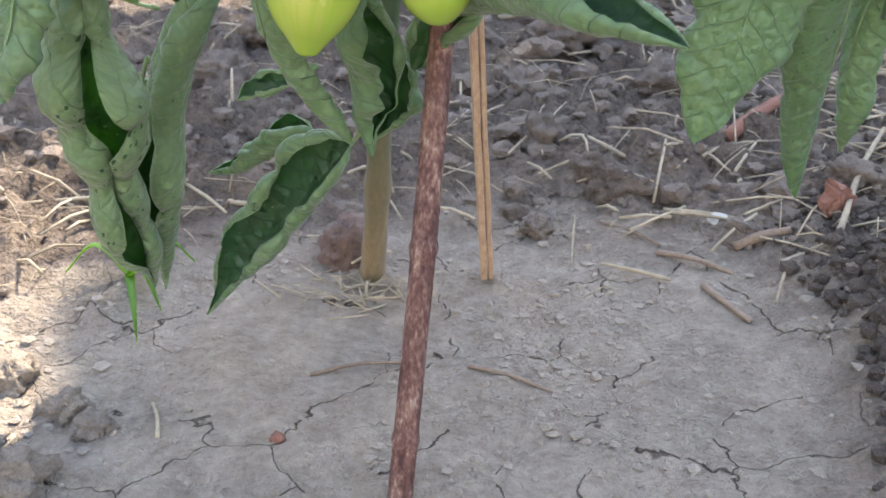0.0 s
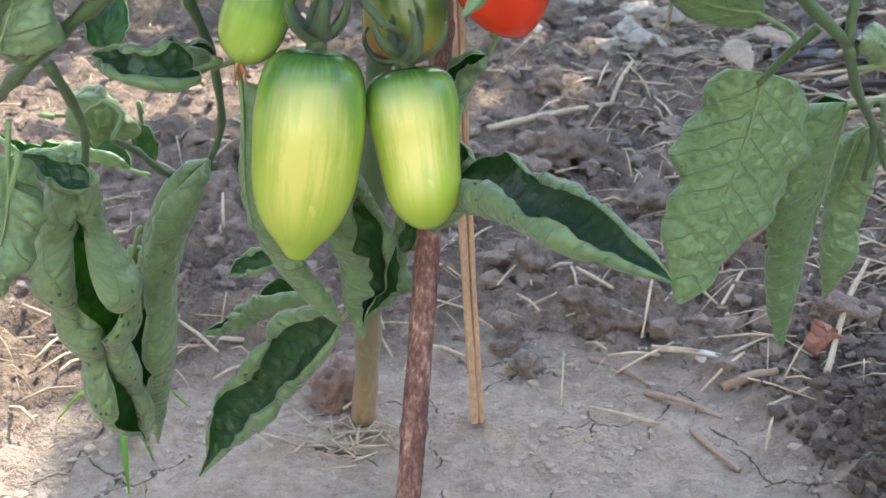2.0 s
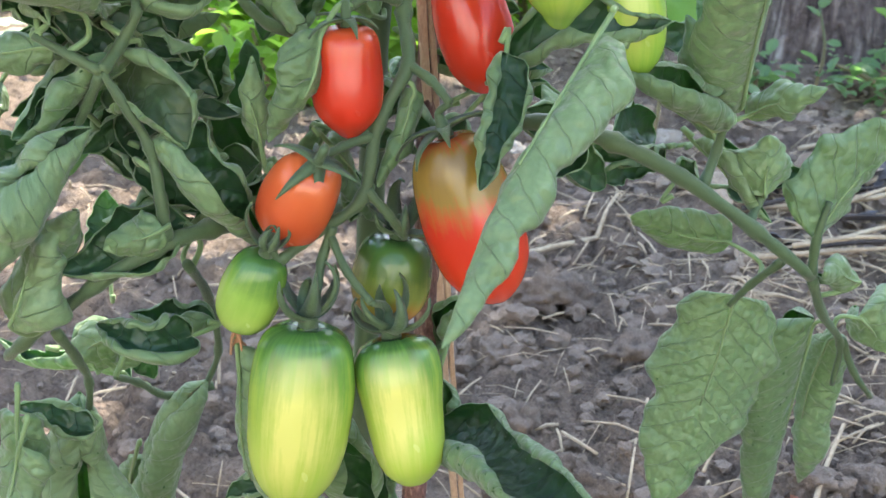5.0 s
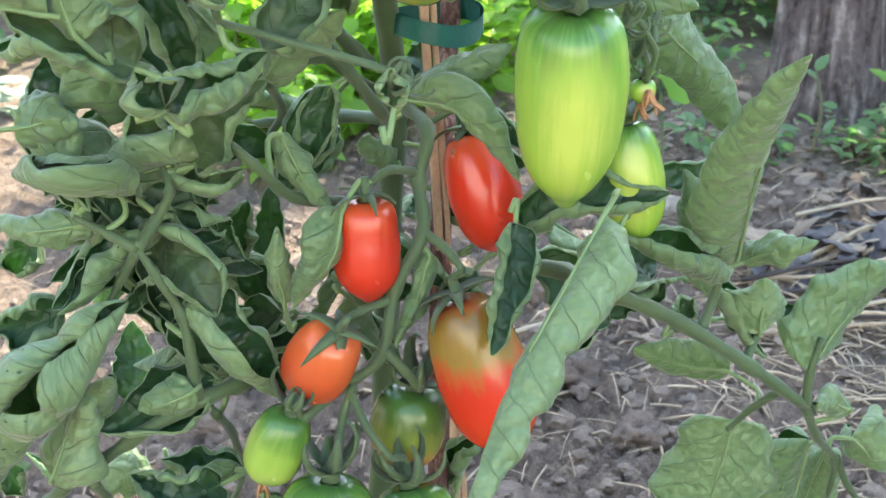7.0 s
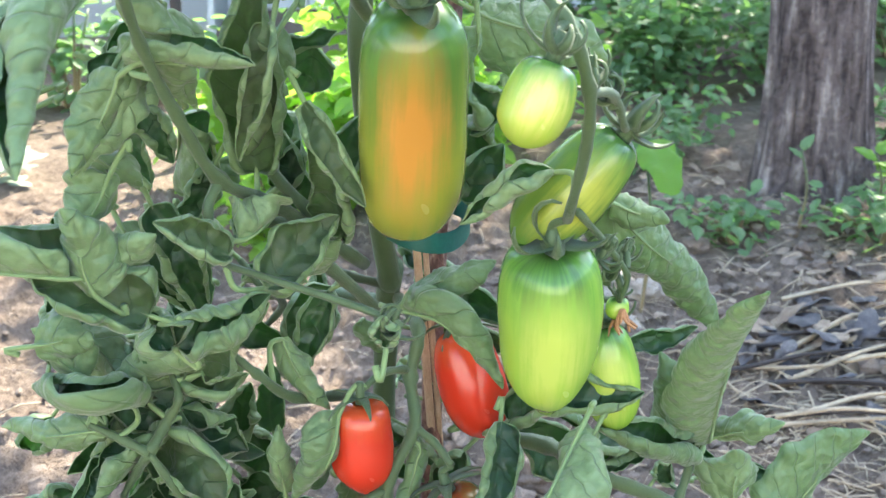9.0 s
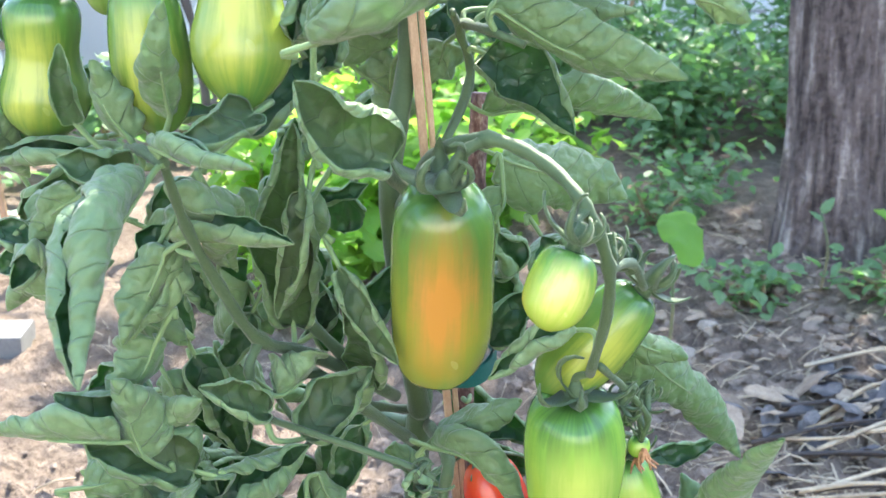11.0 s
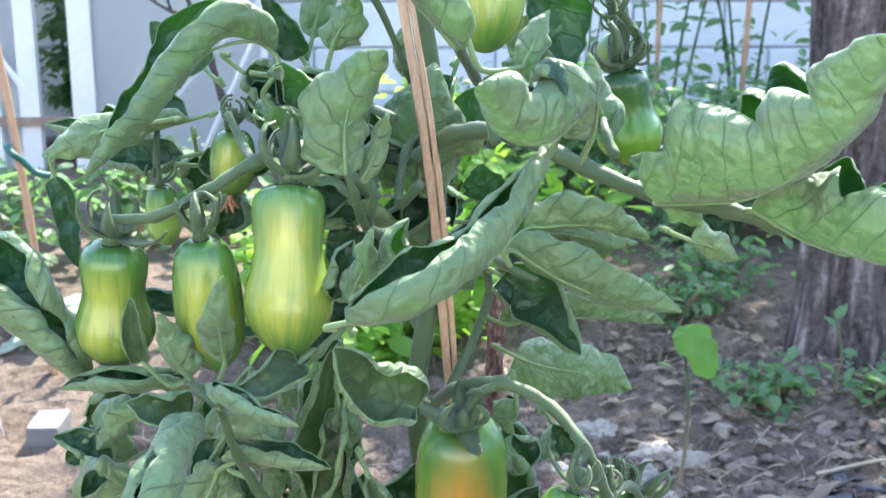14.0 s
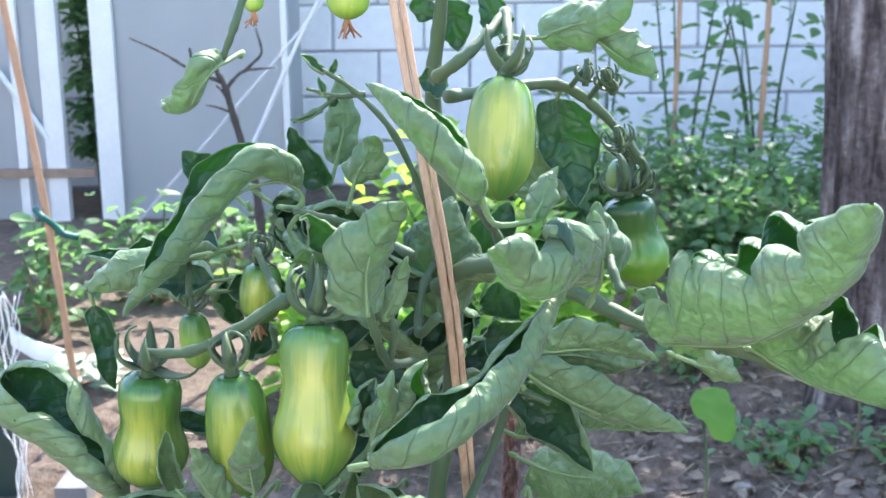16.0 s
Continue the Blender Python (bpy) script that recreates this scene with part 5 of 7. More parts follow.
leaf((-0.119, -0.088, 0.889), (-0.097, -0.090, 0.952), 0.042, (-0.450, 0.870, -0.170), 130, 0, 0.12, 1, via=((-0.117, -0.090, 0.922),))
leaf((-0.111, -0.070, 0.883), (-0.097, -0.070, 0.918), 0.013, (0.000, 0.970, -0.243), 345, 0, 0.12, 1)
leaf((-0.062, -0.115, 0.956), (-0.115, -0.110, 1.017), 0.031, (0.500, -0.150, 0.850), (270, 290), 0, 0.08, 1, via=((-0.088, -0.120, 0.985),))
leaf((-0.002, -0.120, 0.926), (-0.055, -0.170, 0.945), 0.049, (0.000, 0.500, 0.860), (300, 200), 0, 0.25, 1, via=((-0.028, -0.150, 0.916),))
leaf((-0.002, -0.110, 0.913), (-0.004, -0.130, 0.956), 0.026, (-0.696, 0.696, -0.174), 290, 0.1, 0.15, 1)
leaf((-0.033, -0.110, 0.945), (-0.018, -0.100, 0.972), 0.014, (0.000, 0.970, -0.243), 330, 0.1, 0.1, 1)
leaf((0.038, -0.100, 0.877), (0.116, -0.190, 0.969), 0.079, (-0.100, 0.500, 0.850), (290, 205), 0, 0.34, 1, via=((0.078, -0.140, 0.890), (0.106, -0.170, 0.924),))
leaf((0.086, -0.100, 0.874), (0.157, -0.160, 0.855), 0.062, (0.000, 0.620, 0.780), (330, 200), 0, 0.26, 1, via=((0.115, -0.120, 0.860),))
leaf((-0.021, 0.000, 0.839), (0.054, 0.010, 0.830), 0.032, (0.000, 0.800, 0.600), 140, 0, 0.1, 1, via=((0.015, 0.005, 0.840),))
leaf((-0.019, 0.000, 1.030), (0.031, -0.020, 1.053), 0.032, (0.000, 0.970, -0.243), 198, 0, 0.12, 1)
leaf((0.012, 0.000, 1.033), (0.047, -0.020, 1.011), 0.026, (0.000, 0.768, 0.640), 278, 0, 0.12, 1)
leaf((-0.006, 0.060, 0.988), (0.006, 0.050, 0.920), 0.041, (0.000, -0.970, 0.243), 90, 0.05, 0.05, 1.7)
leaf((0.020, -0.030, 0.897), (0.010, -0.030, 0.940), 0.025, (0.000, 0.970, -0.243), 267, 0, 0.12, 1)
leaf((-0.201, -0.020, 1.021), (-0.241, 0.000, 0.997), 0.020, (-0.450, 0.600, 0.650), (210, 240), 0, 0.04, 1, via=((-0.209, -0.035, 1.015), (-0.218, -0.030, 0.999), (-0.229, -0.020, 0.991),))
leaf((-0.350, 0.000, 0.827), (-0.271, -0.020, 0.746), 0.043, (0.400, -0.750, 0.500), (360, 380), 0, 0.15, 1, via=((-0.310, -0.020, 0.794),))
leaf((-0.298, 0.020, 0.866), (-0.288, 0.020, 0.810), 0.017, (0.000, -0.970, 0.243), 50, 0, 0.05, 1.7)
leaf((-0.042, 0.100, 0.832), (-0.042, 0.100, 0.857), 0.031, (0.000, -0.970, 0.243), 60, 0, 0.05, 1.7)
leaf((-0.042, 0.050, 1.029), (-0.054, 0.050, 1.054), 0.021, (0.000, -0.970, 0.243), 60, 0, 0.05, 1.7)
leaf((-0.082, 0.030, 0.854), (-0.073, 0.030, 0.932), 0.059, (0.000, 0.970, -0.243), 175, 0.05, 0.12, 1)
leaf((-0.058, 0.060, 0.876), (-0.036, 0.060, 0.921), 0.033, (0.000, -0.970, 0.243), 90, 0, 0.05, 1.7)
leaf((-0.014, 0.070, 0.915), (-0.018, 0.070, 0.956), 0.033, (0.000, 0.970, -0.243), 198, 0, 0.12, 1)
leaf((-0.160, 0.050, 0.883), (-0.132, 0.050, 0.849), 0.030, (0.000, -0.970, 0.243), 379, 0, 0.12, 2)
leaf((-0.172, 0.060, 0.892), (-0.160, 0.060, 0.922), 0.040, (0.000, -0.970, 0.243), 110, 0, 0.05, 1.7)
leaf((-0.189, 0.060, 0.922), (-0.161, 0.060, 0.907), 0.026, (0.000, -0.970, 0.243), 379, 0, 0.12, 2)
leaf((-0.154, 0.050, 0.849), (-0.114, 0.050, 0.833), 0.033, (0.000, -0.970, 0.243), 379, 0, 0.12, 2)
leaf((-0.140, 0.040, 0.821), (-0.103, 0.040, 0.813), 0.033, (0.000, -0.970, 0.243), 110, 0, 0.05, 1.7)
leaf((-0.221, 0.060, 0.870), (-0.215, 0.060, 0.839), 0.023, (0.000, -0.970, 0.243), 379, 0, 0.12, 2)
leaf((-0.190, 0.020, 0.854), (-0.202, 0.020, 0.828), 0.025, (0.000, -0.970, 0.243), 379, 0, 0.12, 2)
leaf((-0.075, 0.050, 1.050), (-0.068, 0.050, 1.019), 0.027, (0.000, -0.970, 0.243), 80, 0, 0.05, 1.7)
leaf((-0.075, 0.040, 1.000), (-0.093, 0.040, 1.003), 0.021, (0.000, -0.970, 0.243), 60, 0, 0.05, 1.7)
leaf((-0.085, 0.040, 1.051), (-0.092, 0.040, 1.038), 0.020, (0.000, -0.970, 0.243), 60, 0, 0.05, 1.7)
leaf((-0.025, 0.060, 0.821), (0.001, 0.060, 0.813), 0.034, (0.000, -0.970, 0.243), 100, 0, 0.05, 1.7)
leaf((-0.051, 0.080, 0.823), (-0.012, 0.080, 0.819), 0.030, (0.000, -0.970, 0.243), 100, 0, 0.05, 1.7)
leaf((0.076, 0.000, 0.833), (0.105, 0.000, 0.820), 0.020, (0.000, 0.900, 0.300), 150, 0, 0.12, 1)
leaf((0.101, -0.040, 0.907), (0.121, -0.040, 0.903), 0.020, (0.000, 0.970, -0.243), 198, 0, 0.12, 1)
leaf((-0.108, -0.020, 0.819), (-0.129, -0.020, 0.798), 0.027, (0.000, -0.970, 0.243), 381, 0, 0.12, 2)
leaf((0.038, -0.040, 0.881), (0.044, -0.040, 0.891), 0.016, (0.000, 0.970, -0.243), 232, 0, 0.12, 1)
branch('leaf_stalk', 0.0026, 0.002, (-0.187, -0.010, 1.064), (-0.195, -0.020, 1.039), (-0.202, -0.020, 1.022))
leaf((-0.201, 0.030, 0.615), (-0.173, 0.030, 0.567), 0.030, (0.000, -0.970, 0.243), 60, 0, 0.05, 1.7)
leaf((-0.151, 0.050, 1.007), (-0.166, 0.050, 1.018), 0.008, (0.300, -0.600, 0.700), 150, 0.05, 0.04, 1, fine=False)
leaf((-0.147, 0.050, 1.005), (-0.144, 0.050, 1.015), 0.005, (0.300, -0.800, 0.500), 150, 0.05, 0.04, 1, fine=False)
leaf((-0.152, 0.050, 0.992), (-0.155, 0.050, 1.004), 0.005, (0.300, -0.800, 0.500), 150, 0.05, 0.04, 1, fine=False)
leaf((-0.144, 0.050, 0.991), (-0.149, 0.050, 0.985), 0.010, (0.000, -0.900, 0.400), 150, 0.05, 0.04, 1, fine=False)
leaf((-0.154, 0.050, 0.984), (-0.173, 0.050, 0.976), 0.007, (0.200, -0.500, 0.800), 150, 0.05, 0.04, 1, fine=False)
leaf((-0.147, 0.050, 0.992), (-0.156, 0.050, 0.994), 0.005, (0.200, -0.500, 0.800), 150, 0.05, 0.04, 1, fine=False)
leaf((-0.259, 0.020, 0.734), (-0.288, 0.020, 0.709), 0.023, (0.100, -0.900, 0.400), (300, 330), 0, 0.08, 1.7, via=((-0.268, 0.010, 0.727),), top=LEAF_OLIVE)
leaf((-0.254, 0.000, 0.698), (-0.296, 0.000, 0.666), 0.026, (0.000, 0.750, 0.660), 230, 0, 0.1, 1, via=((-0.271, -0.010, 0.692),))
leaf((-0.191, -0.080, 0.725), (-0.214, -0.090, 0.680), 0.024, (-0.300, 0.900, 0.200), (200, 260), 0, 0.1, 1, via=((-0.200, -0.080, 0.705),))
leaf((-0.202, -0.070, 0.674), (-0.225, -0.080, 0.642), 0.027, (-0.200, 0.800, 0.500), (200, 240), 0, 0.1, 1, via=((-0.210, -0.070, 0.657),))
leaf((-0.196, -0.000, 0.638), (-0.172, 0.010, 0.573), 0.026, (0.200, -0.950, 0.200), (280, 300), 0, 0.06, 1.7, via=((-0.183, 0.000, 0.613),))
leaf((-0.106, 0.100, 0.554), (-0.137, 0.100, 0.491), 0.034, (-0.300, -0.900, 0.300), (250, 280), 0, 0.05, 1.7, via=((-0.120, 0.100, 0.524),))
leaf((-0.111, -0.050, 0.704), (-0.082, -0.060, 0.655), 0.016, (-0.500, -0.600, 0.600), (260, 340), 0, 0.05, 1.7, via=((-0.097, -0.060, 0.685),), top=LEAF_OLIVE)
leaf((-0.127, -0.030, 0.740), (-0.145, -0.030, 0.670), 0.018, (-0.600, -0.750, 0.200), (300, 330), 0, 0.08, 1.7, via=((-0.130, -0.040, 0.712),), top=LEAF_OLIVE)
leaf((-0.217, 0.000, 0.713), (-0.191, 0.000, 0.687), 0.023, (0.200, 0.900, 0.300), (220, 260), 0, 0.08, 1, via=((-0.205, 0.000, 0.707),))
leaf((-0.201, 0.040, 0.726), (-0.223, 0.040, 0.693), 0.023, (-0.200, -0.950, 0.200), (260, 280), 0, 0.06, 1.7, via=((-0.210, 0.040, 0.712),))
leaf((-0.151, 0.040, 0.731), (-0.160, 0.040, 0.682), 0.020, (0.100, -0.950, 0.200), (260, 280), 0, 0.06, 1.7, via=((-0.154, 0.040, 0.707),))
leaf((-0.121, 0.050, 0.621), (-0.131, 0.050, 0.668), 0.021, (0.100, -0.950, 0.200), (260, 280), 0, 0.06, 1.7, via=((-0.126, 0.050, 0.643),))
leaf((-0.103, 0.020, 0.635), (-0.085, 0.020, 0.682), 0.025, (-0.200, -0.950, 0.200), (240, 260), 0, 0.06, 1.7, via=((-0.096, 0.020, 0.655),))
leaf((-0.168, 0.040, 0.648), (-0.186, 0.040, 0.614), 0.021, (0.100, -0.950, 0.300), (260, 280), 0, 0.06, 1.7, via=((-0.175, 0.040, 0.632),))
leaf((-0.212, 0.030, 0.671), (-0.203, 0.030, 0.636), 0.021, (0.100, -0.950, 0.300), (260, 280), 0, 0.06, 1.7, via=((-0.210, 0.030, 0.655),))
leaf((-0.031, 0.020, 0.635), (-0.008, 0.020, 0.666), 0.027, (0.100, -0.900, 0.400), (200, 240), 0, 0.06, 1.7, via=((-0.022, 0.020, 0.649),))
leaf((-0.263, -0.030, 0.705), (-0.296, -0.030, 0.722), 0.019, (0.000, -0.700, 0.700), (270, 290), 0, 0.06, 1.7, via=((-0.278, -0.030, 0.715),))
leaf((-0.246, -0.040, 0.698), (-0.277, -0.050, 0.697), 0.028, (0.000, 0.800, 0.600), (180, 220), 0, 0.1, 1, via=((-0.259, -0.050, 0.693),))
leaf((-0.241, -0.040, 0.741), (-0.268, -0.040, 0.718), 0.022, (0.000, 0.900, 0.400), (150, 190), 0, 0.06, 1, via=((-0.253, -0.040, 0.734),))
leaf((-0.276, 0.000, 0.761), (-0.311, 0.000, 0.784), 0.029, (0.000, -0.900, 0.400), (220, 250), 0, 0.1, 1.7, via=((-0.291, 0.000, 0.769),))
leaf((0.047, -0.050, 0.871), (0.070, -0.060, 0.855), 0.020, (0.000, 0.900, 0.300), (150, 190), 0, 0.06, 1, via=((0.055, -0.060, 0.865),))
leaf((-0.217, -0.100, 0.634), (-0.281, -0.100, 0.639), 0.026, (0.000, 0.700, 0.710), (150, 200), 0, 0.12, 1, via=((-0.242, -0.110, 0.640),))
leaf((-0.237, 0.000, 0.538), (-0.265, 0.000, 0.568), 0.034, (0.000, 0.880, 0.450), (130, 170), 0, 0.1, 1, via=((-0.250, 0.000, 0.548),))
leaf((-0.280, 0.030, 0.708), (-0.308, 0.030, 0.679), 0.025, (0.000, -0.900, 0.400), (230, 260), 0, 0.08, 1.7, via=((-0.291, 0.030, 0.692),))
leaf((-0.136, 0.050, 0.633), (-0.120, 0.050, 0.661), 0.019, (0.000, -0.950, 0.300), (260, 280), 0, 0.05, 1.7, via=((-0.126, 0.050, 0.643),))
leaf((-0.201, 0.050, 0.598), (-0.183, 0.050, 0.557), 0.024, (0.100, -0.970, 0.200), (250, 260), 0, 0.05, 1.7, via=((-0.196, 0.050, 0.582),))
leaf((-0.106, 0.050, 0.570), (-0.125, 0.050, 0.520), 0.023, (-0.100, -0.970, 0.200), (250, 260), 0, 0.05, 1.7, via=((-0.114, 0.050, 0.548),))
bare_calyx((0.035, -0.070, 0.707), 0.022)
bare_calyx((0.019, -0.110, 0.722), 0.02)
bare_calyx((0.038, -0.030, 0.616), 0.02)
bare_calyx((0.026, 0.030, 0.995), 0.02)
bare_calyx((0.009, 0.030, 1.000), 0.016)
bare_calyx((0.034, 0.050, 0.956), 0.02)
bare_calyx((0.048, 0.065, 0.926), 0.02)
bare_calyx((0.052, -0.010, 0.606), 0.02)
bare_calyx((0.047, -0.010, 0.596), 0.018)
bare_calyx((-0.074, -0.080, 0.596), 0.022)
withered_flower((0.052, -0.012, 0.576), 0.01)
withered_flower((-0.145, -0.012, 0.362), 0.012)
withered_flower((-0.132, -0.002, 1.043), 0.012)
withered_flower((-0.193, 0.048, 1.045), 0.01)
withered_flower((-0.191, -0.002, 0.860), 0.012)
withered_flower((0.055, -0.018, 0.584), 0.013)

# small shaded leaves inside the plant
fill = random.Random(77)
inner = [q for q in BRANCH_POINTS if 0.40 < q[2] < 0.90]
def near_fruit(p, room):
    for top, bottom, r in FRUIT_SPOTS:
        ax = bottom - top
        k = min(1.0, max(0.0, float((p - top) @ ax / (ax @ ax))))
        q = p - top - k * ax
        if np.linalg.norm(q) < r + room or (q[1] < 0 and math.hypot(q[0], q[2]) < r + 0.01):
            return True
    return False


def before_stakes(p):
    """True for a place just before one of the two stakes."""
    pale = np.interp(p[2], (0.27, 0.748, 0.887, 1.054), (-0.026, -0.064, -0.076, -0.102)), np.interp(p[2], (0.27, 0.748, 0.887, 1.054), (0.150, 0.030, -0.010, -0.030))
    if abs(p[0] - pale[0]) < 0.032 and p[1] < pale[1] + 0.015 and p[2] > 0.6:
        return True
    return abs(p[0] + 0.030) < 0.028 and p[1] < 0.16 and 0.62 < p[2] < 0.78


placed = 0
left = [q for q in inner if q[0] < -0.13 and q[2] < 0.66]
while placed < 130:
    q = left[fill.randrange(len(left))] if placed % 4 == 0 else inner[fill.randrange(len(inner))]
    b0 = q + np.array((fill.uniform(-0.03, 0.03), fill.uniform(0.01, 0.11), fill.uniform(-0.02, 0.03)))
    ln = fill.uniform(0.035, 0.075)
    a = fill.uniform(0, 6.28)
    t0 = b0 + ln * unit(np.array((math.cos(a), 0.5 * math.sin(a), fill.uniform(-1.0, 0.5))))
    if any(before_stakes(b0 + (t0 - b0) * k) for k in (0.0, 0.5, 1.0)):
        continue
    if (-0.17 < b0[0] < -0.05 and 0.48 < b0[2] < 0.70) or (b0[0] > 0.0 and b0[2] > 0.55):
        continue
    if any(near_fruit(b0 + (t0 - b0) * k, 0.016) for k in (0.0, 0.35, 0.7, 1.0)):
        continue
    placed += 1
    leaf(b0, t0, ln * fill.uniform(0.32, 0.6), (fill.uniform(-0.6, 0.6), fill.uniform(-1.0, 0.25), fill.uniform(-0.3, 0.6)), fill.uniform(110, 280), fill.uniform(-0.05, 0.1), 0.08, fill.choice((1.0, 1.7)), fine=False)

# ---- stakes and ties ----
def split_stake():
    """A square stake that has split along its length: two halves with a dark gap between them."""
    ob = empty("wooden_stake", (0.0, 0.257, 0.0), "pale split wooden garden stake beside the stem", "stake")
    inv = Matrix.Translation((0.0, -0.257, 0.0))
    line = smooth_line([(0.006, 0.285, -0.05), (0.0, 0.257, 0.0), (-0.026, 0.150, 0.270), (-0.064, 0.030, 0.748), (-0.076, -0.010, 0.887), (-0.102, -0.030, 1.054), (-0.118, -0.045, 1.20)], 8)
    for x0, x1 in ((-0.0052, 0.0006), (0.0013, 0.0054)):
        v, f = [], []
        for i, p in enumerate(line):
            w = 0.0003 * math.sin(i * 2.3)
            cut = [(x0, -0.0045), (x0 + 0.001, -0.0058), (x1 - 0.0006, -0.0060 + w), (x1 + w, -0.0054), (x1 + w, 0.0055), (x0 + 0.001, 0.0058), (x0, 0.0045)]
            v += [p + np.array((cx, cy, 0)) * (1 - 0.2 * i / len(line)) for cx, cy in cut]
        n = 7
        for i in range(len(line) - 1):
            for k in range(n):
                f.append((i * n + k, i * n + (k + 1) % n, i * n + n + (k + 1) % n, i * n + n + k))
        f += [tuple(range(n))[::-1], tuple(range((len(line) - 1) * n, len(line) * n))]
        mesh_object("half", v, f, STAKE_WOOD, ob, smooth=False).matrix_parent_inverse = inv


split_stake()
def bark_stick(points, radii):
    """A stick with its bark on, thickened at the buds."""
    stick = empty("bark_stick", points[1], "reddish-brown bark-covered stick pushed into the soil", "stake")
    inv = Matrix.Translation(-Vector(points[1]))
    line = smooth_line(points, 8)
    n = len(line)
    r = list(np.interp(np.linspace(0, 1, n), np.linspace(0, 1, len(radii)), radii))
    v, f = tube(line, r, 14, 0.05, random.Random(5))
    mesh_object("shaft", v, f, STICK_BARK, stick).matrix_parent_inverse = inv
    for i in (11, 17, 26, 33, 41, 48):
        d = unit(line[i + 1] - line[i])
        knot = [line[i] + d * k * 0.0035 for k in (-2, -1, 0, 1, 2)]
        v, f = tube(knot, [r[i] * k for k in (0.96, 1.07, 1.13, 1.08, 0.96)], 12, 0.04, random.Random(i))
        mesh_object("knot", v, f, STICK_BARK, stick).matrix_parent_inverse = inv


bark_stick([(-0.070, -0.045, -0.06), (-0.067, -0.030, -0.013), (-0.057, 0.0, 0.124), (-0.047, 0.05, 0.275), (-0.043, 0.08, 0.340), (-0.042, 0.11, 0.509), (-0.031, 0.145, 0.695), (-0.028, 0.149, 0.756)], [0.0076, 0.0073, 0.0066, 0.0060])


def tape(name, centre, rx, ry, height, label):
    parts = []
    for rr in (1.0, 0.93):
        v, f = [], []
        for k in range(40):
            a = 2 * math.pi * k / 40
            w = 1 + 0.06 * math.sin(3 * a)
            for z in (-0.5, 0.0, 0.5):
                v.append((centre[0] + rx * rr * w * math.cos(a), centre[1] + ry * rr * w * math.sin(a), centre[2] + height * z + 0.003 * math.sin(2 * a)))
        for k in range(40):
            for c in range(2):
                q, r = k * 3 + c, ((k + 1) % 40) * 3 + c
                f.append((q, r, r + 1, q + 1))
        parts.append((v, f))
    v, f = join(parts)
    return tagged(mesh_object(name, v, f, TAPE), label, "plant tie")


tape("plant_tie", (-0.050, 0.097, 0.597), 0.030, 0.038, 0.012, "green plastic tape tied round stem and stakes")

# ---- background ----
def build_trunk():
    tree = empty("tree", (0.80, 2.0, 0.05), "old garden tree with rough grey-brown bark", "tree")
    verts, faces = [], []
    seg, rings = 64, 70
    for i in range(rings + 1):
        z = -0.05 + 3.3 * i / rings
        lean = -0.04 * z
        r0 = 0.097 + 0.045 * math.exp(-z * 5)
        for k in range(seg):
            a = 2 * math.pi * k / seg
            c = Vector((math.cos(a) * 2.6, math.sin(a) * 2.6, z * 1.6))
            r = r0 * (1 + 0.10 * noise.noise(c * 0.8) + 0.085 * noise.fractal(Vector((math.cos(a) * 7, math.sin(a) * 7, z * 2.2)), 0.9, 2.0, 4))
            verts.append((0.848 + lean + r * math.cos(a), 1.98 + 0.02 * z + r * math.sin(a), z + 0.05))
    for i in range(rings):
        for k in range(seg):
            a, b = i * seg + k, i * seg + (k + 1) % seg
            faces.append((a, b, b + seg, a + seg))
    inv = Matrix.Translation((-0.80, -2.0, -0.05))
    mesh_object("trunk", verts, faces, BARK, tree).matrix_parent_inverse = inv
    rng = random.Random(3)
    spots = crown_spots(rng)
    for k in range(9):
        goal = spots[k * 23]
        p = [(0.72, 2.04, 2.85 + 0.05 * k)]
        for s in (0.35, 0.7, 1.0):
            p.append((0.72 + (goal[0] - 0.72) * s + rng.uniform(-0.08, 0.08), 2.04 + (goal[1] - 2.04) * s + rng.uniform(-0.08, 0.08), 2.9 + (goal[2] - 2.9) * s**0.7))
        line = smooth_line(p, 5)
        if sum(not shades(q) for q in line) > 1:
            continue
        v, f = tube(line, list(np.linspace(0.040, 0.009, len(line))), 8)
        mesh_object("limb", v, f, BARK, tree).matrix_parent_inverse = inv
    # The crown is out of view, placed and thinned to shade the plant.
    v, f = leaf_cloud(spots, 9500, 0.10, rng, 0.10, shades)
    mesh_object("crown", v, f, WEED, tree, smooth=False).matrix_parent_inverse = inv


def leaf_quad(p, d, n, length, width):
    """One small folded oval leaf."""
    s = np.cross(d, n)
    rib = [p, p + d * length * 0.5 - n * width * 0.05, p + d * length - n * length * 0.14]
    edge = [(0.16, 0.36), (0.45, 0.52), (0.78, 0.34)]
    v = rib + [p + d * length * u - s * width * w + n * width * 0.16 * w for u, w in edge] + [p + d * length * u + s * width * w + n * width * 0.16 * w for u, w in edge]
    return v, [(0, 1, 3), (3, 1, 4), (4, 1, 5), (5, 1, 2), (0, 6, 1), (6, 7, 1), (7, 8, 1), (8, 2, 1)]


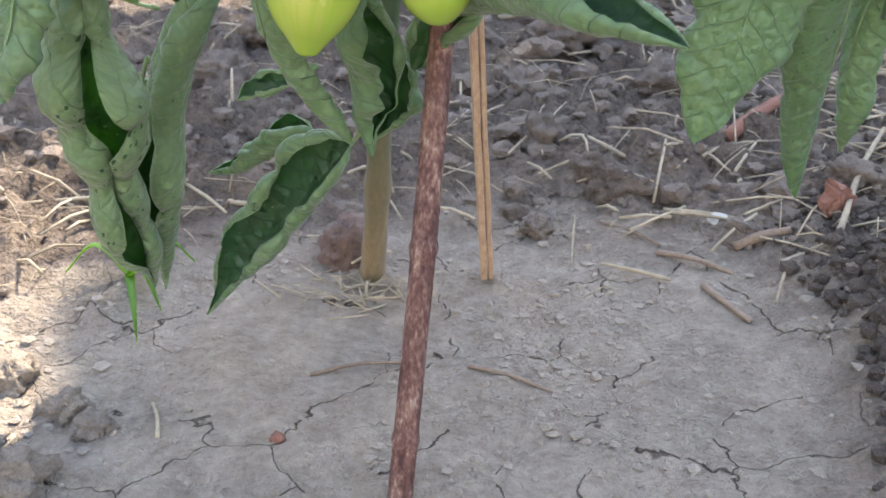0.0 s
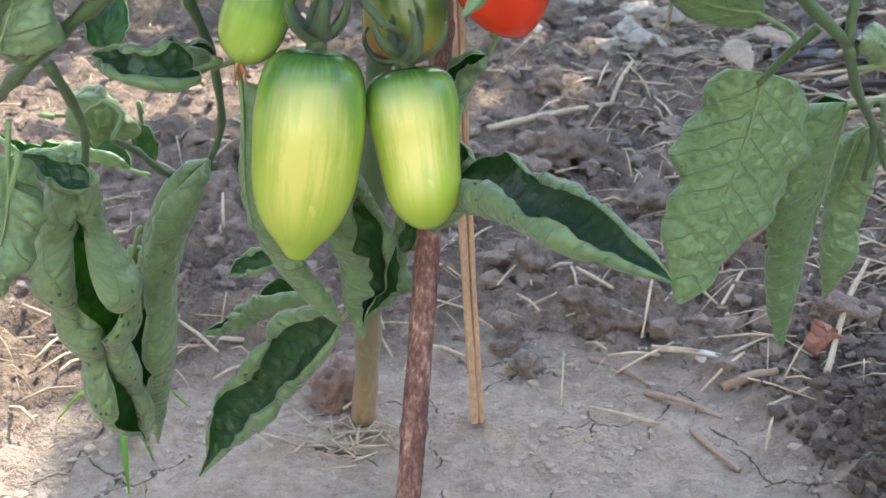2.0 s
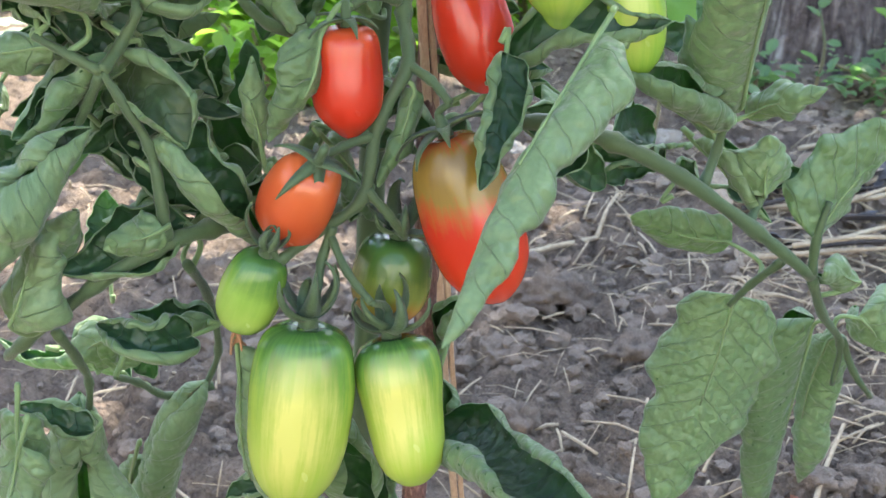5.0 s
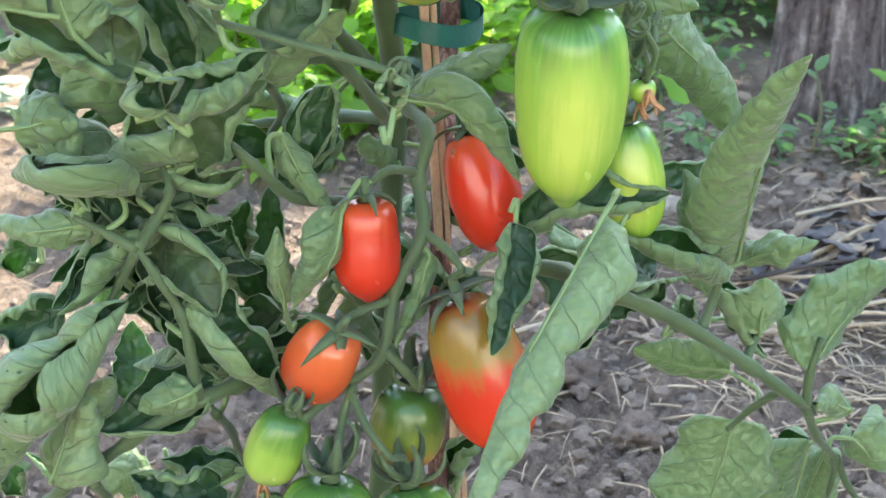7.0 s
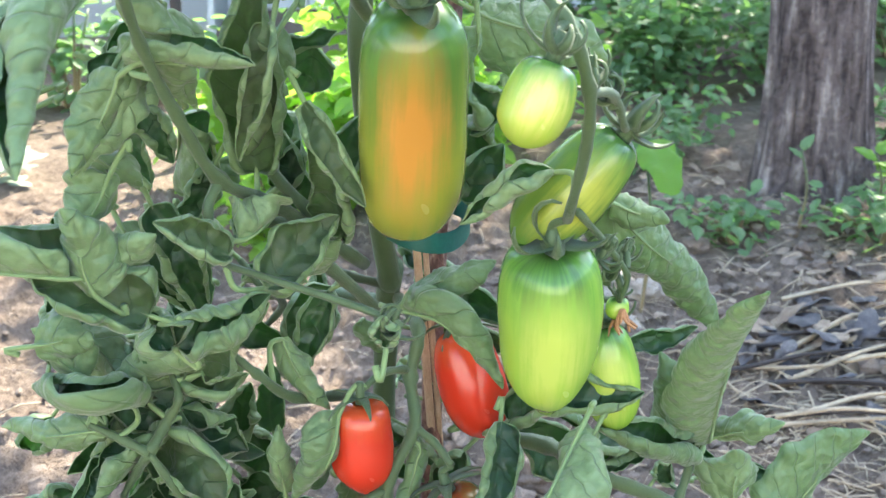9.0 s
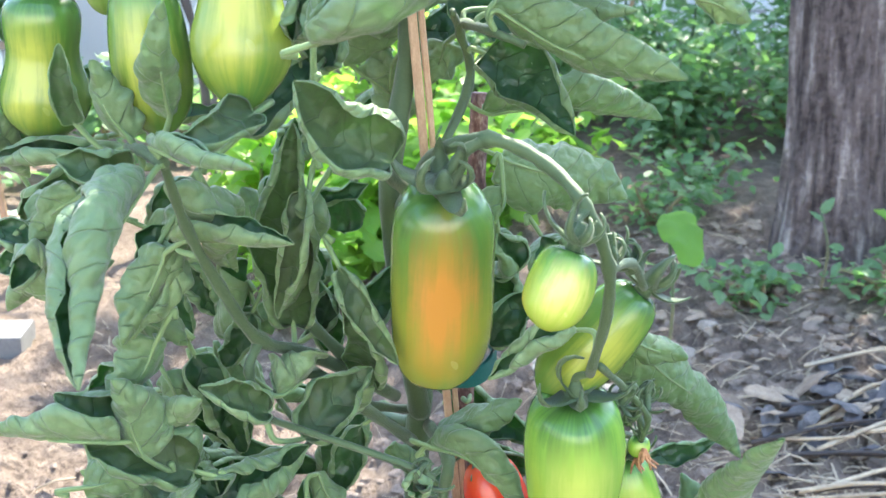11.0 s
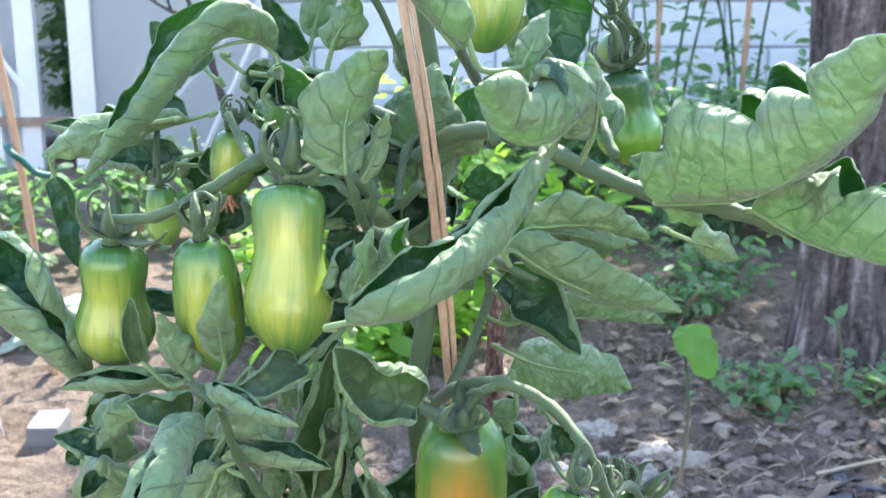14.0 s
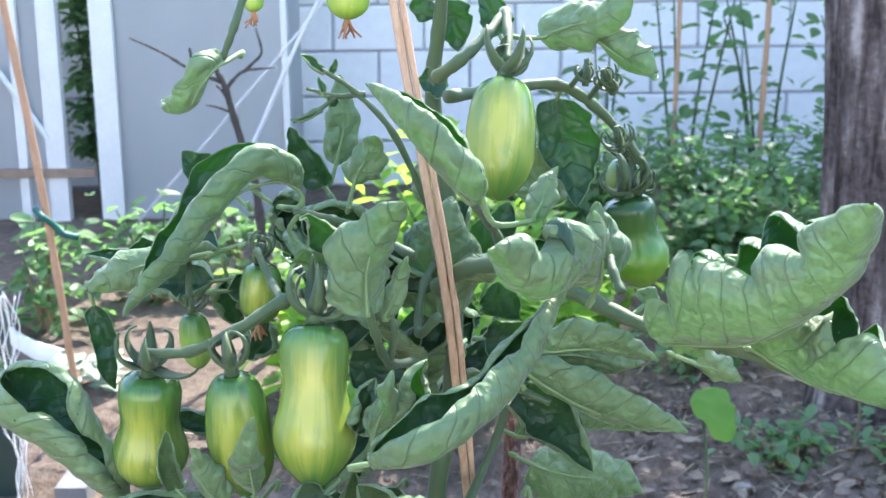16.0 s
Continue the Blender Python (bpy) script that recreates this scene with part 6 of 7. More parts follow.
def leaf_cloud(spots, count, size, rng, spread, keep=None):
    verts, faces = [], []
    for _ in range(count):
        c = np.array(rng.choice(spots))
        p = c + np.array([rng.gauss(0, spread), rng.gauss(0, spread), rng.gauss(0, spread * 0.55)])
        if keep and not keep(p):
            continue
        a, t = rng.uniform(0, 6.28), rng.uniform(-0.7, 0.3)
        d = np.array((math.cos(a) * math.cos(t), math.sin(a) * math.cos(t), math.sin(t)))
        n = unit(np.array((rng.uniform(-0.6, 0.6), rng.uniform(-0.6, 0.6), 1.0)) - d * d[2])
        n = unit(n - d * (n @ d))
        k = size * rng.uniform(0.6, 1.4)
        v, f = leaf_quad(p, d, n, k, k * 0.6)
        o = len(verts)
        verts += v
        faces += [tuple(i + o for i in q) for q in f]
    return verts, faces


# places on the topmost leaves for which gaps are cut in the unseen crown to let sun in
SUN_SPOTS = ((-0.090, -0.09, 0.950, 0.085), (-0.050, -0.17, 0.945, 0.080), (-0.10, -0.11, 1.02, 0.065),
             (-0.103, -0.100, 0.943, 0.11), (-0.035, -0.140, 0.934, 0.11), (-0.022, -0.105, 0.958, 0.11), (0.058, -0.145, 0.929, 0.085), (0.123, -0.145, 0.939, 0.11), (0.098, -0.145, 0.939, 0.085))


def shades(p):
    """False where crown leaves are left out so that sun patches fall at chosen places."""
    gx, gy = p[0] - p[2] * SUN_TO.x / SUN_TO.z, p[1] - p[2] * SUN_TO.y / SUN_TO.z
    for lx, ly, lz, room in SUN_SPOTS:
        if math.hypot(gx - lx + lz * SUN_TO.x / SUN_TO.z, gy - ly + lz * SUN_TO.y / SUN_TO.z) < room:
            return False
    holes = noise.noise(Vector((gx * 9.0, gy * 7.0, 0.4)))
    if -0.64 < gx < 0.05 and -1.10 < gy < -0.6:
        return noise.noise(Vector((gx * 11.0, gy * 9.0, 2.7))) < 0.02
    return not (-0.68 < gx < -0.275 and -0.14 < gy < 0.56 and holes > -0.45)


# Clumps of the unseen crown, thinned or doubled to steer sun and shade.
def crown_spots(rng):
    spots = []
    while len(spots) < 260:
        x, y, z = rng.uniform(-1, 1), rng.uniform(-1, 1), rng.uniform(-1, 1)
        px, py = 1.75 + 1.85 * x, 3.50 + 1.60 * y
        pz = 3.35 + 0.55 * z
        gap = -0.95 < px - pz * SUN_TO.x / SUN_TO.z < -0.29 and -0.35 < py - pz * SUN_TO.y / SUN_TO.z < 0.62
        gx, gy = px - pz * SUN_TO.x / SUN_TO.z, py - pz * SUN_TO.y / SUN_TO.z
        open_side = (gy > 0.80 or (gy > 0.45 and -0.05 < gx < 0.35)) and rng.random() < (0.75 if gx < -0.3 else 0.72 if gx < 0.35 else 0.05 if gx < 0.55 else 0.45)
        open_side = open_side or (-0.8 < gx < 0.1 and -1.0 < gy < -0.55 and rng.random() < 0.5)
        if x * x + y * y + z * z < 1 and not gap and not open_side:
            spots.append((px, py, pz))
            if -0.22 < gx < 0.45 and -0.10 < gy < 0.50:
                spots += [(px + 0.05, py, pz), (px - 0.05, py + 0.04, pz)]
    return spots


build_trunk()


# Tree added out of view to dapple the plants before the wall.
def shade_tree():
    tree = empty("tree", (2.7, 6.4, 0.0), "unseen leafy tree added behind the block wall for its shade", "tree")
    inv = Matrix.Translation((-2.7, -6.4, 0.0))
    rng = random.Random(12)
    line = smooth_line([(2.7, 6.4, -0.1), (2.72, 6.4, 1.5), (2.65, 6.42, 3.0)], 6)
    v, f = tube(line, list(np.linspace(0.14, 0.08, len(line))), 12, 0.06, rng)
    mesh_object("trunk", v, f, BARK, tree).matrix_parent_inverse = inv
    spots = []
    while len(spots) < 120:
        x, y, z = rng.uniform(-1, 1), rng.uniform(-1, 1), rng.uniform(-1, 1)
        if x * x + y * y + z * z < 1:
            spots.append((2.7 + 1.5 * x, 6.3 + 1.4 * y, 3.7 + 0.9 * z))
    v, f = leaf_cloud(spots, 2600, 0.11, rng, 0.2)
    mesh_object("crown", v, f, WEED, tree, smooth=False).matrix_parent_inverse = inv


shade_tree()


def bush(name, place, height, width, count, size, mat, label, category, seed, stems=5, group=""):
    rng = random.Random(seed)
    x, y = place
    z0 = ground_z(x, y)
    ob = empty(name, (x, y, z0), label, category, group)
    inv = Matrix.Translation((-x, -y, -z0))
    spots = []
    for k in range(stems):
        a = rng.uniform(0, 6.28)
        r = width * 0.5 * rng.uniform(0.2, 1.0)
        top = (x + r * math.cos(a), y + r * math.sin(a), z0 + height * rng.uniform(0.65, 1.0))
        line = smooth_line([(x + 0.1 * r * math.cos(a), y + 0.1 * r * math.sin(a), z0 - 0.02), (x + 0.5 * r * math.cos(a), y + 0.5 * r * math.sin(a), z0 + height * 0.45), top], 5)
        v, f = tube(line, list(np.linspace(0.008, 0.003, len(line))), 6)
        mesh_object("stalk", v, f, STEM, ob).matrix_parent_inverse = inv
        spots += line[2:]
    v, f = leaf_cloud(spots, count, size, rng, width * 0.13)
    mesh_object("foliage", v, f, mat, ob, smooth=False).matrix_parent_inverse = inv
    return ob


for i, (x, y, h, w, n) in enumerate([(0.45, 3.5, 0.44, 0.6, 650), (0.85, 3.6, 0.46, 0.7, 750), (1.25, 3.5, 0.48, 0.7, 750), (1.65, 3.6, 0.5, 0.7, 600), (0.20, 3.7, 0.42, 0.6, 450), (0.70, 3.0, 0.34, 0.5, 600), (1.10, 3.05, 0.36, 0.5, 600)]):
    bush("garden_plant", (x, y), h, w, int(n * 1.7), 0.040, WEED, "leafy green vegetable plant growing before the block wall", "plant", 40 + i, 8, "plants before the wall")
for i, (x, y, h, w, n) in enumerate([(0.78, 4.1, 1.0, 0.45, 75), (1.12, 4.2, 1.05, 0.45, 90), (1.45, 4.2, 1.1, 0.4, 110), (0.50, 4.2, 0.8, 0.4, 55)]):
    bush("climbing_plant", (x, y), h, w, n, 0.065, WEED, "thin climbing plant trained up a cane", "plant", 80 + i, 4, "climbing plants before the wall")
for i, (x, y, h, w, n) in enumerate([(-0.15, 2.15, 0.36, 0.45, 600), (0.10, 2.4, 0.34, 0.45, 450), (-0.42, 2.3, 0.36, 0.45, 450), (-0.05, 2.9, 0.5, 0.6, 500), (-0.28, 1.85, 0.20, 0.3, 200), (0.30, 2.7, 0.3, 0.4, 220)]):
    bush("sunlit_plant", (x, y), h, w, n, 0.065, SUNLIT_FOLIAGE, "low bright sunlit green plant", "plant", 60 + i, 6)
for i, (x, y, h, w, n) in enumerate([(0.60, 1.66, 0.07, 0.26, 120), (0.86, 1.62, 0.09, 0.26, 110), (1.05, 1.75, 0.10, 0.3, 110), (0.50, 2.25, 0.12, 0.3, 140), (0.66, 2.5, 0.14, 0.4, 200), (1.1, 2.3, 0.16, 0.4, 200)]):
    bush("ground_ivy", (x, y), h, w, int(n * 1.3), 0.032, WEED, "low dark green creeping weed by the tree", "weed", 90 + i, 5)
for i, (x, y, h, w, n) in enumerate([(-1.30, 2.95, 0.36, 0.45, 160), (-1.0, 3.2, 0.34, 0.5, 170), (-0.72, 3.3, 0.30, 0.4, 120)]):
    bush("seedling", (x, y), h, w, n, 0.06, WEED, "young leafy tomato seedling", "plant", 110 + i, 5)


def build_wall():
    y = 5.0
    wall = tagged(mesh_object("wall_north", [(-6, y + .02, -.1), (7, y + .02, -.1), (7, y + .18, -.1), (-6, y + .18, -.1), (-6, y + .02, 1.9), (7, y + .02, 1.9), (7, y + .18, 1.9), (-6, y + .18, 1.9)], [(0, 1, 5, 4), (1, 2, 6, 5), (2, 3, 7, 6), (3, 0, 4, 7), (4, 5, 6, 7), (3, 2, 1, 0)], MORTAR, smooth=False), "grey concrete block wall behind the garden", "wall", kind="structure")
    bw, bh, g = 0.39, 0.19, 0.01
    bm = bmesh.new()
    bmesh.ops.create_cube(bm, size=1.0)
    bmesh.ops.scale(bm, vec=(bw, 0.05, bh), verts=bm.verts)
    bmesh.ops.bevel(bm, geom=bm.edges[:], offset=0.006, segments=1, affect="EDGES")
    me = bpy.data.meshes.new("block")
    bm.to_mesh(me)
    bm.free()
    me.materials.append(BLOCK)
    for r in range(9):
        for c in range(18):
            ob = new("block", me)
            ob.parent = wall
            ob.location = (-2.2 + (c + 0.5 * (r % 2)) * (bw + g), y + 0.02, r * (bh + g) + 0.1)


build_wall()


def box_verts(x0, x1, y0, y1, z0, z1):
    return [(x0, y0, z0), (x1, y0, z0), (x1, y1, z0), (x0, y1, z0), (x0, y0, z1), (x1, y0, z1), (x1, y1, z1), (x0, y1, z1)], [(3, 2, 1, 0), (4, 5, 6, 7), (0, 1, 5, 4), (1, 2, 6, 5), (2, 3, 7, 6), (3, 0, 4, 7)]


def build_greenhouse():
    y, zb = 4.40, -0.06
    gh = empty("greenhouse", (-1.9, y, zb), "small greenhouse with white frame and milky panels", "greenhouse")
    inv = Matrix.Translation((1.9, -y, -zb))

    def add(name, verts, faces, mat, label=""):
        mesh_object(name, verts, faces, mat, gh, label, smooth=False).matrix_parent_inverse = inv

    for x, w in ((-1.45, 0.045), (-1.665, 0.038), (-1.80, 0.018), (-2.02, 0.02), (-2.6, 0.025), (-0.735, 0.012)):
        add("post", *box_verts(x - w, x + w, y - 0.03, y + 0.02, zb, 2.0), WHITE_PAINT)
    add("top_rail", *box_verts(-2.6, -0.72, y - 0.025, y + 0.025, 2.0, 2.05), WHITE_PAINT)
    add("base_rail", *box_verts(-2.58, -1.51, y - 0.048, y - 0.033, 0.165, 0.200), TWIG, "brown wooden base rail")
    v, f = tube([np.array((-1.90, y - 0.03, 0.64)), np.array((-1.69, y - 0.03, 0.32))], [0.012, 0.012], 6)
    add("brace", v, f, WHITE_PAINT)
    for x0, x1 in ((-1.405, -0.747), (-1.782, -1.703), (-2.0, -1.818), (-2.58, -2.04)):
        add("panel", *box_verts(x0, x1, y - 0.004, y + 0.004, zb + 0.03, 2.0), SHEET, "milky plastic panel")
    add("side_panel", *box_verts(-0.739, -0.731, y + 0.02, y + 0.50, zb, 2.0), SHEET, "milky plastic panel")


build_greenhouse()

bush("shaded_shrub", (-1.57, 4.72), 1.5, 0.34, 2600, 0.055, WEED, "dark shrub seen through the open greenhouse side", "shrub", 140, 8)


# ---- left side: cane, post, netting, slab, bare shrub ----
def simple(name, parts, mat, label, category, group="", kind="", smooth=True):
    v, f = join(parts)
    return tagged(mesh_object(name, v, f, mat, smooth=smooth), label, category, group, kind)


CANE = plain("bamboo_cane", (0.36, 0.20, 0.11), (0.52, 0.32, 0.19), 30.0, 0.6)


def cane(x, y, x1, y1, z1, r, label):
    line = smooth_line([(x, y, ground_z(x, y) - 0.03), ((x + x1) / 2 + 0.006, (y + y1) / 2, z1 / 2), (x1, y1, z1)], 14)
    rad = [r * (1.18 if i % 7 == 3 else 1.0) for i in range(len(line))]
    return simple("garden_cane", [tube(line, rad, 8)], CANE, label, "cane")


cane(-0.952, 2.118, -1.06, 2.12, 1.0, 0.009, "bamboo cane with a teal tie")
cane(0.72, 3.95, 0.74, 3.95, 1.5, 0.008, "thin bamboo cane before the block wall")
cane(1.02, 3.90, 1.05, 3.90, 1.5, 0.010, "thin bamboo cane before the block wall")
tie_line = [np.array(q) for q in ((-1.02, 2.11, 0.50), (-1.0, 2.09, 0.485), (-0.985, 2.10, 0.47), (-0.96, 2.11, 0.44), (-0.93, 2.12, 0.43))]
simple("cane_tie", [tube(smooth_line(tie_line, 4), [0.008] * 17, 6)], TAPE, "teal strip knotted round the bamboo cane", "plant tie")
POST = plain("post_green", (0.006, 0.022, 0.020), (0.015, 0.040, 0.034), 20.0, 0.45, 0.2)
simple("fence_post", [box_verts(-1.045, -0.995, 1.78, 1.786, -0.12, 0.40), box_verts(-1.045, -1.039, 1.786, 1.806, -0.12, 0.40), box_verts(-1.001, -0.995, 1.786, 1.806, -0.12, 0.40)], POST, "dark green metal fence post", "post", smooth=False)
rng = random.Random(8)
STRING = plain("white_string", (0.60, 0.61, 0.62), (0.80, 0.80, 0.80), 50.0, 0.6)
strands = []
for k in range(9):
    x0 = -0.985 + rng.uniform(-0.01, 0.03)
    p = [(x0 + rng.uniform(-0.012, 0.014), 1.74 + rng.uniform(-0.02, 0.02), 0.40 - 0.055 * i + rng.uniform(-0.01, 0.01)) for i in range(9)]
    strands.append(tube(smooth_line(p, 4), [0.0011] * 33, 5))
simple("string_net", strands, STRING, "tangled white netting string hanging on the post", "string")
for pts, r in (([(-0.40, 4.0, 1.15), (-0.547, 4.0, 0.88), (-0.63, 4.0, 0.729), (-0.72, 4.0, 0.546), (-0.818, 4.0, 0.342), (-0.97, 4.0, 0.03)], 0.009), ([(-0.40, 4.0, 1.02), (-0.573, 4.0, 0.82), (-0.911, 4.0, 0.444), (-1.294, 4.0, 0.02)], 0.004)):
    line = smooth_line(pts, 6)
    simple("support_rope", [tube(line, [r] * len(line), 6)], STRING, "taut white support rope", "rope")
simple("stone_slab", [box_verts(-0.895, -0.83, 1.70, 1.80, -0.07, 0.0)], plain("grey_slab", (0.10, 0.10, 0.105), (0.20, 0.20, 0.20), 20.0, 0.9, 0.5, 0.004), "grey flat stone block on the soil", "stone", smooth=False)


def bare_shrub():
    shrub = empty("bare_shrub", (-0.56, 2.6, 0.0), "leafless dark dead shrub with knobbly twigs", "shrub")
    for name, pts, r0, r1 in (("trunk", [(-0.56, -0.03), (-0.58, 0.25), (-0.592, 0.438), (-0.611, 0.514), (-0.642, 0.633), (-0.664, 0.721), (-0.68, 0.751), (-0.697, 0.794)], 0.014, 0.006),
                              ("twig", [(-0.671, 0.729), (-0.745, 0.759), (-0.816, 0.803), (-0.903, 0.844)], 0.006, 0.002),
                              ("twig", [(-0.661, 0.707), (-0.637, 0.736), (-0.607, 0.757), (-0.526, 0.764)], 0.006, 0.002),
                              ("twig", [(-0.614, 0.753), (-0.592, 0.772), (-0.564, 0.804), (-0.577, 0.865)], 0.005, 0.002),
                              ("twig", [(-0.646, 0.648), (-0.685, 0.663), (-0.714, 0.668)], 0.004, 0.002),
                              ("twig", [(-0.738, 0.760), (-0.746, 0.795), (-0.749, 0.816)], 0.004, 0.003),
                              ("twig", [(-0.645, 0.660), (-0.668, 0.70), (-0.686, 0.722)], 0.004, 0.002)):
        line = smooth_line([(x, 2.6, z) for x, z in pts], 5)
        v, f = tube(line, [(r0 + (r1 - r0) * i / (len(line) - 1)) * (1.25 if i % 4 == 0 else 1) for i in range(len(line))], 7)
        mesh_object(name, v, f, DEAD_WOOD, shrub).matrix_parent_inverse = Matrix.Translation((0.56, -2.6, 0.0))


bare_shrub()
edging = smooth_line([(-1.75, 3.5, 0.0), (-1.55, 3.1, 0.0), (-1.30, 2.75, 0.0), (-1.15, 2.62, 0.0)], 8)
v, f = [], []
for p in edging:
    v += [(p[0], p[1], -0.12), (p[0], p[1], 0.0), (p[0] + 0.008, p[1] + 0.004, 0.0), (p[0] + 0.008, p[1] + 0.004, -0.12)]
for i in range(len(edging) - 1):
    for k in range(4):
        f.append((i * 4 + k, i * 4 + (k + 1) % 4, i * 4 + 4 + (k + 1) % 4, i * 4 + 4 + k))
simple("bed_edging", [(v, f)], WHITE_PAINT, "curved white plastic bed edging", "edging")


# ---- things on the soil ----
def lump(size, rng, flat=0.75, detail=2, jag=0.30):
    bm = bmesh.new()
    bmesh.ops.create_icosphere(bm, subdivisions=detail, radius=1.0)
    o = Vector((rng.uniform(0, 90), rng.uniform(0, 90), rng.uniform(0, 90)))
    sx, sy = rng.uniform(0.75, 1.25), rng.uniform(0.75, 1.25)
    v = []
    for q in bm.verts:
        c = q.co * (1 + jag * noise.noise(q.co * 1.3 + o) + 0.7 * jag * noise.noise(q.co * 3.1 + o) + (0.5 * jag * noise.noise(q.co * 8.0 + o) if detail > 2 else 0))
        v.append(np.array((c.x * sx * size, c.y * sy * size, c.z * flat * size)))
    f = [tuple(p.index for p in face.verts) for face in bm.faces]
    bm.free()
    return v, f


def moved(vf, x, y, z):
    o = np.array((x, y, z))
    return [q + o for q in vf[0]], vf[1]


def outside_basin(x, y):
    return math.hypot(max(x / 0.240, -x / 0.42), (y - 0.10) / 0.28) > 1.0


CRUST_CLOD = plain("crust_clod", (0.17, 0.13, 0.10), (0.34, 0.28, 0.225), 50.0, 0.95, 0.7, 0.005)
REDDISH = plain("reddish_stone", (0.16, 0.10, 0.080), (0.29, 0.20, 0.165), 40.0, 0.95, 0.7, 0.005)
# Soil clod in a paler copy of its colour, with sunlight painted in.
LIT_CLOD = plain("pale_clod", (0.27, 0.23, 0.19), (0.50, 0.45, 0.39), 40.0, 0.95, 0.7, 0.006)
rng = random.Random(21)
crumbs = []
while len(crumbs) < 2100:
    x, y = rng.uniform(-0.75, 0.95), rng.uniform(-0.15, 2.1)
    if not outside_basin(x, y) and rng.random() < 0.72:
        continue
    s = 0.0022 + 0.0085 * rng.random() ** 2.6 + (0.004 * rng.random() if y > 0.5 else 0)
    s *= 1.0 if outside_basin(x, y) else 0.45
    crumbs.append(moved(lump(s, rng, 0.6, 1, 0.5), x, y, ground_z(x, y) + s * 0.15))
for cx, cy, sx, sy, n in ((0.10, 0.22, 0.05, 0.04, 160), (0.03, 0.10, 0.05, 0.05, 260), (0.12, 0.02, 0.06, 0.03, 60), (-0.25, 0.22, 0.08, 0.10, 200), (-0.02, 0.0, 0.12, 0.05, 160), (-0.05, 0.04, 0.05, 0.04, 30), (0.34, 0.14, 0.05, 0.12, 700), (0.42, 0.3, 0.08, 0.12, 600), (0.2, 0.6, 0.15, 0.12, 500), (-0.2, 0.5, 0.15, 0.1, 300), (-0.33, 0.05, 0.05, 0.10, 160), (0.05, 0.33, 0.06, 0.04, 120), (-0.09, 0.27, 0.05, 0.02, 60), (0.20, 0.34, 0.06, 0.05, 120)):
    for _ in range(n):
        x, y = rng.gauss(cx, sx), rng.gauss(cy, sy)
        s = 0.0010 + 0.0040 * rng.random() ** 3 + (0.003 * rng.random() ** 2 if abs(cx) > 0.3 else 0)
        crumbs.append(moved(lump(s, rng, 0.5, 1, 0.5), x, y, ground_z(x, y) + s * 0.1))
while len(crumbs) < 6200:
    x, y = rng.gauss(0.12, 0.34), rng.uniform(0.25, 1.6)
    if outside_basin(x, y):
        s = rng.uniform(0.004, 0.017) * (0.6 + 0.5 * rng.random())
        crumbs.append(moved(lump(s, rng, 0.75, 2, 0.55), x, y, ground_z(x, y) + s * 0.15))
pale = [c for c in crumbs if not outside_basin(c[0][0][0], c[0][0][1])]
v, f = join(pale)
tagged(mesh_object("crust_crumbs", v, f, plain("crust_crumb", (0.20, 0.155, 0.122), (0.44, 0.37, 0.30), 60.0, 0.95, 0.7, 0.004), smooth=False), "loose crumbs of pale dried crust", "soil", kind="stuff")
v, f = join([c for c in crumbs if outside_basin(c[0][0][0], c[0][0][1])])
tagged(mesh_object("soil_crumbs", v, f, CLOD, smooth=False), "loose crumbs of dry brown soil", "soil", kind="stuff")


dark = []
while len(dark) < 1500:
    y = rng.gauss(0.14, 0.13)
    x = rng.gauss(0.285 + 0.08 * (y - 0.1), 0.034)
    if outside_basin(x, y):
        s = 0.0018 + 0.007 * rng.random() ** 2.5
        dark.append(moved(lump(s, rng, 0.75, 1, 0.5), x, y, ground_z(x, y) + s * 0.15))
v, f = join(dark)
tagged(mesh_object("dark_crumbs", v, f, plain("dark_soil", (0.045, 0.032, 0.025), (0.150, 0.112, 0.088), 60.0, 0.95, 0.7, 0.006), smooth=False), "mound of loose dark brown soil crumbs", "soil", kind="stuff")


def clod(x, y, size, label="rough dry clod of brown soil", mat=None, flat=0.75, name="soil_clod", category="clod", group="clods on the soil", jag=0.50):
    v, f = lump(size, rng, flat, 4 if size > 0.012 else 3, jag)
    ob = mesh_object(name, v, f, mat or CLOD)
    ob.location = (x, y, ground_z(x, y) + size * flat * 0.30)
    return tagged(ob, label, category, group)


for x, y, s in ((0.121, 0.375, 0.026), (0.10, 0.40, 0.017), (0.150, 0.38, 0.017), (0.157, 0.80, 0.032), (0.115, 0.78, 0.026), (-0.294, 0.091, 0.017), (-0.267, 0.062, 0.013), (-0.305, 0.0, 0.022), (-0.34, 0.04, 0.016), (-0.34, 0.13, 0.018), (0.045, 0.33, 0.014), (0.030, 0.36, 0.012), (0.30, 0.33, 0.018), (0.335, 0.29, 0.020), (0.32, 0.20, 0.017), (0.36, 0.36, 0.022), (0.37, 0.14, 0.020), (0.29, 0.40, 0.014)):
    clod(x, y, s, mat=CRUST_CLOD if x < -0.25 else None)
for _ in range(60):
    x, y = rng.uniform(-0.6, 0.8), rng.uniform(0.45, 1.9)
    clod(x, y, rng.uniform(0.010, 0.026))
clod(-0.112, 0.30, 0.022, "reddish-brown stone beside the stem", REDDISH, 1.2, "stone", "stone", "stones")
clod(0.064, 0.492, 0.016, "upright grey-brown stone shard", CLOD, 1.3, "stone", "stone", "stones")
clod(0.192, 0.312, 0.0065, "small white pebble on the soil", WHITE_STONE, 0.9, "pebble", "pebble", "stones")
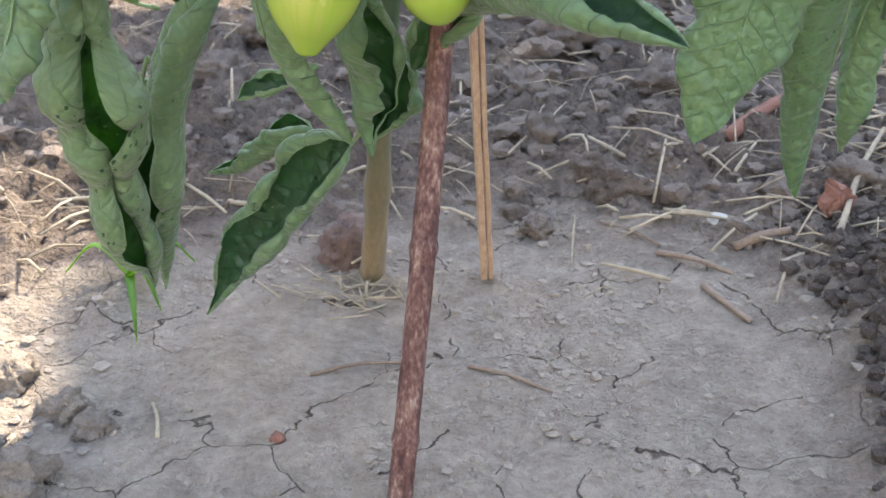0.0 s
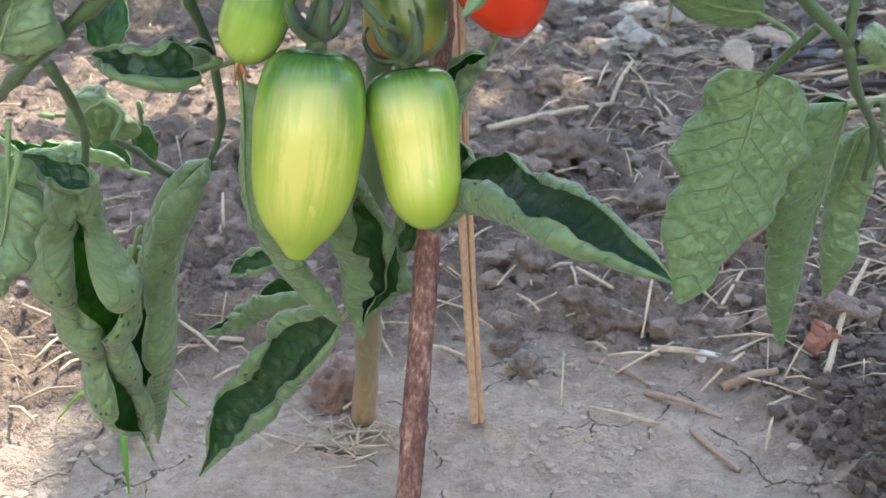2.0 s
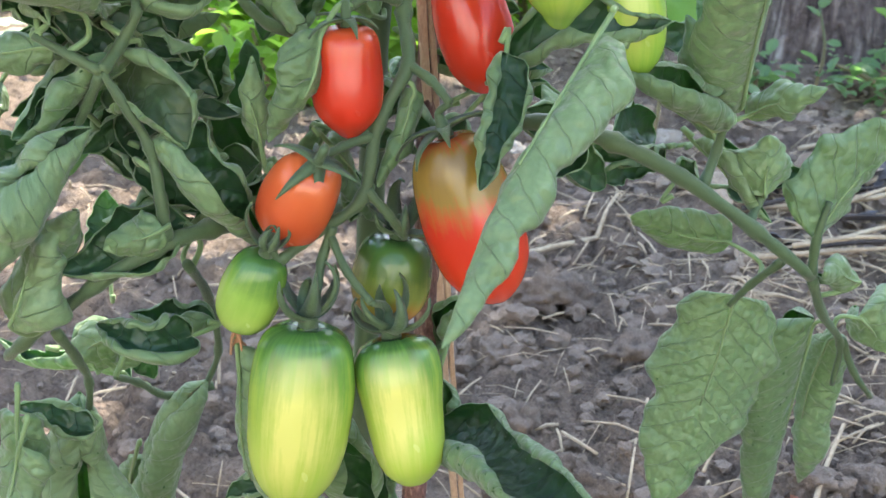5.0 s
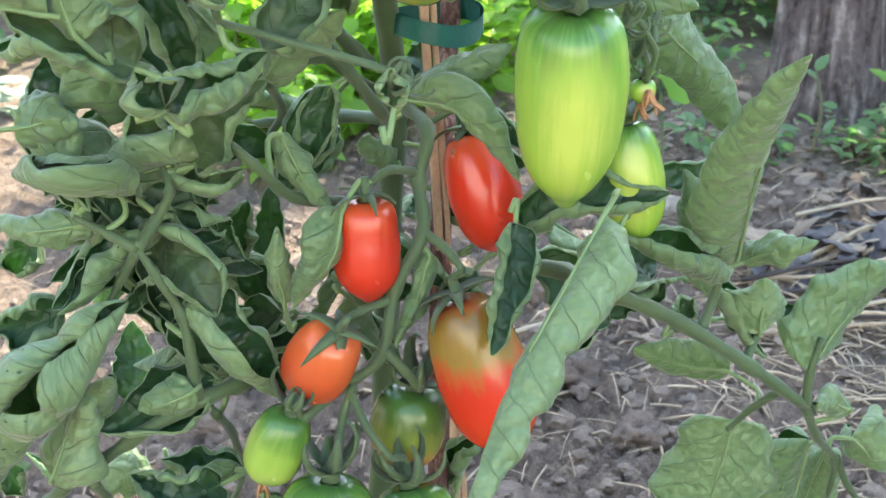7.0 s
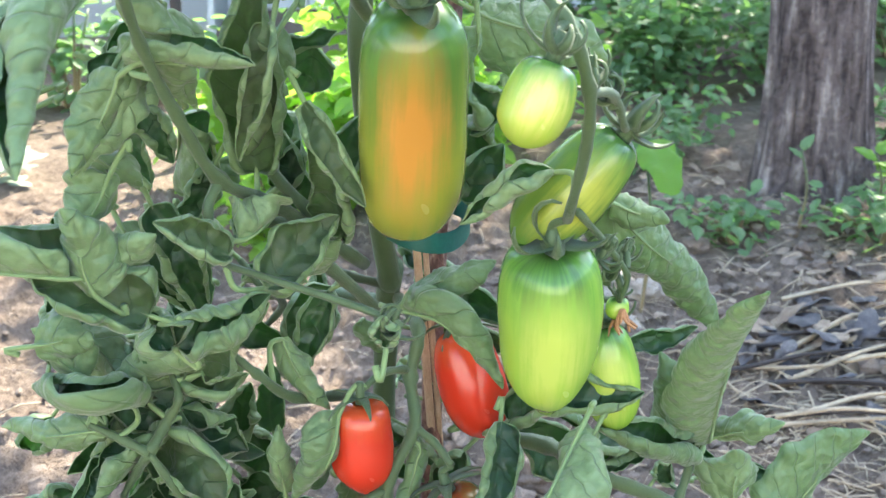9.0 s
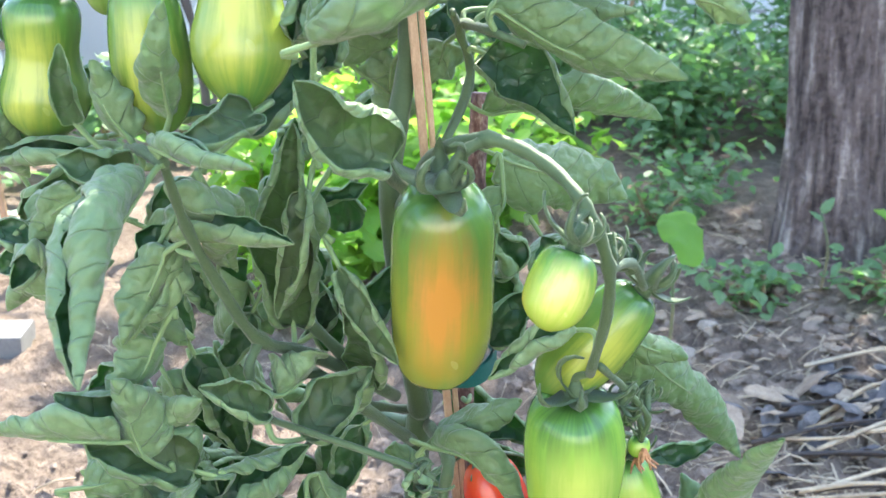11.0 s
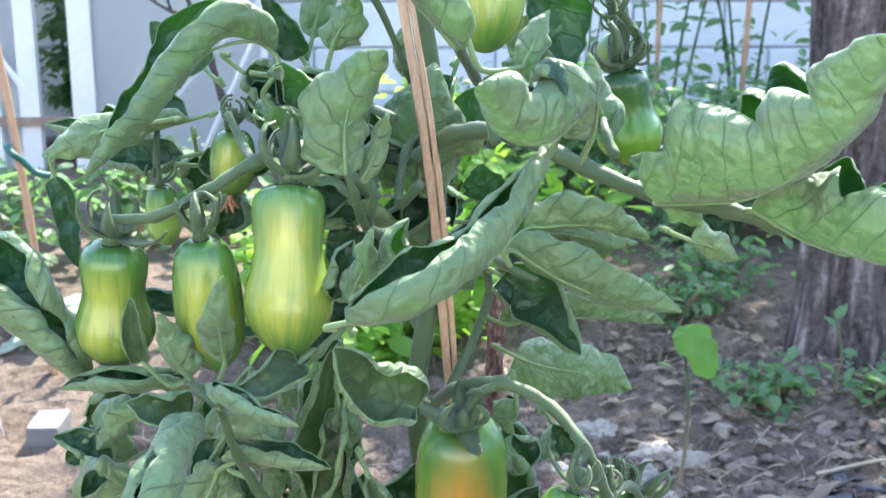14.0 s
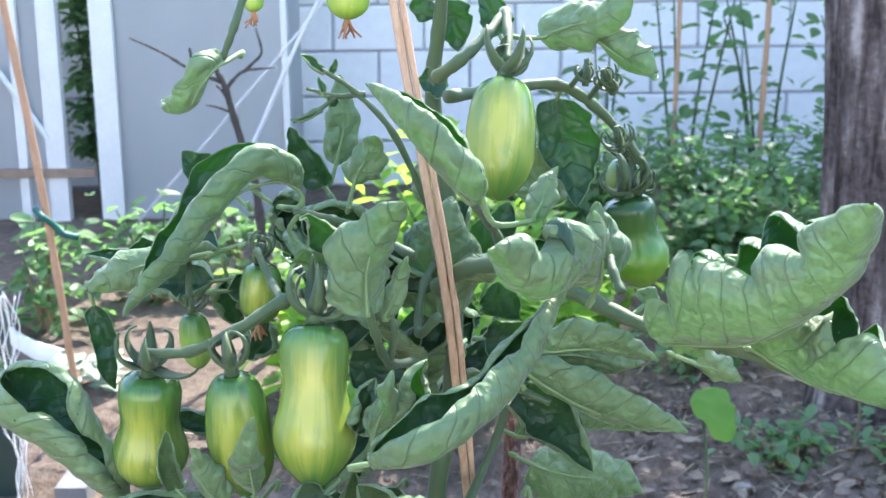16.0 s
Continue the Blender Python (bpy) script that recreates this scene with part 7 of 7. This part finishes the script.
for _ in range(16):
    clod(rng.gauss(0.30, 0.07), rng.gauss(1.42, 0.07), rng.uniform(0.012, 0.034), "crumbly clod of dry soil, coloured pale as if sunlit", LIT_CLOD, 0.7, "pale_clod", "clod", "pale clods", 0.5)
clod(0.19, 1.5, 0.04, "rough brown rock on the soil", CLOD, 0.7, "rock", "rock", "stones")
clod(-0.145, 0.037, 0.0045, "orange-brown chip of bark", BRICK, 0.5, "bark_chip", "chip", "chips")

bm = bmesh.new()
bmesh.ops.create_cube(bm, size=1.0)
bmesh.ops.scale(bm, vec=(0.024, 0.020, 0.026), verts=bm.verts)
bmesh.ops.bevel(bm, geom=bm.edges[:], offset=0.003, segments=2, affect="EDGES")
bmesh.ops.subdivide_edges(bm, edges=bm.edges[:], cuts=2, use_grid_fill=True)
for q in bm.verts:
    if q.co.x + 0.5 * q.co.y + 0.8 * q.co.z > 0.014:
        q.co *= 0.86
    q.co += Vector((noise.noise(q.co * 90), noise.noise(q.co * 90 + Vector((5, 0, 0))), noise.noise(q.co * 70 + Vector((0, 9, 0))))) * 0.0045 + Vector((1, 0.6, 1)) * 0.0012 * noise.noise(q.co * 420)
me = bpy.data.meshes.new("brick_fragment")
bm.to_mesh(me)
bm.free()
me.materials.append(BRICK)
fragment = tagged(new("brick_fragment", me), "small broken piece of red brick", "brick")
fragment.matrix_world = pose(0.279, 0.288, ground_z(0.279, 0.288) + 0.011, 8, 12, 25)


def twig(name, x0, y0, x1, y1, r, mat, label, lift=0.0, category="twig", group="twigs on the soil"):
    a = np.array((x0, y0, ground_z(x0, y0) + r * 0.8))
    b = np.array((x1, y1, ground_z(x1, y1) + r * 0.8 + lift))
    m = (a + b) / 2 + np.array((rng.uniform(-1, 1), rng.uniform(-1, 1), 0.5)) * np.linalg.norm(b - a) * 0.05
    line = smooth_line([a, m, b], 6)
    v, f = tube(line, list(np.linspace(r, r * 0.7, len(line))), 7, 0.12, rng)
    return tagged(mesh_object(name, v, f, mat), label, category, group)


twig("cut_twig", 0.233, 0.471, 0.315, 0.561, 0.0075, BRICK, "short cut reddish twig with pale end", 0.012)
twig("cut_twig", 0.196, 0.268, 0.238, 0.263, 0.0045, TWIG, "short grey-brown twig on the soil")
twig("straw_stalk", 0.221, 0.225, 0.266, 0.242, 0.0022, STRAW, "pale dry straw stalk", 0.0, "straw")
twig("straw_stalk", 0.266, 0.235, 0.355, 0.411, 0.0028, STRAW, "bleached splintered straw stalk", 0.03, "straw")
twig("straw_stalk", 0.14, 0.335, 0.20, 0.30, 0.0018, STRAW, "pale dry straw stalk", 0.0, "straw")
twig("straw_stalk", 0.15, 0.33, 0.205, 0.31, 0.0016, STRAW, "pale dry straw stalk", 0.0, "straw")
twig("straw_stalk", 0.21, 0.30, 0.25, 0.33, 0.0016, STRAW, "pale dry straw stalk", 0.0, "straw")
twig("straw_stalk", 0.10, 0.33, 0.14, 0.28, 0.0018, TWIG, "thin brown stalk on the soil", 0.0, "straw")
twig("straw_stalk", 0.20, 0.42, 0.25, 0.47, 0.0020, STRAW, "pale dry straw stalk", 0.0, "straw")
twig("straw_stalk", -0.222, 0.044, -0.234, 0.093, 0.0016, STRAW, "pale dry straw stalk", 0.0, "straw")
twig("straw_stalk", -0.13, 0.12, -0.063, 0.124, 0.0016, TWIG, "thin brown stalk pressed in the crust", 0.0, "straw")
twig("straw_stalk", -0.02, 0.115, 0.035, 0.085, 0.0018, TWIG, "thin brown stalk pressed in the crust", 0.0, "straw")
twig("straw_stalk", 0.16, 0.21, 0.185, 0.16, 0.0028, TWIG, "thin brown stalk on the soil", 0.0, "straw")
twig("straw_stalk", 0.135, 0.27, 0.185, 0.225, 0.0026, TWIG, "thin brown stalk on the soil", 0.0, "straw")
twig("straw_stalk", -0.20, 0.40, -0.42, 0.44, 0.0024, STRAW, "pale dry straw stalk", 0.0, "straw")
twig("straw_stalk", 0.05, 0.93, 0.22, 1.02, 0.0045, STRAW, "forked pale dry stalk", 0.0, "straw")
twig("straw_stalk", 0.22, 1.02, 0.26, 1.10, 0.0035, STRAW, "forked pale dry stalk", 0.02, "straw")

chaff = []
while len(chaff) < 2100:
    pick = rng.random()
    x, y = (rng.uniform(-0.7, 1.1), rng.uniform(0.6, 2.4)) if pick < 0.45 else (rng.uniform(-0.5, 0.5), rng.uniform(0.2, 0.8)) if pick < 0.58 else (rng.gauss(0.52, 0.16), rng.gauss(0.85, 0.28))
    if not outside_basin(x, y) and rng.random() < 0.8:
        continue
    a, ln, r = rng.uniform(0, 6.28), rng.uniform(0.010, 0.080), 0.0005 + 0.0014 * rng.random() ** 2.5
    p, q = np.array((x, y, ground_z(x, y) + 0.004)), np.array((x + ln * math.cos(a), y + ln * math.sin(a), 0.0))
    q[2] = ground_z(q[0], q[1]) + 0.004 + rng.uniform(0, 0.012)
    chaff.append(tube([p, (p + q) / 2 + np.array((0, 0, rng.uniform(0, 0.006))), q], [r, r, r * 0.8], 5))
for _ in range(45):
    x, y, a, ln = rng.gauss(-0.085, 0.022), rng.gauss(0.235, 0.015), rng.uniform(0, 6.28), rng.uniform(0.010, 0.032)
    p, q = np.array((x, y, ground_z(x, y) + 0.002)), np.array((x + ln * math.cos(a), y + ln * math.sin(a), ground_z(x, y) + rng.uniform(0.001, 0.012)))
    chaff.append(tube([p, (p + q) / 2, q], [0.0009, 0.0008, 0.0005], 5))
v, f = join(chaff)
tagged(mesh_object("straw_litter", v, f, STRAW), "scattered pale straw and dry stalk litter", "litter", kind="stuff")

litter, lf = [], []
for _ in range(750):
    x, y = rng.uniform(0.25, 1.3), rng.uniform(0.8, 2.2)
    a = rng.uniform(0, 6.28)
    d = np.array((math.cos(a), math.sin(a), rng.uniform(-0.1, 0.3)))
    d = unit(d)
    n = unit(np.array((rng.uniform(-0.5, 0.5), rng.uniform(-0.5, 0.5), 1)))
    n = unit(n - d * (n @ d))
    k = rng.uniform(0.012, 0.045)
    q, g = leaf_quad(np.array((x, y, ground_z(x, y) + 0.006)), d, n, k, k * 0.5)
    o = len(litter)
    litter += q
    lf += [tuple(i + o for i in t) for t in g]
tagged(mesh_object("leaf_litter", litter, lf, DRY_LEAF, smooth=False), "dry curled brown leaf litter under the tree", "litter", kind="stuff")


def broad_leaf(base, tip, up, width, droop, mat, parent, inv, name="leaf", blunt=0.8, crinkle=0.10):
    """A broad rounded leaf with a fold along its midrib."""
    base, tip, up = np.array(base), np.array(tip), np.array(up)
    axis = tip - base
    length = np.linalg.norm(axis)
    d = axis / length
    n = unit(up - d * (up @ d))
    s = np.cross(d, n)
    v, f = [], []
    rows = 18
    for i in range(rows + 1):
        u = i / rows
        w = 0.5 * width * max(0.02, math.sin(math.pi * min(1, u**0.75))) ** (0.55 if u < 0.4 else blunt) * (1 + 0.06 * math.sin(u * 23))
        for j in range(9):
            k = j / 4 - 1
            v.append(base + axis * u - n * droop * length * u * u + s * w * k + n * (abs(k) * w * 0.34 - abs(k) ** 3 * w * 0.45 + crinkle * w * math.sin(u * 17 + 3 * k) * abs(k)))
    for i in range(rows):
        for j in range(8):
            a = i * 9 + j
            f.append((a, a + 1, a + 10, a + 9))
    o = len(v)
    low = [q - n * 0.0008 for q in v]
    f += [tuple(o + q for q in t[::-1]) for t in f]
    v += low
    mesh_object(name, v, f, mat, parent).matrix_parent_inverse = inv


def sapling(x, y, height, leaves, mat, label, droop=0.25, blunt=0.8, crinkle=0.10):
    z0 = ground_z(x, y)
    ob = empty("weed_sapling", (x, y, z0), label, "weed")
    inv = Matrix.Translation((-x, -y, -z0))
    stem = smooth_line([(x, y, z0 - 0.01), (x + 0.01, y, z0 + height * 0.5), (x - 0.005, y + 0.01, z0 + height)], 5)
    v, f = tube(stem, list(np.linspace(0.004, 0.002, len(stem))), 7)
    mesh_object("stalk", v, f, STEM, ob).matrix_parent_inverse = inv
    for h, dx, dy, dz, w in leaves:
        p = stem[min(len(stem) - 1, int(h * (len(stem) - 1)))]
        broad_leaf(p, p + np.array((dx, dy, dz)), (0.2, -0.5, 1.0), w, droop, mat, ob, inv, "leaf", blunt, crinkle)


sapling(0.343, 1.30, 0.297, [(1.0, 0.038, -0.062, -0.006, 0.078), (0.9, 0.02, 0.03, 0.035, 0.03)], SUNLIT_FOLIAGE, "young weed with a drooping sunlit leaf", 0.9, 0.42, 0.20)
sapling(0.88, 1.72, 0.13, [(1.0, 0.04, 0.0, 0.03, 0.03), (0.9, -0.04, 0.0, 0.03, 0.03), (0.8, 0.0, -0.04, 0.02, 0.03), (0.7, 0.03, 0.03, 0.02, 0.03)], SUNLIT_FOLIAGE, "small bright green weed by the tree")
sapling(0.72, 1.68, 0.15, [(1.0, 0.02, 0.0, 0.03, 0.02), (0.9, -0.02, 0.01, 0.02, 0.015)], WEED, "thin dark green weed shoot by the tree")


def silver_plant(x, y):
    z0 = ground_z(x, y)
    ob = empty("silver_plant", (x, y, z0), "low silvery-leaved plant in the sun", "plant")
    inv = Matrix.Translation((-x, -y, -z0))
    r2 = random.Random(131)
    for k in range(26):
        a, ln, h = r2.uniform(0, 6.28), r2.uniform(0.07, 0.13), r2.uniform(0.0, 0.12)
        p = np.array((x + 0.05 * math.cos(a), y + 0.05 * math.sin(a), z0 + h))
        broad_leaf(p, p + np.array((math.cos(a) * ln, math.sin(a) * ln, r2.uniform(-0.2, 0.5) * ln)), (0, 0, 1.0), ln * 0.5, 0.2, SILVER, ob, inv)


silver_plant(-1.05, 2.40)


def debris_heap(cx, cy):
    r2 = random.Random(55)
    heap = empty("debris_heap", (cx, cy, ground_z(cx, cy)), "heap of dark withered leaves and dry stalks on the soil", "debris")
    inv = Matrix.Translation((-cx, -cy, -ground_z(cx, cy)))
    for k in range(80):
        x, y = r2.gauss(cx, 0.13), r2.gauss(cy, 0.09)
        a, ln = r2.uniform(0, 6.28), r2.uniform(0.04, 0.09)
        p = np.array((x, y, ground_z(x, y) + 0.012 + 0.035 * r2.random()))
        broad_leaf(p, p + np.array((math.cos(a) * ln, math.sin(a) * ln, r2.uniform(-0.25, 0.15) * ln)), (r2.uniform(-0.7, 0.7), r2.uniform(-0.7, 0.7), 1.0), ln * r2.uniform(0.35, 0.6), r2.uniform(0.1, 0.5), WITHERED if r2.random() < 0.65 else DRY_LEAF, heap, inv, "withered_leaf")
    for k in range(30):
        x, y, a, ln = r2.gauss(cx, 0.15), r2.gauss(cy - 0.1, 0.10), r2.uniform(-0.6, 0.6), r2.uniform(0.12, 0.30)
        z = ground_z(x, y) + 0.02
        line = smooth_line([(x - ln * math.cos(a) / 2, y - ln * math.sin(a) / 2, z - 0.012), (x, y, z + 0.02 * r2.random()), (x + ln * math.cos(a) / 2, y + ln * math.sin(a) / 2, z + 0.02 * r2.random())], 5)
        v, f = tube(line, list(np.linspace(0.004, 0.002, len(line))), 6, 0.1, r2)
        mesh_object("dry_stalk", v, f, STRAW if k % 3 else DEAD_WOOD, heap).matrix_parent_inverse = inv


WITHERED = plain("withered_leaf", (0.030, 0.028, 0.034), (0.120, 0.110, 0.115), 40.0, 0.6, 0.5, 0.004)
debris_heap(0.66, 1.14)


def grass_tuft(x, y):
    tuft = []
    for dx, dy, h in ((0.05, 0.02, 0.02), (0.035, -0.055, 0.008), (0.025, -0.10, 0.004), (-0.05, 0.0, 0.015)):
        line = smooth_line([(x, y, ground_z(x, y)), (x + dx * 0.5, y + dy * 0.5, ground_z(x, y) + h + 0.012), (x + dx, y + dy, ground_z(x + dx, y + dy) + 0.003)], 5)
        v, f = [], []
        for i, p in enumerate(line):
            w = 0.0042 * (1 - (i / 10.5) ** 2)
            s = unit(np.cross(line[min(i + 1, 10)] - line[max(i - 1, 0)], (0, 0, 1)))
            v += [p - s * w + (0, 0, 0.0015), p, p + s * w + (0, 0, 0.0015), p - np.array((0, 0, 0.0008))]
        for i in range(len(line) - 1):
            for c in range(4):
                f.append((i * 4 + c, i * 4 + (c + 1) % 4, i * 4 + 4 + (c + 1) % 4, i * 4 + 4 + c))
        tuft.append((v, f))
    simple("grass_tuft", tuft, SUNLIT_FOLIAGE, "small tuft of green grass blades", "grass")


grass_tuft(-0.285, 0.275)


# ---- unseen walls added to shape the light: south bounces sun, others block sky ----
STUCCO = plain("white_stucco", (0.70, 0.69, 0.66), (0.82, 0.81, 0.78), 9.0, 0.9, 0.4, 0.004)
for name, (x0, x1, y0, y1), h, mat, label in (("wall_south", (-4.4, 5.2, -4.6, -4.4), 2.2, STUCCO, "white stucco wall added behind the camera to bounce sunlight"), ("wall_west", (-4.6, -4.4, -4.6, 5.0), 2.4, MORTAR, "plain grey rendered wall added out of view to block low light"), ("wall_east", (5.2, 5.4, -4.6, 5.0), 2.4, MORTAR, "plain grey rendered wall added out of view to block low light")):
    v, f = box_verts(x0, x1, y0, y1, -0.2, h)
    tagged(mesh_object(name, v, f, mat, smooth=False), label, "wall", kind="structure")
